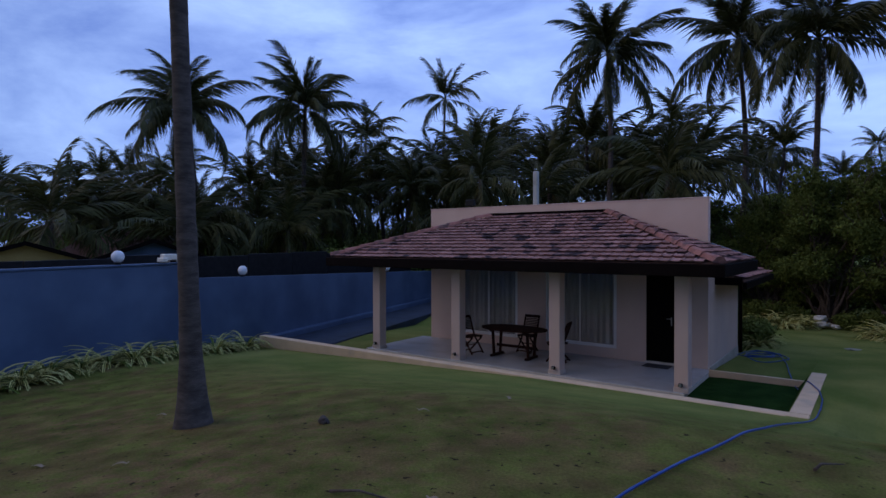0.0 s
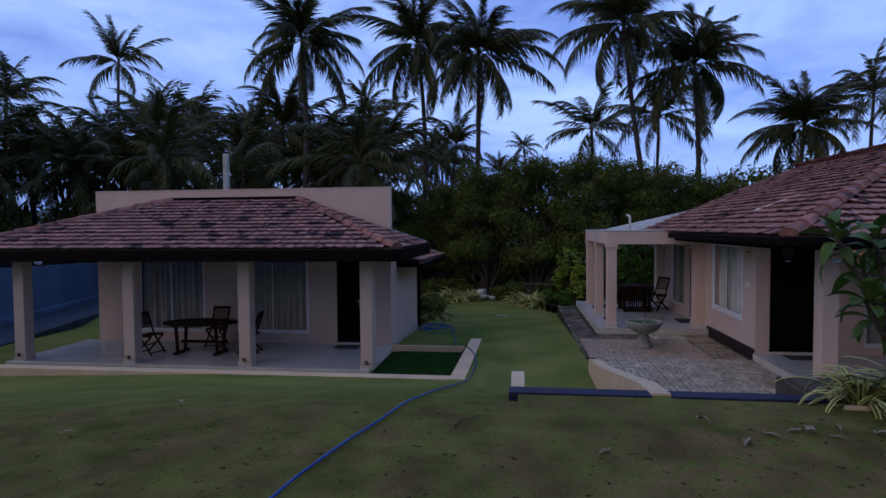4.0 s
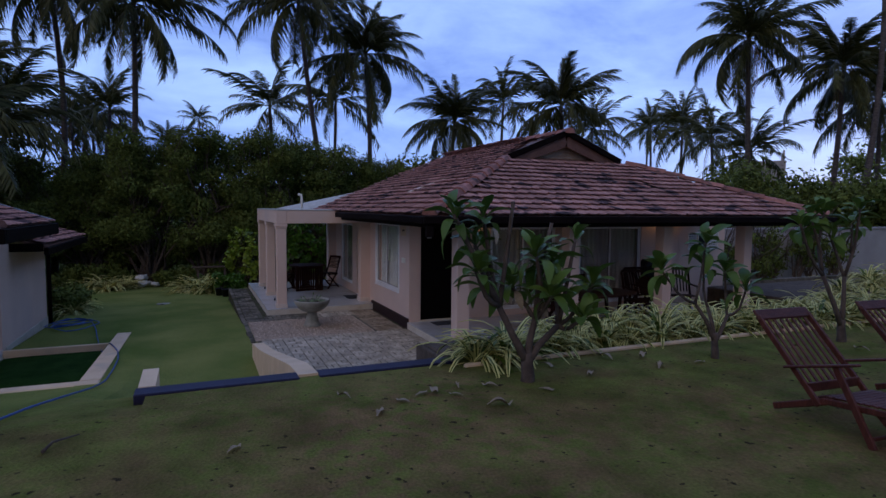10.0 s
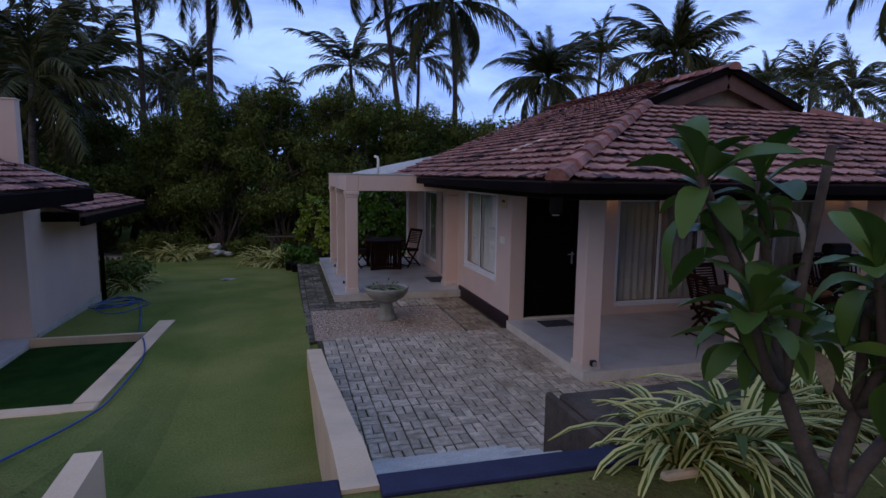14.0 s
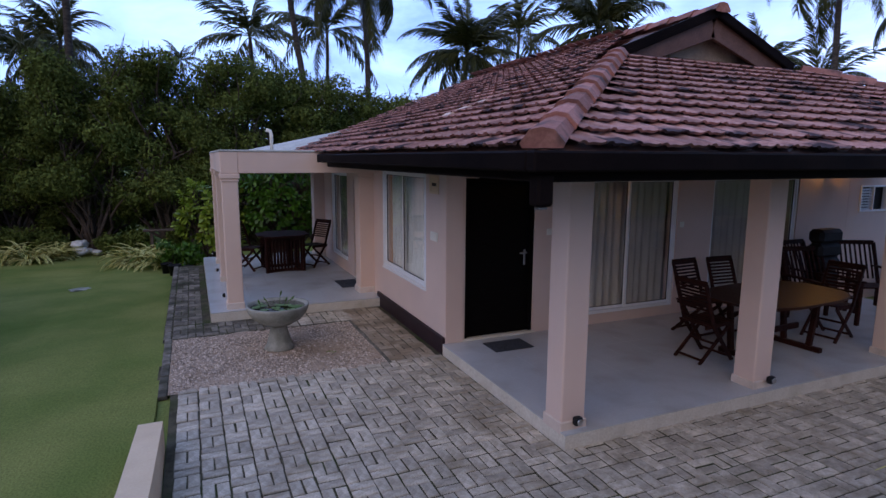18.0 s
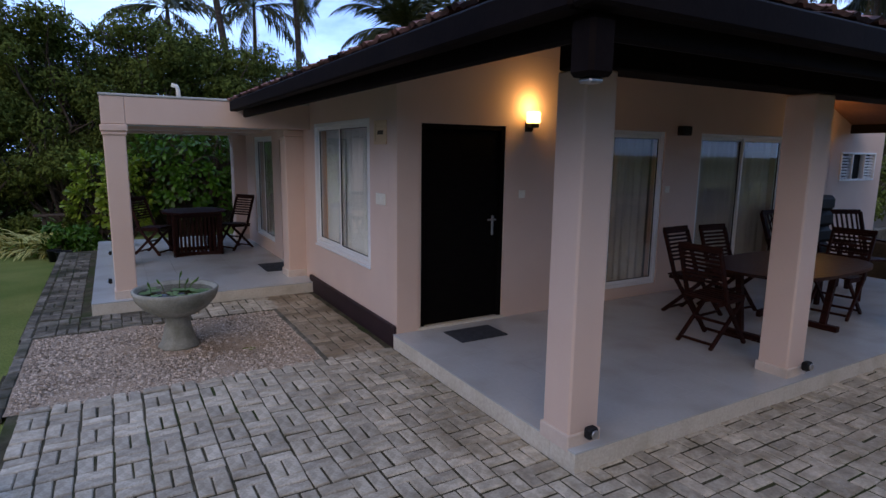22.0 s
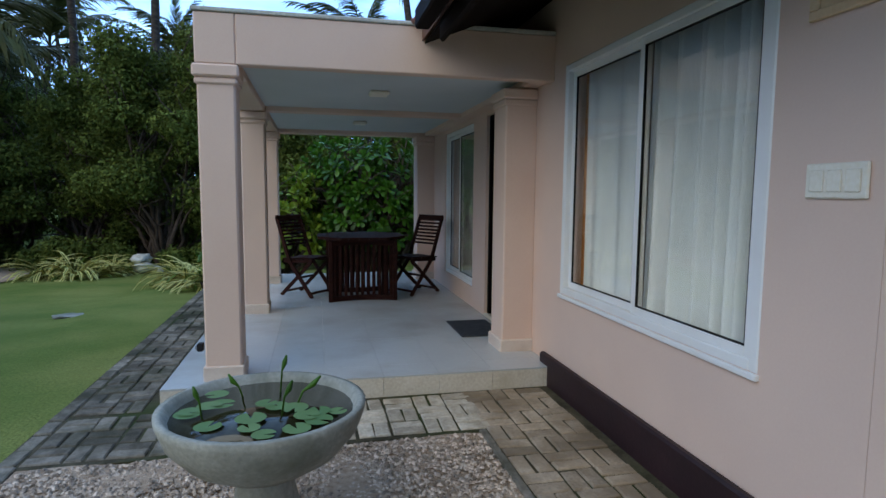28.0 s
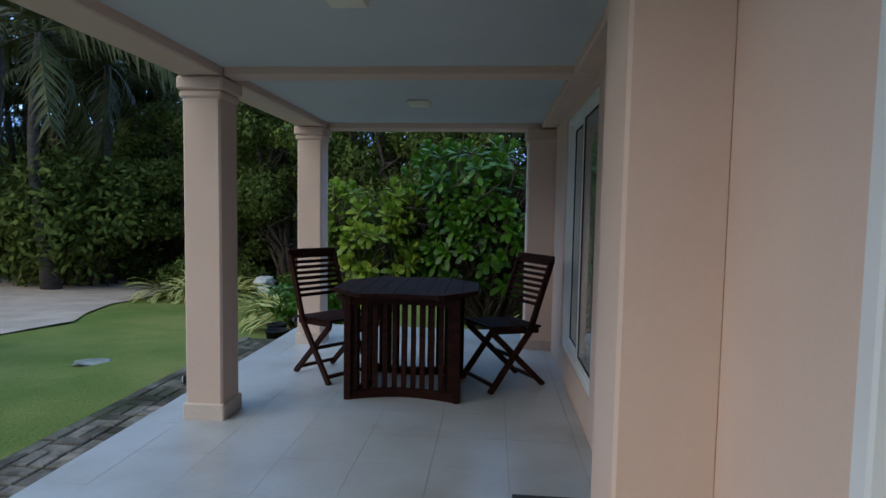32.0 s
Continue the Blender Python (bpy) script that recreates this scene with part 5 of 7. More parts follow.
def build_palms():
    palm((-5.8, 3.42, 0.5), (-6.12, 3.2, 12.5), 1, 1.0, 20, r=0.088, bend=0.004, label="coconut palm trunk standing on the lawn")
    # behind the small house and the hedge: base, crown
    rows = [((-31, 18.5), (-32, 18, 10.5)), ((-27.3, 23), (-27.5, 23.3, 10.6)), ((-12, 31), (-12.1, 32.6, 13.5)), ((-6.0, 34.5), (-5.6, 34.2, 13.4)),
            ((-2.6, 32.3), (-1.85, 31.9, 12.0)), ((8.3, 33), (6.0, 33, 13.6)), ((9.9, 34.2), (10.1, 34.4, 11.6)), ((28.6, 22.8), (28.0, 23, 11.7)),
            ((33.5, 22), (33.9, 21.7, 10.4)), ((38.6, 22.6), (39.2, 22.8, 9.5)), ((21.9, 31.5), (21.9, 31.3, 9.0)), ((18, 39), (18, 38.9, 8.7))]
    for k, (b, c) in enumerate(rows):
        palm((b[0], b[1], ground_z(*b) - 0.05), c, 20 + k, 1.0, 38, dry=4 if k in (3, 4, 7) else 2, r=0.14, young=False)
    palm((30.2, 18.5, -0.2), (35.5, 21.0, 19.0), 77, 1.0, 18, r=0.14, label="leaning coconut palm behind the boundary wall")
    far_west = [(-35, 48, 17.4), (-36.6, 38, 11.9), (-58, 27, 9), (-66, 28, 9.3), (-37, 26, 6.6), (-37, 30, 7.1), (-32, 37, 7.4), (-41, 71, 17), (-29, 62, 13.7), (-50, 27.5, 8.8), (-34, 32, 7.1), (-32, 42, 9.3), (-80, 30, 10.5), (-28, 47, 10.5), (-43, 33, 8), (-48, 40, 10), (-30, 27, 5.5), (-46, 24, 7)]
    far_north = [(-25, 38.5, 9.8), (-18.7, 47, 11.2), (-15, 59, 14.2), (-9, 67, 10.1), (-2, 74, 9.3), (-17, 53, 9.7), (1.5, 117, 18.4), (-8.2, 64, 10.2), (-9.1, 59.5, 9.7), (-13, 38, 7.5), (-22, 33, 6.5), (-20, 42, 8.6), (-24, 30, 5.6), (-10, 45, 8.6), (-5, 50, 9.5), (-15, 36.5, 9), (-11, 40, 6.5)]
    far_east = [(6.3, 49, 10.5), (12.3, 52, 12), (27.6, 49, 12.4), (60, 65, 14), (55, 53, 11.5), (40, 36, 8.4), (68, 36, 9.3), (53, 57, 12.8), (31, 40, 9), (46, 45, 11), (36, 29, 6.5)]
    far = far_west + far_north + far_east
    for k, (x, y, z) in enumerate(far):
        rnd = random.Random(k)
        palm((x + rnd.uniform(-1, 1), y + rnd.uniform(-0.5, 0.5), ground_z(x, y) - 0.1), (x, y, z), 100 + k, rnd.uniform(0.95, 1.2), 22, far=True, dry=1, r=0.15)
    # younger palms that close the view between the tall ones
    rnd = random.Random(55)
    for k in range(30):
        a, d = radians(-74 + 62 * (k + rnd.random()) / 30), rnd.uniform(29, 46)
        x, y = d * math.sin(a), d * math.cos(a)
        palm((x, y, ground_z(x, y) - 0.1), (x + rnd.uniform(-0.8, 0.8), y, (rnd.uniform(0.10, 0.17) * d + 1.0) * (0.62 if a < -0.87 else 1.0)), 400 + k, rnd.uniform(0.85, 1.1), 20, far=True, dry=1, r=0.14, label="coconut palm in the grove behind the houses")
    palm((-10.6, 34.5, -1.15), (-10.9, 35, 5.6), 301, 0.9, 20, dry=1, r=0.13, young=True)


build_palms()


def leaf_cloud(centres, n, size, seed, aspect=0.45, shell=0.55, up=0.35):
    """Verts and faces of n small leaves spread through clumps (x, y, z, rx, ry, rz)."""
    rng = np.random.default_rng(seed)
    cs = np.array(centres)
    vol = np.cbrt(cs[:, 3] * cs[:, 4] * cs[:, 5]) ** 2
    pick = rng.choice(len(cs), n, p=vol / vol.sum())
    d = rng.normal(size=(n, 3))
    d /= np.linalg.norm(d, axis=1)[:, None]
    rad = shell + (1.08 - shell) * rng.random(n) ** 0.7
    wob = 1 + 0.22 * np.sin(d[:, 0] * 5 + pick) * np.sin(d[:, 1] * 6 + 2 * pick) + 0.12 * rng.normal(size=n)
    c = cs[pick, :3] + d * cs[pick, 3:] * (rad * wob)[:, None]
    nrm = d + rng.normal(size=(n, 3)) * 0.7
    nrm[:, 2] += up
    nrm /= np.linalg.norm(nrm, axis=1)[:, None]
    t = np.cross(nrm, rng.normal(size=(n, 3)))
    t /= np.linalg.norm(t, axis=1)[:, None]
    b = np.cross(nrm, t)
    s = (size * rng.uniform(0.65, 1.35, n))[:, None]
    verts = np.stack([c - t * s * 0.5, c + b * s * aspect * 0.5 - nrm * s * 0.06, c + t * s * 0.5, c - b * s * aspect * 0.5 - nrm * s * 0.06], 1).reshape(-1, 3)
    faces = np.arange(4 * n).reshape(n, 4).tolist()
    return verts.tolist(), faces


def limbs(base, tips, r, seed):
    """Crooked limbs from a base to tips, joined."""
    rnd = random.Random(seed)
    bm = bmesh.new()
    b = Vector(base)
    for tp in tips:
        tp = Vector(tp)
        d = tp - b
        pts, rad = [], []
        for k in range(7):
            f = k / 6
            pts.append(b + d * f + Vector((rnd.uniform(-1, 1), rnd.uniform(-1, 1), rnd.uniform(-0.5, 0.9))) * 0.07 * d.length * math.sin(math.pi * f))
            rad.append(r * (1 - 0.85 * f) + 0.008)
        tube(pts, rad, 6, bm)
        for k in range(3, 6):
            q = pts[k] + Vector((rnd.uniform(-1, 1), rnd.uniform(-1, 1), rnd.uniform(0, 1))) * 0.22 * d.length
            tube([pts[k], pts[k].lerp(q, 0.5) + Vector((0, 0, 0.03)), q], [rad[k] * 0.7, rad[k] * 0.5, 0.006], 5, bm)
    return bm


def bush(name, label, base, clumps, n, size, mat, seed, aspect=0.45, shell=0.5, r=0.06, group="", bare=0):
    """A shrub or tree: limbs from the ground and a crown of many leaves."""
    t = thing(name, label, "bush", pose(*base), group=group)
    vs, fs = leaf_cloud(clumps, n, size, seed, aspect, shell)
    bm = limbs((0, 0, -0.1), [(c[0] * 0.9, c[1] * 0.9, c[2] + c[5] * 0.25) for c in clumps], r, seed)
    mesh_part("crown", vs, fs, mat, t)
    if bare:
        rnd = random.Random(seed + 9)
        for _ in range(bare):
            c = clumps[rnd.randrange(len(clumps))]
            p = Vector((c[0] + rnd.uniform(-0.7, 0.7) * c[3], c[1] + rnd.uniform(-0.9, 0.3) * c[4], c[2] + c[5] * rnd.uniform(0.1, 0.85)))
            q = p + Vector((rnd.uniform(-0.5, 0.5), rnd.uniform(-0.5, 0.2), rnd.uniform(0.4, 1.0)))
            tube([p, p.lerp(q, 0.5) + Vector((rnd.uniform(-0.08, 0.08), 0, 0)), q], [0.02, 0.013, 0.005], 5, bm)
    part("trunk", bm, TWIG, t)
    return t


def rosette_shrub(name, label, base, rx, ry, h, heads, mat, seed):
    """A rounded shrub: forking stems, each ending in a whorl of paddle-shaped leaves that droop with age."""
    rnd = random.Random(seed)
    t = thing(name, label, "bush", pose(*base), group="bright shrubs behind the porch")
    vs, fs, tips = [], [], []
    for k in range(heads):
        a, f = 2.4 * k + rnd.uniform(-0.4, 0.4), (k + rnd.random()) / heads
        el = math.asin(f * 0.97)
        rr = rnd.uniform(0.86, 1.04) if k % 4 else rnd.uniform(0.45, 0.75)
        out = Vector((math.cos(a) * math.cos(el), math.sin(a) * math.cos(el), 0.25 + 0.75 * math.sin(el))).normalized()
        c = Vector((rx * rr * math.cos(a) * math.cos(el) ** 0.6, ry * rr * math.sin(a) * math.cos(el) ** 0.6, h * (0.30 + 0.62 * f * rr + rnd.uniform(-0.06, 0.06))))
        tips.append(c - out * 0.05)
        u = out.cross(Vector((0.3, 0.2, 1.0))).normalized()
        v = out.cross(u)
        n = rnd.randint(13, 18)
        for i in range(n):
            g = i / n
            b = 2.4 * i + rnd.uniform(-0.3, 0.3)
            side = u * math.cos(b) + v * math.sin(b)
            tilt = math.radians(15 + 85 * g + rnd.uniform(-10, 10))
            d = out * math.cos(tilt) + side * math.sin(tilt)
            w = d.cross(out).normalized()
            ln, wd = rnd.uniform(0.15, 0.22) * (0.75 + 0.4 * g), rnd.uniform(0.036, 0.048)
            s = c - out * 0.10 * g
            droop = Vector((0, 0, -0.06 * g))
            m = len(vs)
            for q, wq in ((0.0, 0.15), (0.55, 0.8), (0.82, 1.0), (1.0, 0.35)):
                p = s + d * ln * q + droop * q * q
                vs += [tuple(p - w * wd * wq), tuple(p + w * wd * wq)]
            fs += [(m + 2 * q, m + 2 * q + 1, m + 2 * q + 3, m + 2 * q + 2) for q in range(3)]
    mesh_part("crown", vs, fs, mat, t)
    part("trunk", limbs((0, 0, -0.1), [tuple(p) for p in tips], 0.022, seed), TWIG, t)
    return t


def build_bushes():
    rnd = random.Random(3)
    # tall seaside hedge between the houses
    spots = [(-3.8, 31.4, 6.6), (-1.3, 29.6, 7.3), (1.3, 29.2, 7.6), (3.9, 29.4, 7.7), (6.7, 30.0, 7.4), (-6.6, 32.6, 6.3), (9.6, 31.0, 7.0)]
    for k, (x, y, h) in enumerate(spots):
        cl = []
        for q in range(34):
            f = (q + rnd.random()) / 34
            wide = 1.9 * (1 - 0.35 * f)
            dy = rnd.uniform(0.3, 1.6) if f < 0.2 else rnd.uniform(-1.9, 1.0) * (1 - 0.25 * f)
            cl.append((rnd.uniform(-1, 1) * wide, dy, h * (0.16 + 0.71 * f), rnd.uniform(0.5, 0.95), rnd.uniform(0.5, 0.85), rnd.uniform(0.36, 0.62)))
        bush("seaside_tree", "dense dark-leaved seaside tree with bare twigs", (x, y, ground_z(x, y)), cl, 38000, 0.130, BUSH_A, 40 + k, bare=40, r=0.07, shell=0.62, group="seaside trees behind the lawn")
    # low growth along the hedge foot
    for k, (x, y, s) in enumerate([(-2.95, 20.5, 0.65), (-2.75, 19.5, 0.7), (-6.8, 31.6, 1.0), (-8.9, 32.6, 1.1), (-11, 33.2, 1.1), (-4.6, 29.6, 0.9), (1.8, 28.4, 0.8), (-0.6, 28.2, 0.6), (0.2, 28.3, 0.7), (2.9, 27.9, 1.0), (-2.4, 28.9, 0.7), (-3.4, 29.4, 0.9)]):
        cl = [(rnd.uniform(-0.6, 0.6) * s, rnd.uniform(-0.4, 0.4) * s, s * rnd.uniform(0.3, 0.85), 0.5 * s, 0.5 * s, 0.36 * s) for _ in range(6)]
        bush("shrub", "low dark green shrub", (x, y, ground_z(x, y)), cl, 2200, 0.13, BUSH_A, 60 + k, 0.5, 0.3, 0.03, group="low shrubs")
    # bright shrubs behind the porch
    rosette_shrub("naupaka_shrub", "glossy green large-leaved shrub behind the porch", (4.25, 22.6, -0.5), 1.5, 0.85, 3.1, 300, BUSH_B, 81)
    rosette_shrub("naupaka_shrub", "young yellow-green large-leaved shrub beside the porch", (2.5, 22.2, -0.5), 0.88, 0.55, 2.4, 120, YOUNG_LEAF, 88)
    for q, (x, y) in enumerate(((1.45, 22.0), (1.95, 21.5), (1.9, 22.3))):
        cl = [(rnd.uniform(-0.25, 0.25), rnd.uniform(-0.2, 0.2), rnd.uniform(0.3, 0.7), 0.2, 0.2, 0.14) for _ in range(7)]
        bush("shrub", "small bright green shrub beside the porch", (x, y, ground_z(x, y)), cl, 520, 0.15, BUSH_B, 82 + q, 0.4, 0.3, 0.02, group="bright shrubs by the porch")
    # twiggy shrubs along the boundary wall beyond the veranda
    for q in range(7):
        x, y, h = 16.6 + 0.95 * q, 14.3 + 0.25 * (q % 2), 1.75 + 0.2 * (q % 3)
        cl = [(rnd.uniform(-0.45, 0.45), rnd.uniform(-0.3, 0.3), h * rnd.uniform(0.25, 0.95), 0.3, 0.3, 0.25) for _ in range(8)]
        bush("shrub", "sparse twiggy dark shrub before the boundary wall", (x, y, ground_z(x, y)), cl, 1100, 0.12, BUSH_A, 140 + q, 0.45, 0.3, 0.03, group="shrubs along the boundary wall", bare=16)
    # beyond the blue wall, behind the houses and over the boundary wall
    k = 0
    west = [(-27, 19, 3.2, 2.4), (-38, 20, 4, 4.6), (-34, 27, 4, 5.2), (-28, 33, 4.2, 5.6), (-50, 20, 5, 5), (-62, 24, 5, 5.4), (-46, 30, 5, 6), (-30, 15, 3.2, 2.2), (-33, 10, 3.4, 1.9), (-40, 6, 4, 4), (-26, 25, 3.2, 4.4), (-36, 34, 4.5, 6.5), (-42, 40, 5, 7.5), (-32, 42, 5, 8), (-55, 36, 6, 7.5), (-70, 34, 6, 7), (-84, 30, 6, 6.5)]
    north = [(-24, 14, 3, 2), (-23, 22, 2.8, 3.4), (-21, 26, 3, 3.8), (-18, 29, 3.2, 4), (-15, 31, 3.2, 4.2), (-12, 29.5, 2.8, 4.2), (-9.5, 32, 3, 4.4), (-7.5, 29.5, 2.6, 4.2), (-21, 37, 4.2, 6), (-14, 40, 4.2, 6.4), (-6, 40, 4.4, 6.4), (2, 40, 4.4, 6.2), (10, 40, 4.4, 6.4), (-24, 31, 3.6, 5.4), (-17, 34, 3.6, 6), (-11, 36, 3.8, 6.4), (-3, 34, 3.6, 6), (5, 33, 3.4, 6), (-23, 44, 5, 8), (-14, 47, 5, 8), (-4, 47, 5, 7.5)]
    east = [(17, 36, 4.2, 6.2), (24, 34, 4.2, 6), (30, 28, 3.6, 5), (24, 22, 3, 4.6), (27.5, 18.5, 2.6, 3.9), (22, 18, 2.4, 3.8), (32, 17.5, 2.8, 3.9), (37, 18, 3, 4), (43, 20, 3.4, 4.4), (48, 26, 4, 5), (18, 24, 2.6, 4.4)]
    over_wall = [(20.5 + 3.9 * q, 18.2 + 0.9 * (q % 2), 2.6, 4.6 + 0.5 * (q % 3)) for q in range(8)]
    over_wall += [(19.5 + 4.1 * q, 22.5 + 1.1 * (q % 2), 3.0, 5.2 + 0.4 * (q % 3)) for q in range(8)]
    for x, y, s, h in west + north + east + over_wall:
        cl = [(rnd.uniform(-0.6, 0.6) * s, rnd.uniform(-0.5, 0.5) * s, h * rnd.uniform(0.15, 0.78), 0.42 * s, 0.38 * s, 0.2 * h) for _ in range(10)]
        bush("tree", "dark leafy tree among the palms", (x, y, ground_z(x, y)), cl, 6500, 0.15 + 0.03 * s, BUSH_A, 300 + k, 0.5, 0.35, 0.09, group="background trees")
        k += 1


build_bushes()


def tuft_shape(seed, n=62, length=0.82, w=0.043):
    """Tuft of arching strap leaves; each strap has cream margins and a green middle."""
    rnd = random.Random(seed)
    verts, faces, idx = [], [], []
    for k in range(n):
        az = rnd.uniform(0, 6.283)
        el = rnd.uniform(0.55, 1.45)
        l = length * rnd.uniform(0.6, 1.15)
        u = Vector((math.cos(az), math.sin(az), 0))
        v = Vector((-u.y, u.x, 0))
        p = u * rnd.uniform(0.01, 0.07)
        a = el
        b = len(verts)
        steps = 6
        for j in range(steps + 1):
            ww = w * (0.75 + 0.6 * math.sin(math.pi * j / steps)) * (1 if j < steps else 0.1)
            for s, dz in ((-1, 0.006), (-0.36, 0), (0.36, 0), (1, 0.006)):
                q = p + v * ww * s * 0.5 + Vector((0, 0, dz))
                verts.append(tuple(q))
            a -= (2.2 if el < 1.2 else 1.7) / steps * rnd.uniform(0.6, 1.2)
            p = p + (u * math.cos(a) + Vector((0, 0, math.sin(a)))) * l / steps
        cream = rnd.random() < 0.85
        for j in range(steps):
            for s in range(3):
                i = b + j * 4 + s
                faces.append((i, i + 1, i + 5, i + 4))
                idx.append(1 if (s != 1 and cream) else 0)
    return verts, faces, idx


TUFTS = []
for k in range(4):
    vs, fs, ix = tuft_shape(500 + k)
    me = mesh_of("leaves", (vs, fs), LILY_G)
    me.materials.append(LILY_C)
    me.polygons.foreach_set("material_index", ix)
    TUFTS.append(me)


def tuft(x, y, z, s, seed, group):
    rnd = random.Random(seed)
    t = thing("spider_lily", "variegated spider lily with cream-edged strap leaves", "plant", pose(x, y, z, 0, 0, rnd.uniform(0, 360)), group=group)
    shared("leaves", TUFTS[rnd.randrange(4)], Matrix.Scale(s, 4), t)


def build_tufts():
    rnd = random.Random(8)
    k = 0
    for i in range(26):
        for row in range(2):
            x = 3.45 + 0.42 * i + rnd.uniform(-0.1, 0.1)
            if row and x < 4.5:
                continue
            tuft(x + 0.15, 6.12 + 0.56 * row + rnd.uniform(-0.1, 0.1), 0.87, rnd.uniform(0.66, 0.90), k, "spider lilies in the lawn bed")
            k += 1
    for x, y in ((3.40, 5.98), (3.75, 5.95)):
        tuft(x, y, 0.86, 0.95, k, "spider lilies in the lawn bed")
        k += 1
    for i in range(22):
        x = 14.2 + rnd.uniform(0, 9)
        tuft(x, rnd.uniform(6.0, 10.5), 0.6, rnd.uniform(0.85, 1.15), k, "spider lilies in the lawn bed")
        k += 1
    for i in range(13):
        f = i / 12
        tuft(-11.55 - 1.75 * f + rnd.uniform(-0.12, 0.12), 2.6 + 6.6 * f, ground_z(-11.6 - 1.7 * f, 2.6 + 6.6 * f), rnd.uniform(0.75, 1.0), k, "spider lilies along the blue wall")
        k += 1
    for x, y, s in ((-3.4, 27.0, 1.0), (-2.65, 26.8, 1.1), (-2.1, 27.7, 0.95), (-3.0, 27.6, 1.0), (-2.3, 27.1, 0.9), (-3.5, 30.5, 0.9), (0.56, 23.7, 1.0), (1.2, 22.9, 0.95), (0.8, 23.6, 1.0), (0.3, 24.3, 0.9), (1.5, 23.3, 0.9), (0.86, 26, 0.9), (-5.0, 30.6, 0.9), (-6.2, 31.4, 0.9), (-2.5, 18.9, 0.7), (-2.45, 20.0, 0.65)):
        tuft(x, y, ground_z(x, y) - 0.01, s * 1.3, k, "spider lilies along the hedge")
        k += 1


build_tufts()


def big_leaf_shape(l=0.36, w=0.125):
    """One plumeria leaf along +x, widest past its middle, folded at the midrib and arching."""
    verts, faces = [], []
    n = 7
    for j in range(n + 1):
        f = j / n
        ww = w * 0.5 * (0.10 + math.sin(math.pi * (0.02 + 0.96 * f ** 1.5)) ** 0.8)
        x, z = l * f, 0.12 * l * math.sin(math.pi * f) - 0.12 * l * f * f
        verts += [(x, -ww, z + ww * 0.38), (x, 0, z), (x, ww, z + ww * 0.38)]
    for j in range(n):
        for s in (0, 1):
            i = 3 * j + s
            faces.append((i, i + 1, i + 4, i + 3))
    return verts, faces


def droop_leaf_shape(l=0.36, w=0.12):
    """A leaf that curls down past its middle."""
    vs, fs = big_leaf_shape(l, w)
    return [(x * (1 - 0.22 * (x / l) ** 2), y, z - 0.42 * l * (x / l) ** 2.2) for x, y, z in vs], fs


LEAF_MESHES = [mesh_of("leaf", big_leaf_shape(), PLUM_G, True), mesh_of("leaf", droop_leaf_shape(), PLUM_G, True), mesh_of("leaf", big_leaf_shape(0.31, 0.115), PLUM_G, True)]
LEAF_BROWN = mesh_of("leaf", droop_leaf_shape(0.26, 0.08), DRYLEAF, True)


def plumeria(x, y, z, stems, seed, label, leaves=17, r=0.05):
    """stems: each a list of heads (dx, dy, dz, leafy) that fork from one leaning stem; thick bare limbs, rosettes at the ends."""
    rnd = random.Random(seed)
    t = thing("plumeria_tree", label, "small tree", pose(x, y, z), group="plumeria trees on the lawn")
    bm = bmesh.new()
    tube([(0, 0, -0.1), (0.01, 0, 0.08), (0, 0.01, 0.2), (0.0, 0.0, 0.3)], [r * 1.9, r * 1.55, r * 1.4, r * 1.15], 10, bm)
    ends = []
    for heads in stems:
        mx, my, mz = [sum(h[i] for h in heads) / len(heads) for i in range(3)]
        fork = Vector((mx * 0.62, my * 0.62, max(0.3, mz * 0.55)))
        knee = Vector((mx * 0.26 + rnd.uniform(-0.03, 0.03), my * 0.26 + rnd.uniform(-0.03, 0.03), 0.2 + (fork.z - 0.2) * 0.5))
        tube([(0, 0.005, 0.2), knee * 0.5 + Vector((0, 0, 0.1)), knee, fork], [r * 1.0, r * 0.95, r * 0.82, r * 0.68], 9, bm)
        for dx, dy, dz, leafy in heads:
            tip = Vector((dx, dy, dz))
            m1 = fork.lerp(tip, 0.5) + Vector((rnd.uniform(-0.05, 0.05), rnd.uniform(-0.05, 0.05), -0.06))
            tube([fork, fork.lerp(m1, 0.5) + Vector((0, 0, -0.02)), m1, m1.lerp(tip, 0.6), tip], [r * 0.66, r * 0.56, r * 0.5, r * 0.45, r * 0.42], 8, bm)
            if leafy:
                ends.append((tip, m1, leafy))
    part("trunk", bm, TWIG, t)
    for tip, back, leafy in ends:
        n = int(leaves * leafy * rnd.uniform(0.85, 1.15))
        for k in range(n):
            f = k / n
            az = k * 2.4 + rnd.uniform(-0.3, 0.3)
            el = 74 - 105 * f + rnd.uniform(-12, 12)
            s = rnd.uniform(0.62, 0.92) * (0.62 if f < 0.15 else 1.0)
            at = tip.lerp(back, 0.35 * f * f)
            brown = f > 0.8 and rnd.random() < 0.12
            m = Matrix.Translation(at) @ Matrix.Rotation(az, 4, "Z") @ Matrix.Rotation(-radians(el), 4, "Y") @ Matrix.Rotation(rnd.uniform(-0.5, 0.5), 4, "X") @ Matrix.Scale(s, 4)
            shared("leaf", LEAF_BROWN if brown else LEAF_MESHES[1 if f > 0.6 and rnd.random() < 0.7 else rnd.choice((0, 2))], m, t)
    return t


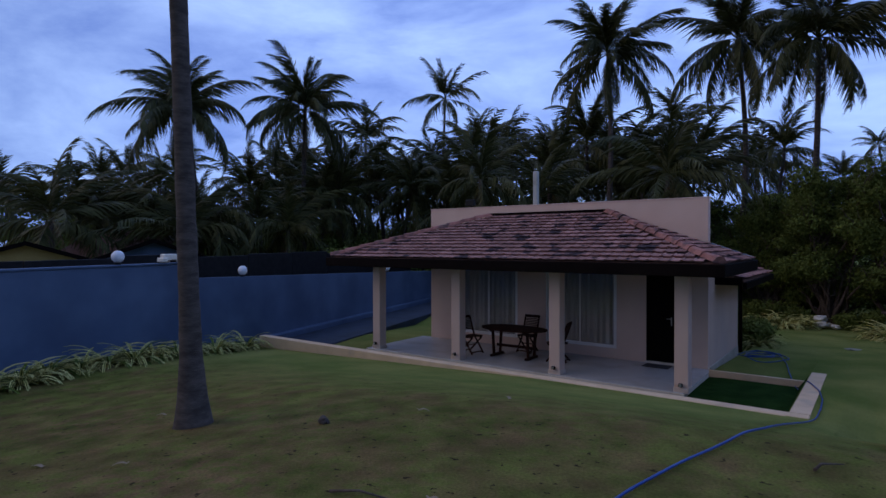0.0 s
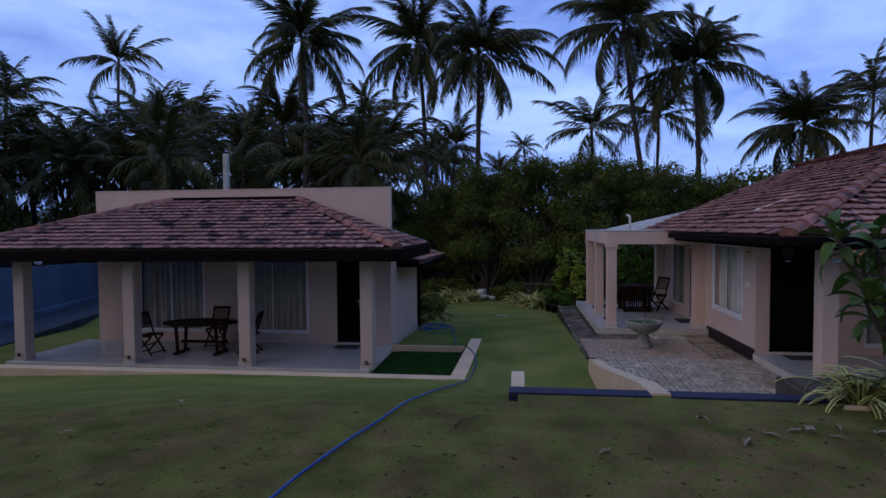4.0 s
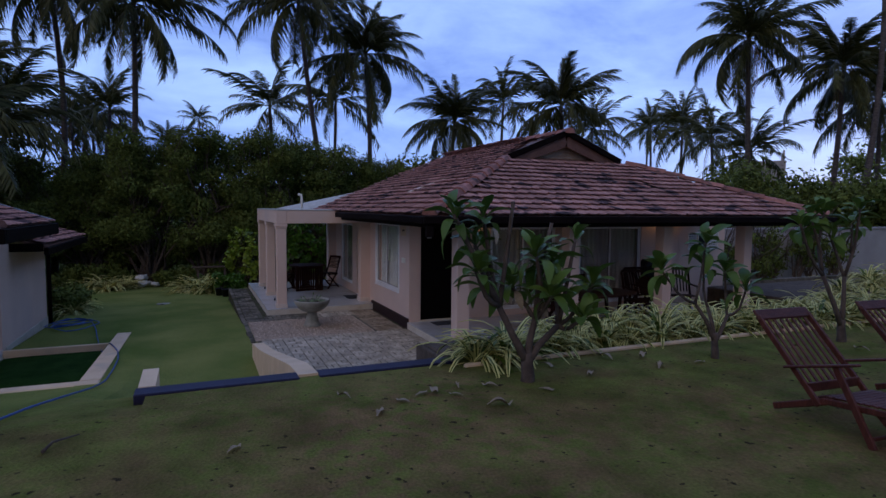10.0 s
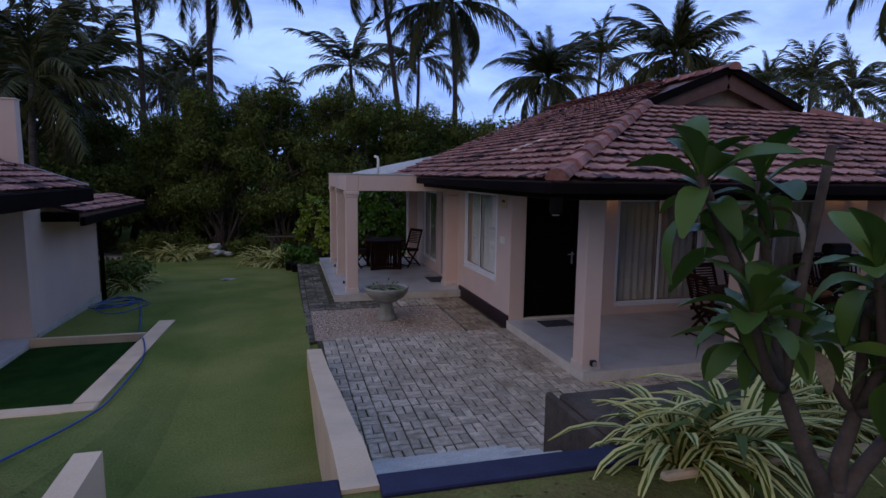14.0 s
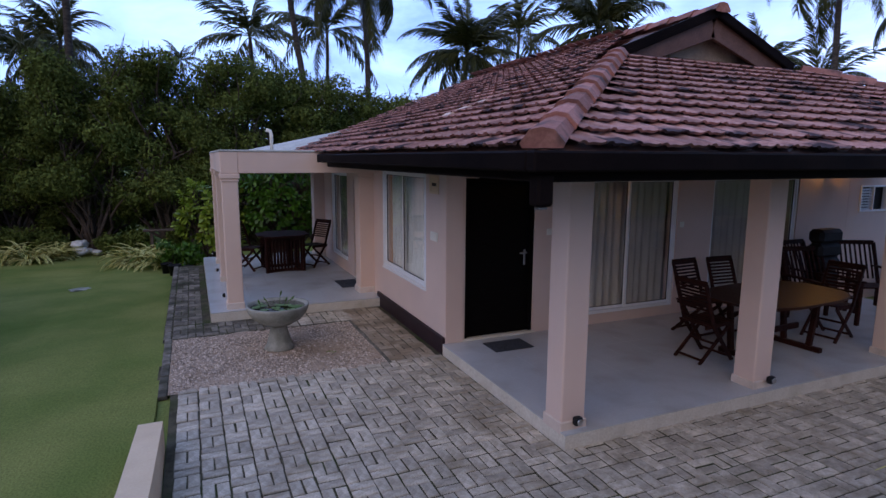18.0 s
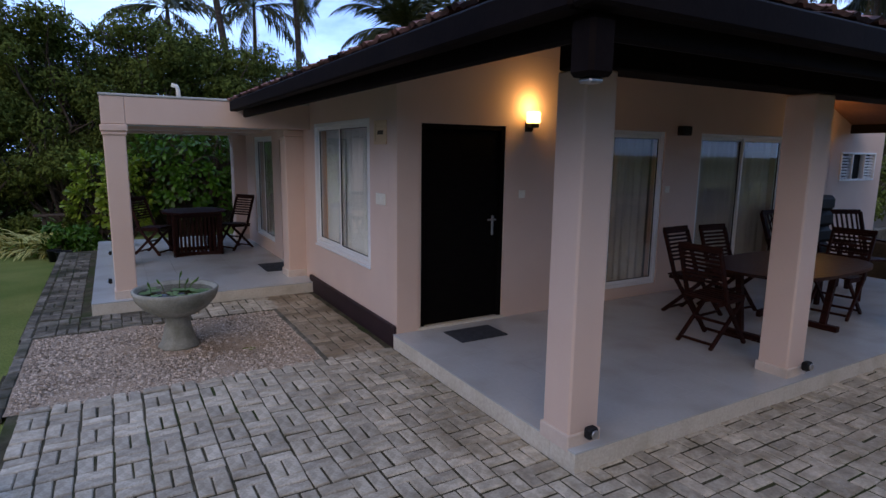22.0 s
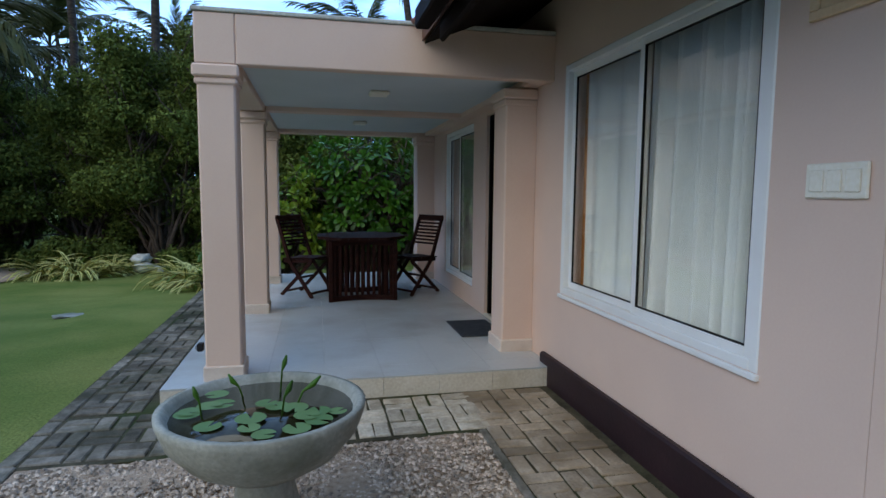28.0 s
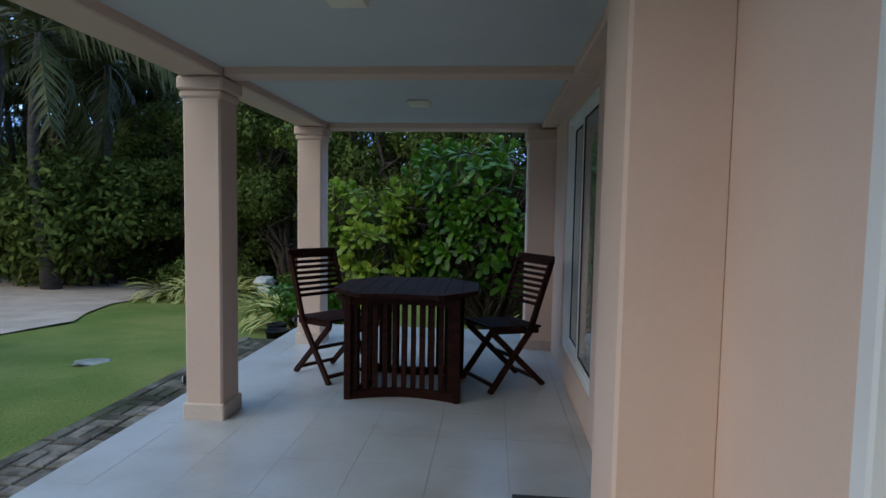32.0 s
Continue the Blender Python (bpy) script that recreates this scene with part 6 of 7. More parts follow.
plumeria(3.5, 5.12, 0.88, [[(-0.78, 0.0, 1.60, 1.0), (-0.46, 0.06, 1.58, 0.8), (-0.17, 0.02, 1.72, 0), (-0.62, -0.12, 1.12, 1.0), (-0.40, 0.15, 0.92, 1.0), (-0.52, 0.10, 1.32, 0.6)],
                           [(0.24, 0.0, 1.52, 0), (0.04, -0.05, 1.24, 1.2), (0.34, 0.12, 1.16, 1.1), (-0.10, 0.16, 0.92, 1.0), (0.14, -0.18, 0.86, 1.0)],
                           [(0.70, -0.05, 0.92, 1.3), (0.60, 0.12, 1.36, 0.5), (0.52, -0.16, 0.62, 0.8), (0.42, 0.2, 0.95, 1.0)]], 1, "plumeria tree with long dark leaves and bare twigs", 18, 0.042)
plumeria(5.9, 5.1, 0.88, [[(-0.72, 0.1, 1.02, 1.2), (-0.2, 0, 1.32, 1.2)], [(0.22, 0.1, 0.98, 0.9), (0.32, -0.1, 0.78, 0.8)], [(-0.05, 0.15, 1.05, 0.7)]], 2, "young plumeria tree on the lawn", 15, 0.026)
plumeria(8.1, 5.12, 0.88, [[(-0.88, 0, 1.50, 1.0), (-0.55, 0.1, 1.58, 0.9), (-0.30, 0.1, 1.66, 1.0)], [(0.06, -0.1, 1.70, 1.0), (-0.10, 0.15, 1.36, 0.8), (0.25, 0.1, 1.5, 0.7)]], 3, "plumeria tree with a slender grey trunk", 14, 0.034)
plumeria(10.4, 5.0, 0.88, [[(-0.8, 0, 1.1, 1.0), (-0.45, 0.1, 1.4, 1.0)], [(0.1, -0.1, 1.6, 1.0), (0.3, -0.2, 1.7, 0.9), (-0.2, 0.2, 1.2, 1.0)], [(0.5, 0.1, 1.45, 1.0), (0.7, 0, 1.1, 1.0)]], 4, "plumeria tree with dark spreading leaves", 14, 0.036)


def build_far_woods():
    """Dark belt of woods behind everything, with an uneven top."""
    rnd = random.Random(77)
    cl = []
    for k in range(420):
        a = radians(-78 + 150 * (k + rnd.random()) / 420)
        d = rnd.uniform(52, 74)
        hmax = (5.4 if a < -0.6 else 5.0 if 0.72 < a < 0.98 else 7.6) + 2.2 * noise.noise((a * 5, 0.3, 0)) + 1.6 * noise.noise((a * 17, 2.0, 0))
        z = rnd.uniform(0.0, 1.0) ** 0.8 * hmax
        cl.append((d * math.sin(a), d * math.cos(a), z, rnd.uniform(1.6, 2.8), rnd.uniform(1.4, 2.2), rnd.uniform(0.9, 1.5)))
    vs, fs = leaf_cloud(cl, 110000, 0.5, 78, 0.4, 0.3)
    tagged(mesh_part("far_woods", vs, fs, BUSH_A), "dark belt of far woods behind the palms", "woods", kind="stuff")


build_far_woods()

# ---- ground surfaces ----
def build_beds():
    b = thing("planting_bed", "dark soil planting bed with a cream kerb", "flower bed", kind="structure")
    part("soil", boxes([(3.22, 5.82, -0.3, 24, 7.1, 0.865)], 0.02), SOIL, b)
    part("kerb", boxes([(3.16, 5.755, 0.5, 24, 5.818, 0.935)], 0.015), TRIM, b)
    part("kerb", boxes([(3.16, 5.822, -0.3, 3.218, 7.2, 0.84)], 0.012), SOIL, b)
    part("retaining_wall", boxes([(3.22, 7.102, -0.3, 24, 7.2, 0.80)], 0.012), TRIM, b)
    part("soil", boxes([(13.2, 7.22, -0.3, 24, 11.8, 0.5)], 0.03), SOIL, b)
    g = thing("gravel_bed", "square bed of pale shell gravel", "gravel", kind="structure")
    rnd = random.Random(12)
    nx, ny = 40, 34
    x0, y0, x1, y1 = 1.69, 12.20, 4.175, 14.20
    verts = [(x0 + (x1 - x0) * i / nx, y0 + (y1 - y0) * j / ny, PAV - 0.012 + 0.022 * noise.noise((i * 0.17, j * 0.17, 2.0)) - 0.05 * math.exp(-((i / nx - 0.78) ** 2 + (j / ny - 0.42) ** 2) * 90)) for j in range(ny + 1) for i in range(nx + 1)]
    faces = [(j * (nx + 1) + i, j * (nx + 1) + i + 1, (j + 1) * (nx + 1) + i + 1, (j + 1) * (nx + 1) + i) for j in range(ny) for i in range(nx)]
    mesh_part("gravel", verts, faces, GRAVEL_M, g, smooth=True)
    part("kerb", boxes([(4.128, 12.2, -0.3, 4.172, 14.2, PAV + 0.008)], 0.006), PAVER_DARK, g, "thin dark edging of the gravel")
    part("border", boxes([(1.56, 12.2, -0.3, 1.688, 14.2, PAV - 0.02)], 0.01), SAND_BED, g)
    shape = ([(-0.5, -0.3, 0), (0.45, -0.38, 0), (0.55, 0.3, 0), (-0.4, 0.4, 0), (-0.22, -0.12, 0.5), (0.25, -0.15, 0.42), (0.2, 0.18, 0.5), (-0.2, 0.2, 0.4)], [(0, 1, 5, 4), (1, 2, 6, 5), (2, 3, 7, 6), (3, 0, 4, 7), (4, 5, 6, 7)])
    poses = []
    for _ in range(11000):
        x, y = rnd.uniform(1.71, 4.16), rnd.uniform(12.22, 14.18)
        if (x - 3.55) ** 2 + (y - 13.05) ** 2 < 0.13 * rnd.random() * 2:
            continue
        s = rnd.uniform(0.012, 0.031)
        poses.append(Matrix.Translation((x, y, PAV - 0.008)) @ Matrix.Rotation(rnd.uniform(0, 6.28), 4, "Z") @ Matrix.Diagonal((s * rnd.uniform(0.8, 1.5), s, s * rnd.uniform(0.5, 0.9), 1)))
    late.append(lambda: joined("pebbles", shape, poses, SHELL, g))
    # sand clearing at the far end of the lawn
    pts = [(-2.9, 21.4), (-2.75, 23.0), (-3.3, 24.0), (-3.9, 25.6), (-4.1, 27.6), (-4.6, 29.4), (-5.6, 31.2), (-7.5, 32.2), (-10, 33.2), (-13, 34), (-13, 28), (-9, 23), (-5, 21.2)]
    bm = bmesh.new()
    f = bm.faces.new([bm.verts.new((x, y, 0)) for x, y in pts])
    bmesh.ops.triangulate(bm, faces=[f])
    bmesh.ops.subdivide_edges(bm, edges=bm.edges[:], cuts=3, use_grid_fill=True)
    for v in bm.verts:
        v.co.z = lawn_z(v.co.x, v.co.y) + 0.03 + 0.02 * noise.noise(v.co * 0.8)
    tagged(part("sand_patch", bm, SANDPATCH), "pale bare sand at the edge of the lawn", "sand", kind="structure")


build_beds()

PW = 0.102   # paver: half of a square pair


def paver_poses(x0, y0, x1, y1, seed, skip=None):
    """Basket-weave pairs over a rectangle."""
    rnd = random.Random(seed)
    out = []
    s = 2 * PW
    for i in range(int((x1 - x0) / s + 0.5)):
        for j in range(int((y1 - y0) / s + 0.5)):
            cx, cy = x0 + (i + 0.5) * s, y0 + (j + 0.5) * s
            if skip and skip(cx, cy):
                continue
            for k in (-1, 1):
                off = k * PW / 2
                m = pose(cx + (off if (i + j) % 2 else 0) + rnd.uniform(-0.004, 0.004), cy + (0 if (i + j) % 2 else off) + rnd.uniform(-0.004, 0.004), PAV + rnd.uniform(-0.006, 0.003), rnd.uniform(-1.5, 1.5), rnd.uniform(-1.5, 1.5), (90 if (i + j) % 2 else 0) + rnd.uniform(-2.2, 2.2)) @ Matrix.Diagonal((rnd.uniform(0.97, 1.01), rnd.uniform(0.95, 1.01), 1, 1))
                out.append(m)
    return out


def paver_shape():
    a, b, c = PW - 0.0060, PW / 2 - 0.0060, 0.007
    v = [(-a, -b, -0.04), (a, -b, -0.04), (a, b, -0.04), (-a, b, -0.04), (-a, -b, -c), (a, -b, -c), (a, b, -c), (-a, b, -c), (-a + c, -b + c, 0), (a - c, -b + c, 0), (a - c, b - c, 0), (-a + c, b - c, 0)]
    f = []
    for k in range(4):
        n = (k + 1) % 4
        f += [(k, n, 4 + n, 4 + k), (4 + k, 4 + n, 8 + n, 8 + k)]
    return v, f + [(8, 9, 10, 11)]


def build_paving():
    p = thing("brick_paving", "weathered grey concrete brick paving laid in basket weave", "paving", kind="structure")
    part("bedding", boxes([(1.72, 7.2, -0.4, 13.2, 9.6, PAV - 0.012), (1.72, 9.602, -0.4, 4.85, 12.198, PAV - 0.012), (4.176, 12.2, -0.4, 4.85, 14.9, PAV - 0.012), (1.57, 14.202, -0.4, 4.17, 14.9, PAV - 0.012), (1.57, 14.902, -0.8, 2.2, 20.0, PAV - 0.012)]), SAND_BED, p)
    poses = paver_poses(1.785, 7.98, 4.845, 12.19, 1) + paver_poses(4.848, 7.22, 13.0, 9.6, 2) + paver_poses(3.25, 7.22, 4.84, 7.97, 6)
    rnd = random.Random(31)
    # single course of bricks along the lawn, outside the gravel
    course = []
    for k in range(38):
        y = 12.28 + 0.206 * k
        course.append(pose(1.64 if y < 14.2 else 1.62, y, PAV - 0.004 + rnd.uniform(-0.006, 0.004), rnd.uniform(-2, 2), rnd.uniform(-2, 2), 90 + rnd.uniform(-3, 3)))
    dark = course + paver_poses(1.68, 14.24, 3.2, 14.88, 4) + paver_poses(1.68, 14.92, 2.18, 19.9, 5)
    poses += paver_poses(3.21, 14.24, 4.18, 14.88, 7)
    sandy = paver_poses(4.178, 12.22, 4.84, 14.86, 3)
    me = mesh_of("paver", paver_shape(), PAVER)
    def lay():
        near = sorted(poses, key=lambda m: (m.translation.x - 3.2) ** 2 + (m.translation.y - 10.6) ** 2)
        for m in near[:300]:
            shared("paver", me, m, p)
        joined("pavers", paver_shape(), near[300:], PAVER, p)
        joined("mossy_pavers", paver_shape(), dark, PAVER_DARK, p)
        joined("sandy_pavers", paver_shape(), sandy, PAVER_SANDY, p)
    late.append(lay)


build_paving()


# ---- furniture ----
def slat_row(parent, name, a, b, along, n, w, h, mat):
    """n parallel bars, from a + k * along to b + k * along."""
    for k in range(n):
        bm = bmesh.new()
        off = Vector(along) * k
        bar(bm, Vector(a) + off, Vector(b) + off, w, h, 0.003)
        part(name, bm, mat, parent)


def folding_chair(m, group, label="dark red teak folding chair with slatted back"):
    """Seat front at -y; crossing legs, slatted seat and back."""
    c = thing("folding_chair", label, "chair", m, group=group)
    hw = 0.21
    for s in (-1, 1):
        x = s * hw
        bm = bmesh.new()
        bar(bm, (x, -0.24, 0.0), (x, 0.10, 0.43), 0.028, 0.045)
        bar(bm, (x, 0.10, 0.432), (x, 0.28, 0.94), 0.028, 0.045)
        part("back_leg", bm, TEAK, c)
        bm = bmesh.new()
        bar(bm, (x * 0.84, 0.26, 0.0), (x * 0.84, -0.20, 0.43), 0.026, 0.042)
        part("front_leg", bm, TEAK, c)
        bm = bmesh.new()
        bar(bm, (x * 0.84, -0.22, 0.445), (x * 0.84, 0.20, 0.425), 0.024, 0.04)
        part("seat_rail", bm, TEAK, c)
    slat_row(c, "seat_slat", (-hw * 0.95, -0.21, 0.475), (hw * 0.95, -0.21, 0.475), (0, 0.066, -0.003), 7, 0.05, 0.016, TEAK)
    for k in range(8):
        f = (k + 0.6) / 8
        y, z = 0.16 + 0.12 * f, 0.60 + 0.34 * f
        bm = bmesh.new()
        bar(bm, (-hw, y, z), (hw, y, z), 0.014, 0.026, 0.003)
        part("back_slat", bm, TEAK, c)
    bm = bmesh.new()
    bar(bm, (-hw - 0.02, 0.288, 0.955), (hw + 0.02, 0.288, 0.955), 0.026, 0.06, 0.008)
    part("top_rail", bm, TEAK, c)
    for y, z in ((-0.20, 0.05), (0.22, 0.045), (0.03, 0.22)):
        bm = bmesh.new()
        bar(bm, (-hw * 0.9, y, z), (hw * 0.9, y, z), 0.026, 0.026)
        part("stretcher", bm, TEAK, c)
    return c


def table_top(parent, rx, ry, z, n, mat, p=2.0, thick=0.03):
    """A rounded top built of n planks along y."""
    for k in range(n):
        xa, xb = -rx + 2 * rx * k / n + 0.002, -rx + 2 * rx * (k + 1) / n - 0.002
        bm = bmesh.new()
        outline = []
        for x in [xa + (xb - xa) * i / 4 for i in range(5)]:
            outline.append((x, ry * (max(0.0, 1 - abs(x / rx) ** p)) ** (1 / p) + 0.004))
        pts = [(x, y) for x, y in outline] + [(x, -y) for x, y in outline[::-1]]
        hi = [bm.verts.new((x, y, z)) for x, y in pts]
        lo = [bm.verts.new((x, y, z - thick)) for x, y in pts]
        bm.faces.new(hi[::-1]), bm.faces.new(lo)
        for i in range(len(pts)):
            j = (i + 1) % len(pts)
            bm.faces.new((hi[i], hi[j], lo[j], lo[i]))
        bmesh.ops.recalc_face_normals(bm, faces=bm.faces)
        part("plank", bm, mat, parent)


def porch_table(m):
    """Octagonal top with hollowed edges on a square drum of four inward-curving slatted sides."""
    t = thing("patio_table", "dark red teak table with a hollow-sided slatted drum", "table", m)
    top = new("tabletop")
    top.parent = t
    n = 9
    edge = lambda x: 0.52 - 0.035 * math.cos(math.pi * x / 0.54) if abs(x) < 0.27 else 0.52 - (abs(x) - 0.27) * 1.2
    for k in range(n):
        xa, xb = -0.515 + 1.03 * k / n + 0.002, -0.515 + 1.03 * (k + 1) / n - 0.002
        xs = [xa + (xb - xa) * i / 4 for i in range(5)]
        pts = [(x, edge(x)) for x in xs] + [(x, -edge(x)) for x in xs[::-1]]
        bm = bmesh.new()
        hi, lo = [[bm.verts.new((x, y, z)) for x, y in pts] for z in (0.755, 0.725)]
        bm.faces.new(hi[::-1]), bm.faces.new(lo)
        for i in range(len(pts)):
            j = (i + 1) % len(pts)
            bm.faces.new((hi[i], hi[j], lo[j], lo[i]))
        bmesh.ops.recalc_face_normals(bm, faces=bm.faces)
        part("plank", bm, TEAK, top)
    curve = lambda u: -0.375 + 0.10 * math.cos(math.pi * u / 0.76)
    for side in range(4):
        turn = Matrix.Rotation(side * math.pi / 2, 3, "Z")
        at = lambda u, z: turn @ Vector((u, curve(u), z))
        for z0, name in ((0.03, "base_rail"), (0.685, "apron")):
            bm = bmesh.new()
            rings = []
            for i in range(9):
                u = -0.37 + 0.74 * i / 8
                rings.append([bm.verts.new(turn @ Vector((u, curve(u) + dy, z0 + dz))) for dy, dz in ((-0.018, -0.03), (0.018, -0.03), (0.018, 0.03), (-0.018, 0.03))])
            for a, b in zip(rings, rings[1:]):
                for k in range(4):
                    bm.faces.new((a[k], a[(k + 1) % 4], b[(k + 1) % 4], b[k]))
            bm.faces.new(rings[0][::-1]), bm.faces.new(rings[-1])
            bmesh.ops.recalc_face_normals(bm, faces=bm.faces)
            part(name, bm, TEAK, t)
        for k in range(11):
            u = -0.33 + 0.066 * k
            bm = bmesh.new()
            bar(bm, at(u, 0.062), at(u, 0.653), 0.020, 0.036, 0.003, up=tuple(turn @ Vector((1, 0, 0))))
            part("slat", bm, TEAK, t)
        bm = bmesh.new()
        bar(bm, at(-0.375, 0), at(-0.375, 0.722), 0.05, 0.05, 0.006, up=(1, 0, 0))
        part("corner_post", bm, TEAK, t)


def trestle_table(m, lx, ly, top_z, mat, label, p=3.0):
    t = thing("dining_table", label, "table", m)
    top = new("tabletop")
    top.parent = t
    table_top(top, lx, ly, top_z, 11, mat, p)
    for s in (-1, 1):
        bm = bmesh.new()
        bar(bm, (s * lx * 0.55, -ly * 0.55, 0.03), (s * lx * 0.55, ly * 0.55, 0.03), 0.07, 0.06)
        part("foot", bm, TEAK, t)
        for q in (-1, 1):
            bm = bmesh.new()
            bar(bm, (s * lx * 0.55, q * 0.16, 0.06), (s * lx * 0.55, q * 0.22, top_z - 0.08), 0.06, 0.06)
            part("leg", bm, TEAK, t)
        bm = bmesh.new()
        bar(bm, (s * lx * 0.55, -ly * 0.7, top_z - 0.055), (s * lx * 0.55, ly * 0.7, top_z - 0.055), 0.05, 0.05)
        part("bearer", bm, TEAK, t)
    bm = bmesh.new()
    bar(bm, (-lx * 0.55, 0, 0.28), (lx * 0.55, 0, 0.28), 0.04, 0.07)
    part("stretcher", bm, TEAK, t)
    return t


def slat_armchair(m, label):
    c = thing("garden_armchair", label, "armchair", m, group="slatted armchairs on the veranda")
    hw = 0.33
    for s in (-1, 1):
        x = s * hw
        for y, z in ((-0.30, 0.62), (0.24, 0.42)):
            bm = bmesh.new()
            bar(bm, (x, y, 0), (x, y, z), 0.05, 0.05)
            part("leg", bm, TEAK, c)
        bm = bmesh.new()
        bar(bm, (x, 0.22, 0.30), (x, 0.48, 1.0), 0.04, 0.05)
        part("back_post", bm, TEAK, c)
        bm = bmesh.new()
        bar(bm, (x, -0.36, 0.635), (x, 0.38, 0.635), 0.07, 0.028, 0.008)
        part("armrest", bm, TEAK, c)
    slat_row(c, "seat_slat", (-hw, -0.28, 0.40), (hw, -0.28, 0.40), (0, 0.085, -0.006), 7, 0.06, 0.02, TEAK)
    slat_row(c, "back_slat", (-hw + 0.06, 0.27, 0.44), (-hw + 0.06, 0.47, 0.97), (0.076, 0, 0), 8, 0.03, 0.014, TEAK)
    bm = bmesh.new()
    bar(bm, (-hw, 0.48, 1.0), (hw, 0.48, 1.0), 0.035, 0.07, 0.008)
    part("top_rail", bm, TEAK, c)
    return c


def steamer_lounger(m, label):
    """Teak deck lounger along +x: raked slatted back, seat, leg rest, crossing legs, flat arms."""
    c = thing("deck_lounger", label, "lounger", m, group="deck loungers on the lawn")
    hw = 0.345
    for s in (-1, 1):
        y = s * hw
        bm = bmesh.new()
        bar(bm, (-0.56, y, 0.94), (0.16, y, 0.22), 0.035, 0.055)
        part("back_post", bm, LIGHTER_TEAK, c)
        bm = bmesh.new()
        bar(bm, (-0.35, y * 0.92, 0.05), (0.20, y * 0.92, 0.27), 0.03, 0.07, 0.01)
        bar(bm, (0.19, y * 0.92, 0.27), (0.86, y * 0.92, 0.34), 0.03, 0.06, 0.008)
        part("seat_rail", bm, LIGHTER_TEAK, c)
        bm = bmesh.new()
        bar(bm, (0.30, y * 1.05, 0.64), (0.68, y * 1.05, 0.0), 0.032, 0.06)
        part("front_leg", bm, LIGHTER_TEAK, c)
        bm = bmesh.new()
        bar(bm, (0.62, y * 0.8, 0.32), (0.98, y * 0.8, 0.0), 0.03, 0.05)
        part("stay_leg", bm, LIGHTER_TEAK, c)
        bm = bmesh.new()
        bar(bm, (-0.20, y * 1.08, 0.50), (0.52, y * 1.08, 0.70), 0.07, 0.026, 0.01)
        part("armrest", bm, LIGHTER_TEAK, c)
        bm = bmesh.new()
        bar(bm, (0.86, y * 0.85, 0.345), (1.58, y * 0.85, 0.27), 0.03, 0.04)
        part("leg_rest_rail", bm, LIGHTER_TEAK, c)
        bm = bmesh.new()
        bar(bm, (1.48, y * 0.8, 0.27), (1.56, y * 0.8, 0.0), 0.03, 0.04)
        part("rest_leg", bm, LIGHTER_TEAK, c)
    bm = bmesh.new()
    bar(bm, (-0.565, -hw - 0.03, 0.95), (-0.565, hw + 0.03, 0.95), 0.03, 0.13, 0.012, up=(-0.7, 0, 0.7))
    part("headrest", bm, LIGHTER_TEAK, c)
    for k in range(7):
        y = -0.255 + 0.085 * k
        bm = bmesh.new()
        bar(bm, (-0.515, y, 0.90), (0.01, y, 0.375), 0.034, 0.014, 0.003)
        part("back_slat", bm, LIGHTER_TEAK, c)
    bm = bmesh.new()
    bar(bm, (0.03, -hw, 0.355), (0.03, hw, 0.355), 0.03, 0.09, 0.006)
    part("back_rail", bm, LIGHTER_TEAK, c)
    slat_row(c, "seat_slat", (0.22, -hw * 0.9, 0.315), (0.22, hw * 0.9, 0.315), (0.068, 0, 0.0075), 10, 0.05, 0.016, LIGHTER_TEAK)
    for k in range(8):
        y = -0.25 + 0.0715 * k
        bm = bmesh.new()
        bar(bm, (0.90, y, 0.375), (1.58, y, 0.305), 0.036, 0.014, 0.003)
        part("leg_rest_slat", bm, LIGHTER_TEAK, c)
    for y0, x in ((0.62, 0.66), (0.95, 0.95)):
        bm = bmesh.new()
        bar(bm, (x, -hw, 0.09), (x, hw, 0.09), 0.03, 0.03)
        part("stretcher", bm, LIGHTER_TEAK, c)
    return c


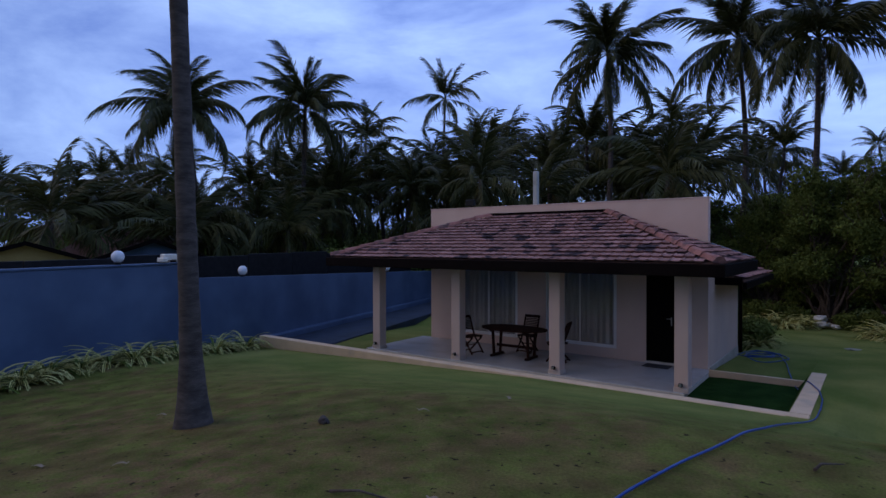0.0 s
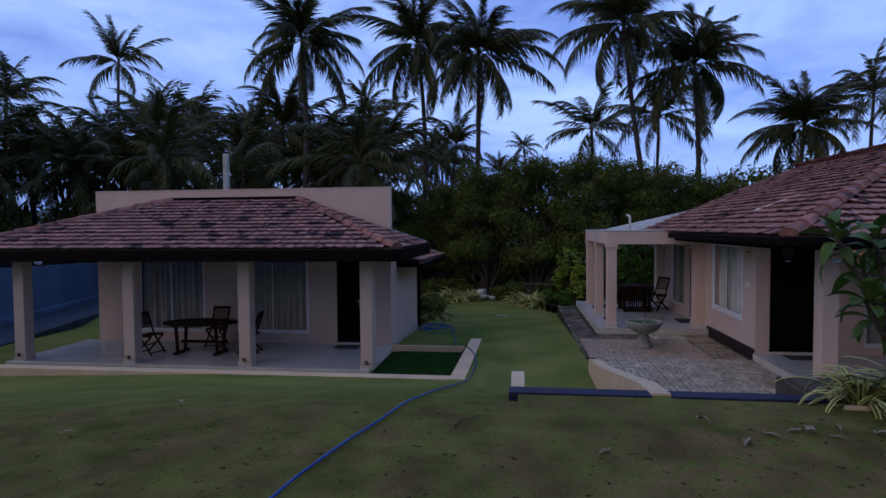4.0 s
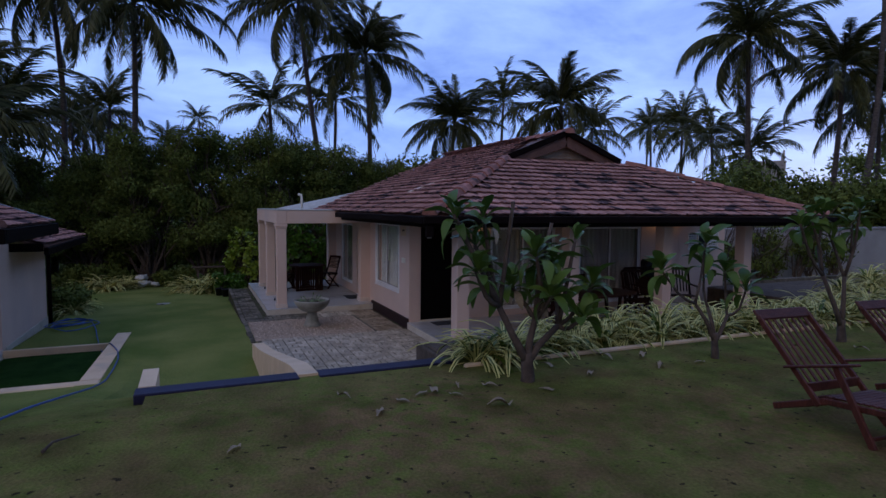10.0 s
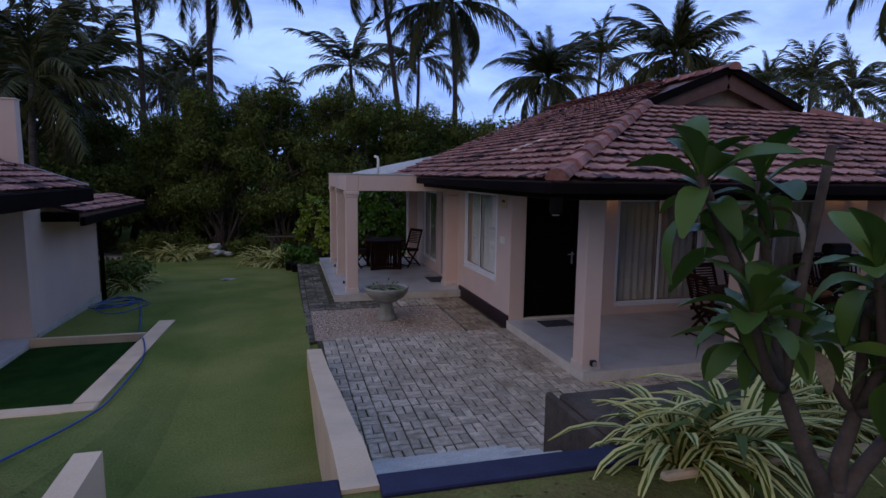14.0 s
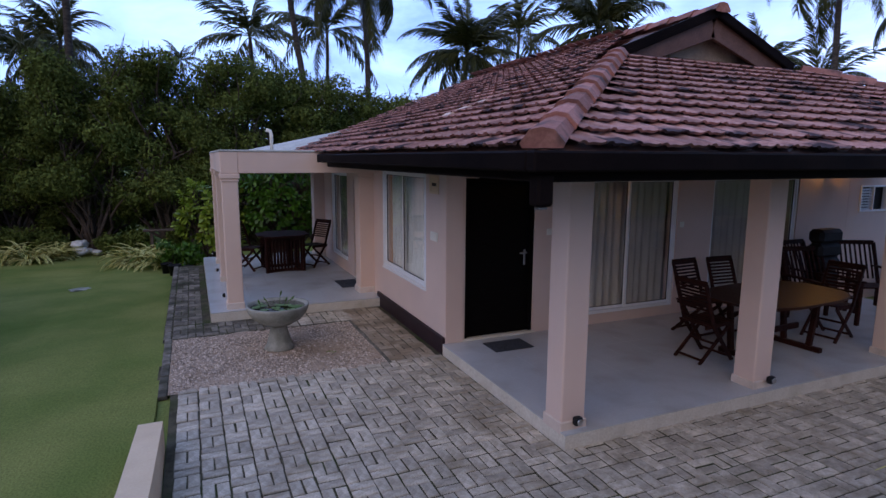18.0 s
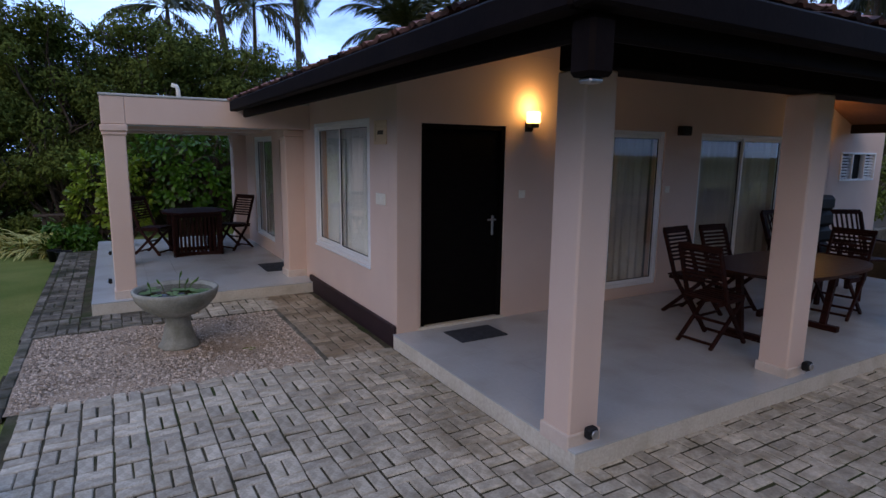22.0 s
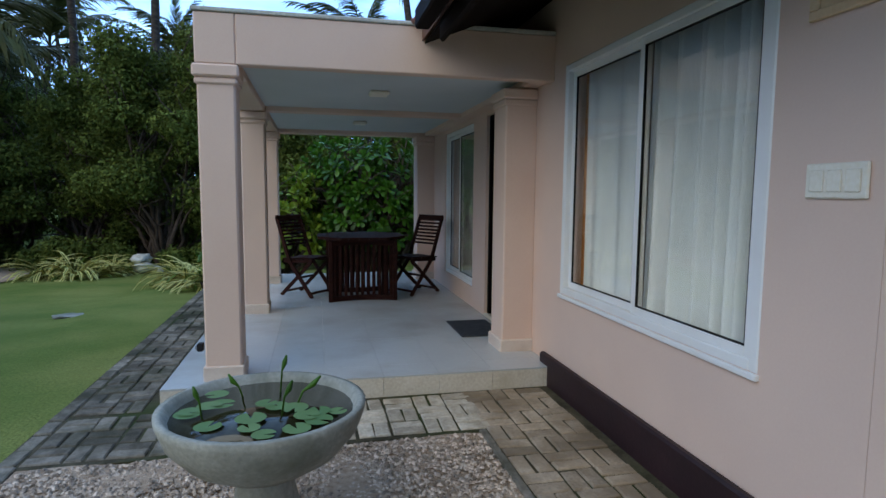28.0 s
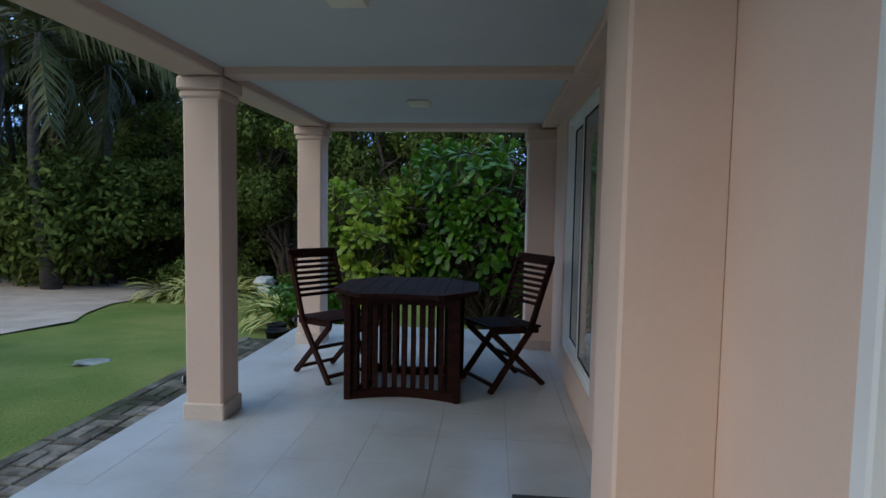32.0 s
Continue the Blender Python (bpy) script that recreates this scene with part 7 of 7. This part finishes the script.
def build_furniture():
    porch_table(pose(3.72, 18.09, FLOOR, 0, 0, 1))
    folding_chair(pose(3.08, 18.30, FLOOR, 0, 0, 52), "porch chairs")
    folding_chair(pose(4.42, 18.25, FLOOR, 0, 0, -58), "porch chairs")
    # main veranda
    trestle_table(pose(8.44, 10.42, FLOOR, 0, 0, 3), 0.92, 0.56, 0.74, TABLETOP, "brown teak dining table with rounded ends")
    for x, y, a in ((7.52, 10.60, 92), (8.22, 11.34, 4), (8.80, 11.30, -3), (9.72, 10.55, -84)):
        folding_chair(pose(x, y, FLOOR, 0, 0, a), "veranda dining chairs")
    slat_armchair(pose(10.98, 11.62, FLOOR, 0, 0, 0), "dark teak armchair with upright back slats")
    slat_armchair(pose(10.38, 11.10, FLOOR, 0, 0, -14), "dark teak armchair with upright back slats")
    slat_armchair(pose(11.72, 11.28, FLOOR, 0, 0, -28), "dark teak armchair with upright back slats")
    c = thing("folded_cushions", "stack of dark cushions on the veranda", "cushions", pose(10.98, 11.52, FLOOR + 0.41))
    bm = bmesh.new()
    for k in range(4):
        box(bm, -0.26, -0.12, 0.22 * k, 0.26, 0.12, 0.22 * k + 0.215, 0.05)
    part("cushion", bm, BLACK, c)
    # small house veranda
    trestle_table(pose(-7.4, 13.2, -0.42, 0, 0, 0), 0.92, 0.55, 0.76, TEAK, "dark teak oval table", 2.0)
    for x, y, a in ((-8.62, 13.05, 78), (-7.45, 14.05, 0), (-6.25, 13.4, -80)):
        folding_chair(pose(x, y, -0.42, 0, 0, a), "small house chairs")
    steamer_lounger(pose(5.21, 3.40, ground_z(5.2, 3.2), 0, 0, -94) @ Matrix.Scale(0.8, 4), "reddish teak deck lounger with slatted back")
    steamer_lounger(pose(6.56, 3.40, ground_z(6.5, 3.2), 0, 0, -95) @ Matrix.Scale(0.8, 4), "reddish teak deck lounger with slatted back")


build_furniture()


# ---- bird bath ----
def build_bath():
    b = thing("water_lily_bowl", "pale concrete pedestal bowl with water lilies", "bird bath", pose(2.985, 13.3, PAV - 0.005) @ Matrix.Diagonal((1, 1, 1.05, 1)))
    part("pedestal", lathe([(0.19, 0), (0.195, 0.02), (0.158, 0.08), (0.126, 0.19), (0.108, 0.27), (0.112, 0.302)], 10), BATH, b)
    part("bowl", lathe([(0.105, 0.30), (0.19, 0.322), (0.295, 0.385), (0.365, 0.465), (0.392, 0.535), (0.395, 0.562), (0.370, 0.565), (0.354, 0.54), (0.29, 0.46), (0.001, 0.42)], 40), BATH, b)
    part("water", lathe([(0.001, 0.512), (0.336, 0.512), (0.345, 0.531), (0.001, 0.532)], 32), WATER, b)
    rnd = random.Random(2)
    for k in range(17):
        a, r = rnd.uniform(0, 6.28), 0.30 * math.sqrt(rnd.random())
        s = rnd.uniform(0.035, 0.06)
        if r + s > 0.33:
            r = 0.33 - s
        bm = bmesh.new()
        cut = rnd.uniform(0, 6.28)
        c = bm.verts.new((0, 0, 0))
        rim = [bm.verts.new((s * math.cos(cut + 0.25 + 5.8 * i / 14), s * math.sin(cut + 0.25 + 5.8 * i / 14), 0.002)) for i in range(15)]
        for i in range(14):
            bm.faces.new((c, rim[i], rim[i + 1]))
        p = part("lily_pad", bm, LILYPAD, b)
        p.matrix_basis = pose(r * math.cos(a), r * math.sin(a), 0.537 + 0.0006 * k)
    for x, y, h, lean in ((0.07, -0.08, 0.10, 0.03), (-0.22, -0.05, 0.09, -0.02), (0.12, 0.02, 0.08, 0.07), (0.05, 0.2, 0.12, 0.02), (-0.1, 0.18, 0.06, -0.04)):
        part("lily_bud", tube([(x, y, 0.525), (x + lean * 0.4, y, 0.525 + h * 0.8), (x + lean, y, 0.535 + h), (x + lean * 1.4, y, 0.565 + h)], [0.004, 0.004, 0.012, 0.004], 6), BUSH_B, b)


build_bath()


# ---- fittings ----
def wall_lamp(x, y, z):
    l = thing("wall_lamp", "lit square wall lamp with frosted glass shade", "lamp", pose(x, y, z), group="wall lamps on the veranda")
    part("back_plate", boxes([(-0.05, -0.02, -0.1, 0.05, -0.001, 0.02)], 0.006), BLACK, l)
    part("arm", boxes([(-0.015, -0.075, -0.085, 0.015, -0.02, -0.055)], 0.004), BLACK, l)
    part("holder", boxes([(-0.05, -0.125, -0.06, 0.05, -0.045, -0.015)], 0.006), BLACK, l)
    part("shade", boxes([(-0.065, -0.14, -0.012, 0.065, -0.03, 0.11)], 0.014), LAMP_GLOW, l, "glowing frosted glass shade")
    d = bpy.data.lights.new("lamp_bulb", "POINT")
    d.energy, d.color, d.shadow_soft_size = 2.4, (1.0, 0.56, 0.20), 0.05
    o = new("lamp_bulb", d)
    o.parent = l
    o.location = (0, -0.13, 0.17)


def build_fittings():
    for x in (6.46, 12.02):
        wall_lamp(x, 12.239, 2.17)
    for x, y, z, a in ((4.98, 9.66, 0.13, 0), (7.38, 9.66, 0.13, 0), (9.78, 9.66, 0.13, 0), (12.18, 9.66, 0.13, 0), (-11.165, 12.02, -0.28, 0), (-8.43, 12.02, -0.28, 0), (-5.695, 12.02, -0.28, 0), (-2.96, 12.02, -0.28, 0)):
        s = thing("step_light", "small black spotlight low on a veranda post", "lamp", pose(x, y - 0.022, z, 0, 0, a), group="post spotlights")
        part("body", boxes([(-0.04, -0.06, -0.03, 0.04, 0, 0.045)], 0.012), BLACK, s)
        part("lens", lathe([(0.001, 0), (0.026, 0), (0.03, 0.008), (0.026, 0.012)], 14), STEEL, s).matrix_basis = pose(0, -0.06, 0.008, 90, 0, 0)
    for y in (15.14, 17.33, 19.37):
        s = thing("step_light", "small black spotlight low on a porch post", "lamp", pose(2.43, y, 0.24, 0, 0, -90), group="post spotlights")
        part("body", boxes([(-0.028, -0.042, -0.025, 0.028, 0, 0.032)], 0.008), BLACK, s)
        part("lens", lathe([(0.001, 0), (0.018, 0), (0.021, 0.006), (0.018, 0.010)], 14), STEEL, s).matrix_basis = pose(0, -0.042, 0.004, 90, 0, 0)
    for x, z, w in ((6.40, 1.40, 0.085), (8.75, 1.40, 0.085)):
        s = thing("light_switch", "cream wall switch plate", "switch", pose(x, 12.239, z))
        part("plate", boxes([(-w / 2, -0.012, -w / 2, w / 2, -0.001, w / 2)], 0.004), PVC, s)
    s = thing("light_switch", "cream triple switch plate on the side wall", "switch", pose(4.899, 12.62, 1.36, 0, 0, -90))
    part("plate", boxes([(-0.12, -0.014, -0.06, 0.12, -0.001, 0.06)], 0.005), PVC, s)
    for k in (-0.07, 0, 0.07):
        part("rocker", boxes([(k - 0.028, -0.02, -0.038, k + 0.028, -0.0145, 0.038)], 0.004), PVC, s)
    v = thing("wall_vent", "cream framed vent high on the side wall", "vent", pose(4.899, 12.62, 2.03, 0, 0, -90))
    part("frame", boxes([(-0.15, -0.018, -0.12, 0.15, -0.001, -0.085), (-0.15, -0.018, 0.085, 0.15, -0.001, 0.12), (-0.15, -0.018, -0.085, -0.11, -0.001, 0.085), (0.11, -0.018, -0.085, 0.15, -0.001, 0.085)], 0.004), TRIM, v)
    part("backing", boxes([(-0.11, -0.008, -0.085, 0.11, -0.001, 0.085)]), TRIM, v)
    part("slot", boxes([(-0.07, -0.0105, -0.02, 0.07, -0.0085, 0.02)]), SOIL, v)
    for k in (-0.055, 0.045):
        part("slat", boxes([(-0.11, -0.02, k, 0.11, -0.009, k + 0.012)], 0.002), TRIM, v)
    v = thing("wall_speaker", "small black wall speaker above the glass doors", "speaker", pose(8.95, 12.239, 2.15))
    part("body", boxes([(-0.09, -0.10, -0.06, 0.09, -0.001, 0.06)], 0.012), BLACK, v)
    for name, x0, y0, z, w, d in (("doormat", 5.32, 11.68, FLOOR, 0.54, 0.36), ("doormat", 4.44, 15.85, FLOOR, 0.40, 0.62), ("doormat", -4.35, 14.0, -0.42, 0.6, 0.38)):
        m = thing(name, "charcoal ribbed doormat in front of a door", "doormat", pose(x0, y0, z))
        part("mat", boxes([(0, 0, 0.001, w, d, 0.014)], 0.004), MAT, m)
    # louvred window in the wing wall beyond the veranda
    w = thing("wing_wall_east", "pink wing wall with a small louvred window", "wall", kind="structure")
    part("wall", boxes(wall_rows("x", 12.603, 14.3, 12.24, 12.44, -0.4, 2.5, [(12.92, 14.04, 1.45, 1.92)]) + [(12.603, 12.24, 2.502, 13.2, 12.44, 2.86)]), WALL, w)
    win = new("window")
    win.parent = w
    tagged(win, "white framed louvred window")
    part("window_frame", boxes([(12.92, 12.22, 1.45, 14.04, 12.30, 1.48), (12.92, 12.22, 1.89, 14.04, 12.30, 1.92), (12.92, 12.22, 1.48, 12.95, 12.30, 1.89), (14.01, 12.22, 1.48, 14.04, 12.30, 1.89), (13.27, 12.22, 1.48, 13.30, 12.30, 1.89), (13.66, 12.22, 1.48, 13.69, 12.30, 1.89)], 0.004), ALU, win)
    for k in range(8):
        for a, b in ((12.95, 13.27), (13.69, 14.01)):
            bm = bmesh.new()
            bar(bm, (a, 12.26, 1.505 + 0.049 * k), (b, 12.26, 1.505 + 0.049 * k), 0.05, 0.006, 0.001, up=(0, -0.6, 0.8))
            part("louvre", bm, ALU, win)
    part("backing", boxes([(12.95, 12.31, 1.48, 14.01, 12.32, 1.89)]), BLACK, win)
    p = thing("downpipe", "dark brown downpipe at the house corner", "pipe", pose(-2.93, 18.46, -0.6))
    part("pipe", tube([(0, 0, 0), (0, 0, 2.2)], 0.05, 10), EAVE, p)


build_fittings()


# ---- hose ----
def build_hose():
    pts = [(-1.36, 2.3), (-1.32, 3.2), (-1.25, 3.8), (-1.1, 4.5), (-0.9, 5.2), (-0.74, 6.0), (-0.66, 7.2), (-0.62, 8.4), (-0.58, 9.6), (-0.56, 10.5), (-0.58, 11.3), (-0.66, 12.0), (-0.80, 12.6), (-1.0, 13.3), (-1.3, 14.5), (-1.5, 15.6)]
    rnd = random.Random(5)
    a = 0.0
    for k in range(64):
        a += 0.42
        w = 1 + 0.28 * math.sin(k * 0.31) + rnd.uniform(-0.05, 0.05)
        pts.append((-2.15 + 0.15 * math.sin(k * 0.17) + 0.42 * w * math.cos(a), 16.5 + 0.35 * math.sin(k * 0.11) + 0.55 * w * math.sin(a)))
    fine = []
    for a, b in zip(pts, pts[1:]):
        n = max(1, int(math.hypot(b[0] - a[0], b[1] - a[1]) / 0.2))
        fine += [(a[0] + (b[0] - a[0]) * k / n, a[1] + (b[1] - a[1]) * k / n) for k in range(n)]
    pts = fine + [pts[-1]]
    cu = bpy.data.curves.new("hose", "CURVE")
    cu.dimensions, cu.bevel_depth, cu.bevel_resolution = "3D", 0.0105, 2
    sp = cu.splines.new("NURBS")
    sp.points.add(len(pts) - 1)
    for i, (x, y) in enumerate(pts):
        z = lawn_z(x, y) + (0.032 if 5 < y < 11.5 else 0.024) + (0.012 * (i % 4) if y > 13.4 else 0)
        if -0.95 < x < -0.645 and 9.7 < y < 14.3:
            z = 0.03 - 0.2 * (y - 9.96) / 4.34 + 0.02
        sp.points[i].co = (x, y, z, 1)
    sp.order_u, sp.use_endpoint_u = 4, True
    cu.materials.append(HOSE)
    tagged(new("garden_hose", cu), "bright blue garden hose trailing over the lawn", "hose")


build_hose()


# ---- loose things ----
def rock_mesh(s, seed, flat=1.0, wob=0.25):
    bm = bmesh.new()
    bmesh.ops.create_icosphere(bm, subdivisions=3, radius=1.0)
    for v in bm.verts:
        n = v.co.normalized()
        v.co = n * (1 + wob * noise.noise(n * 1.7 + Vector((seed, 0, 0))) + 0.08 * noise.noise(n * 5 + Vector((0, seed, 0))))
        v.co = Vector((v.co.x * s, v.co.y * s * 0.8, v.co.z * s * flat))
    for f in bm.faces:
        f.smooth = True
    return bm


def build_loose():
    for x, y, z, s, fl, seed in ((-1.45, 28.2, -0.80, 0.32, 0.42, 1), (-1.52, 28.25, -0.57, 0.26, 0.55, 2), (-1.0, 28.0, -0.84, 0.2, 0.4, 3)):
        ob = part("sack", rock_mesh(s, seed, fl, 0.5), DIRTYWHITE)
        ob.matrix_basis = pose(x, y, z, 0, 0, 30 * seed)
        tagged(ob, "slumped dirty white sack by the hedge", "sack", "sacks by the hedge")
    ob = part("flat_stone", rock_mesh(0.2, 7, 0.13, 0.5), BATH)
    ob.matrix_basis = pose(-0.28, 20.1, ground_z(-0.28, 20.1) + 0.015)
    tagged(ob, "flat pale stone lying in the lawn", "stone")
    b = thing("stone_bench", "small weathered plank bench under the hedge", "bench", pose(1.25, 27.6, ground_z(1.25, 27.6)))
    part("seat", boxes([(-0.8, -0.18, 0.72, 0.8, 0.18, 0.78)], 0.015), TWIG, b)
    for s in (-1, 1):
        part("leg", boxes([(s * 0.55 - 0.05, -0.1, 0, s * 0.55 + 0.05, 0.1, 0.72)], 0.01), TWIG, b)
    for x, y, s in ((1.55, 21.1, 0.15), (1.35, 21.6, 0.13), (1.85, 21.0, 0.14)):
        p = thing("nursery_pot", "black plastic nursery pot beside the porch", "flower pot", pose(x, y, ground_z(x, y)), group="nursery pots")
        part("pot", lathe([(s * 0.75, 0), (s, 0.24), (s * 1.06, 0.24), (s * 1.06, 0.26), (s * 0.92, 0.26), (s * 0.9, 0.2), (0.001, 0.2)], 18), BLACK, p)
    # fallen leaves on the lawn by the plumeria trees
    rnd = random.Random(21)
    for k in range(20):
        x, y = (rnd.gauss(3.3, 0.8), rnd.gauss(5.1, 0.35)) if k < 14 else (rnd.uniform(4.5, 8), rnd.uniform(4.6, 5.6))
        if y > 5.68:
            y = 5.5
        s = rnd.uniform(0.4, 0.75)
        vs, fs = big_leaf_shape(0.30, 0.09)
        cu = rnd.uniform(0.5, 2.0)
        ob = mesh_part("fallen_leaf", [(a * s, b * s, abs(c) * s * cu + 0.012) for a, b, c in vs], fs, DRYLEAF, smooth=True)
        ob.matrix_basis = pose(x, y, ground_z(x, y) + 0.004, rnd.uniform(-8, 8), rnd.uniform(-8, 4), rnd.uniform(0, 360))
        tagged(ob, "dry curled leaf lying on the lawn", "leaf", "fallen leaves")
    for k in range(7):
        x, y = rnd.uniform(-7, 2), rnd.uniform(1.5, 6)
        vs, fs = big_leaf_shape(0.13, 0.04)
        ob = mesh_part("fallen_leaf", [(a, b, abs(c) + 0.01) for a, b, c in vs], fs, DRYLEAF, smooth=True)
        ob.matrix_basis = pose(x, y, ground_z(x, y) + 0.004, 0, 0, rnd.uniform(0, 360))
        tagged(ob, "dry curled leaf lying on the lawn", "leaf", "fallen leaves")
    for x, y, a, l in ((-2.9, 2.7, 20, 0.5), (-0.3, 4.9, 60, 0.3), (0.75, 7.3, 5, 0.4)):
        ob = part("twig", tube([(0, 0, 0.02), (l * 0.4, 0.03, 0.035), (l, -0.02, 0.02)], [0.012, 0.009, 0.004], 6), TWIG)
        ob.matrix_basis = pose(x, y, ground_z(x, y), 0, 0, a)
        tagged(ob, "dry twig lying in the grass", "twig", "fallen twigs")
    ob = part("coconut_husk", rock_mesh(0.055, 9, 0.8, 0.5), BARK)
    ob.matrix_basis = pose(-4.35, 3.95, ground_z(-4.35, 3.95) + 0.03)
    tagged(ob, "small brown coconut husk on the lawn", "coconut")


build_loose()


# ---- beyond the garden ----
def far_house(x, y, a, w, d, h, rise, wall, label):
    t = thing("neighbour_house", label, "house", pose(x, y, ground_z(x, y) - 0.1, 0, 0, a), kind="structure")
    part("wall", boxes([(-w / 2, -d / 2, 0, w / 2, d / 2, h)]), wall, t)
    bm = bmesh.new()
    o = 0.6
    q = [bm.verts.new(p) for p in ((-w / 2 - o, -d / 2 - o, h - 0.15), (w / 2 + o, -d / 2 - o, h - 0.15), (w / 2 + o, d / 2 + o, h - 0.15), (-w / 2 - o, d / 2 + o, h - 0.15), (-w / 2 + d * 0.3, 0, h + rise), (w / 2 - d * 0.3, 0, h + rise))]
    for f in ((0, 1, 5, 4), (1, 2, 5), (2, 3, 4, 5), (3, 0, 4), (3, 2, 1, 0)):
        bm.faces.new([q[i] for i in f])
    part("roof", bm, CLAYROOF, t)
    for k in (-1, 1):
        part("window", boxes([(k * w / 4 - 0.5, -d / 2 - 0.03, 1.0, k * w / 4 + 0.5, -d / 2 - 0.002, 2.1)]), BLACK, t)


def gable_house(x, y, a, w, d, h, rise, wall, roof, label):
    """A low neighbour house, its gable towards the garden."""
    t = thing("neighbour_house", label, "house", pose(x, y, ground_z(x, y) - 0.1, 0, 0, a), kind="structure")
    part("wall", boxes([(-w / 2, -d / 2, 0, w / 2, d / 2, h)]), wall, t)
    bm = bmesh.new()
    rows = [[bm.verts.new(p) for p in ((-w / 2, yy, h + 0.002), (w / 2, yy, h + 0.002), (0, yy, h + rise))] for yy in (-d / 2, d / 2)]
    bm.faces.new(rows[0]), bm.faces.new(rows[1][::-1])
    for k in range(3):
        bm.faces.new((rows[0][k], rows[1][k], rows[1][(k + 1) % 3], rows[0][(k + 1) % 3]))
    bmesh.ops.recalc_face_normals(bm, faces=bm.faces)
    part("gable", bm, wall, t)
    for q in (-1, 1):
        o = w / 2 + 0.5
        part("roof_slope", quad_slab([(0, -d / 2 - 0.5, h + rise + 0.1), (q * o, -d / 2 - 0.5, h + 0.1 - rise / w), (q * o, d / 2 + 0.5, h + 0.1 - rise / w), (0, d / 2 + 0.5, h + rise + 0.1)], 0.09), roof, t)
        part("barge_board", quad_slab([(0, -d / 2 - 0.54, h + rise + 0.1), (q * o, -d / 2 - 0.54, h + 0.1 - rise / w), (q * o, -d / 2 - 0.502, h + 0.1 - rise / w), (0, -d / 2 - 0.502, h + rise + 0.1)], 0.2), EAVE, t)
        part("window", boxes([(q * w / 4 - 0.4, -d / 2 - 0.03, 1.0, q * w / 4 + 0.4, -d / 2 - 0.002, 1.9)]), BLACK, t)


gable_house(-33.4, 10.7, 72, 4.6, 7, 2.45, 0.75, YELLOW, FARROOF, "yellow neighbour house with a dark tiled gable roof")
gable_house(-30.6, 15.6, 63, 4.4, 6, 2.6, 0.8, BLUE_WALL, FARROOF, "blue neighbour house with a dark gable")
far_house(-35.0, 16.4, 66, 6.5, 6, 2.7, 1.5, CLAYROOF, "neighbour house with a pale red hipped roof")
far_house(-33, 29.5, 50, 6, 5, 2.9, 1.0, GREYWALL, "small neighbour house among palms")


def build_beyond():
    w = thing("wall_north", "pale grey rendered boundary wall with a coping", "wall", kind="structure")
    part("wall", boxes([(15.45, 15.0, -0.4, 46, 15.2, 1.84)], 0.01), GREYWALL, w)
    part("coping", boxes([(15.4, 14.96, 1.842, 46, 15.24, 1.92)], 0.01), GREYWALL, w)
    q = thing("planter_wall", "low dark mossy planter wall beyond the veranda", "wall", kind="structure")
    part("wall", boxes([(14.6, 12.75, -0.3, 21.5, 12.95, 0.42)], 0.015), PAVER_DARK, q)
    b = thing("unfinished_building", "unfinished grey concrete block building far off", "building", pose(82.9, 65.4, -1.2, 0, 0, 38) @ Matrix.Diagonal((0.62, 0.62, 1.1, 1)), kind="structure")
    for z in (0, 3.4, 6.8):
        part("floor_slab", boxes([(-8, -6, z + 3.1, 8, 6, z + 3.4)]), BLOCKWORK, b)
        for k in range(5):
            part("wall", boxes([(-8 + 3.4 * k, -5.9, z, -6.2 + 3.4 * k, -5.6, z + 3.1)]), BLOCKWORK, b)
        part("wall", boxes([(-8, 5.6, z, 8, 5.9, z + 3.1), (-8, -5.6, z, -7.7, 5.6, z + 3.1), (7.7, -5.6, z, 8, 5.6, z + 3.1)]), BLOCKWORK, b)
    for k in range(5):
        part("column", boxes([(-7.8 + 3.8 * k, -5.6, 10.2, -7.4 + 3.8 * k, -5.2, 11.6)]), BLOCKWORK, b)
    p = thing("concrete_pole", "bare grey concrete pole behind the small house", "pole", pose(-10.25, 20.0, -0.6))
    part("pole", boxes([(-0.09, -0.09, 0, 0.09, 0.09, 5.9)], 0.02), CONC, p)
    a, b = Vector((-11.9, 0.0, 0)), Vector((-18.6, 24.0, 0))
    f = thing("dark_fence", "dark board fence beyond the blue wall", "fence", Matrix.Translation(a) @ pose(0, 0, 0, 0, 0, math.degrees(math.atan2(b.y - a.y, b.x - a.x))), kind="structure")
    for k in range(20):
        part("fence_panel", boxes([(-14 + 2.4 * k, 1.3, -0.9, -11.62 + 2.4 * k, 1.36, 2.2 + 0.05 * math.sin(2.3 * k))], 0.01), BLACK, f)


build_beyond()

# ---- pieces of roofs and pavements ----
for build in late:
    build()
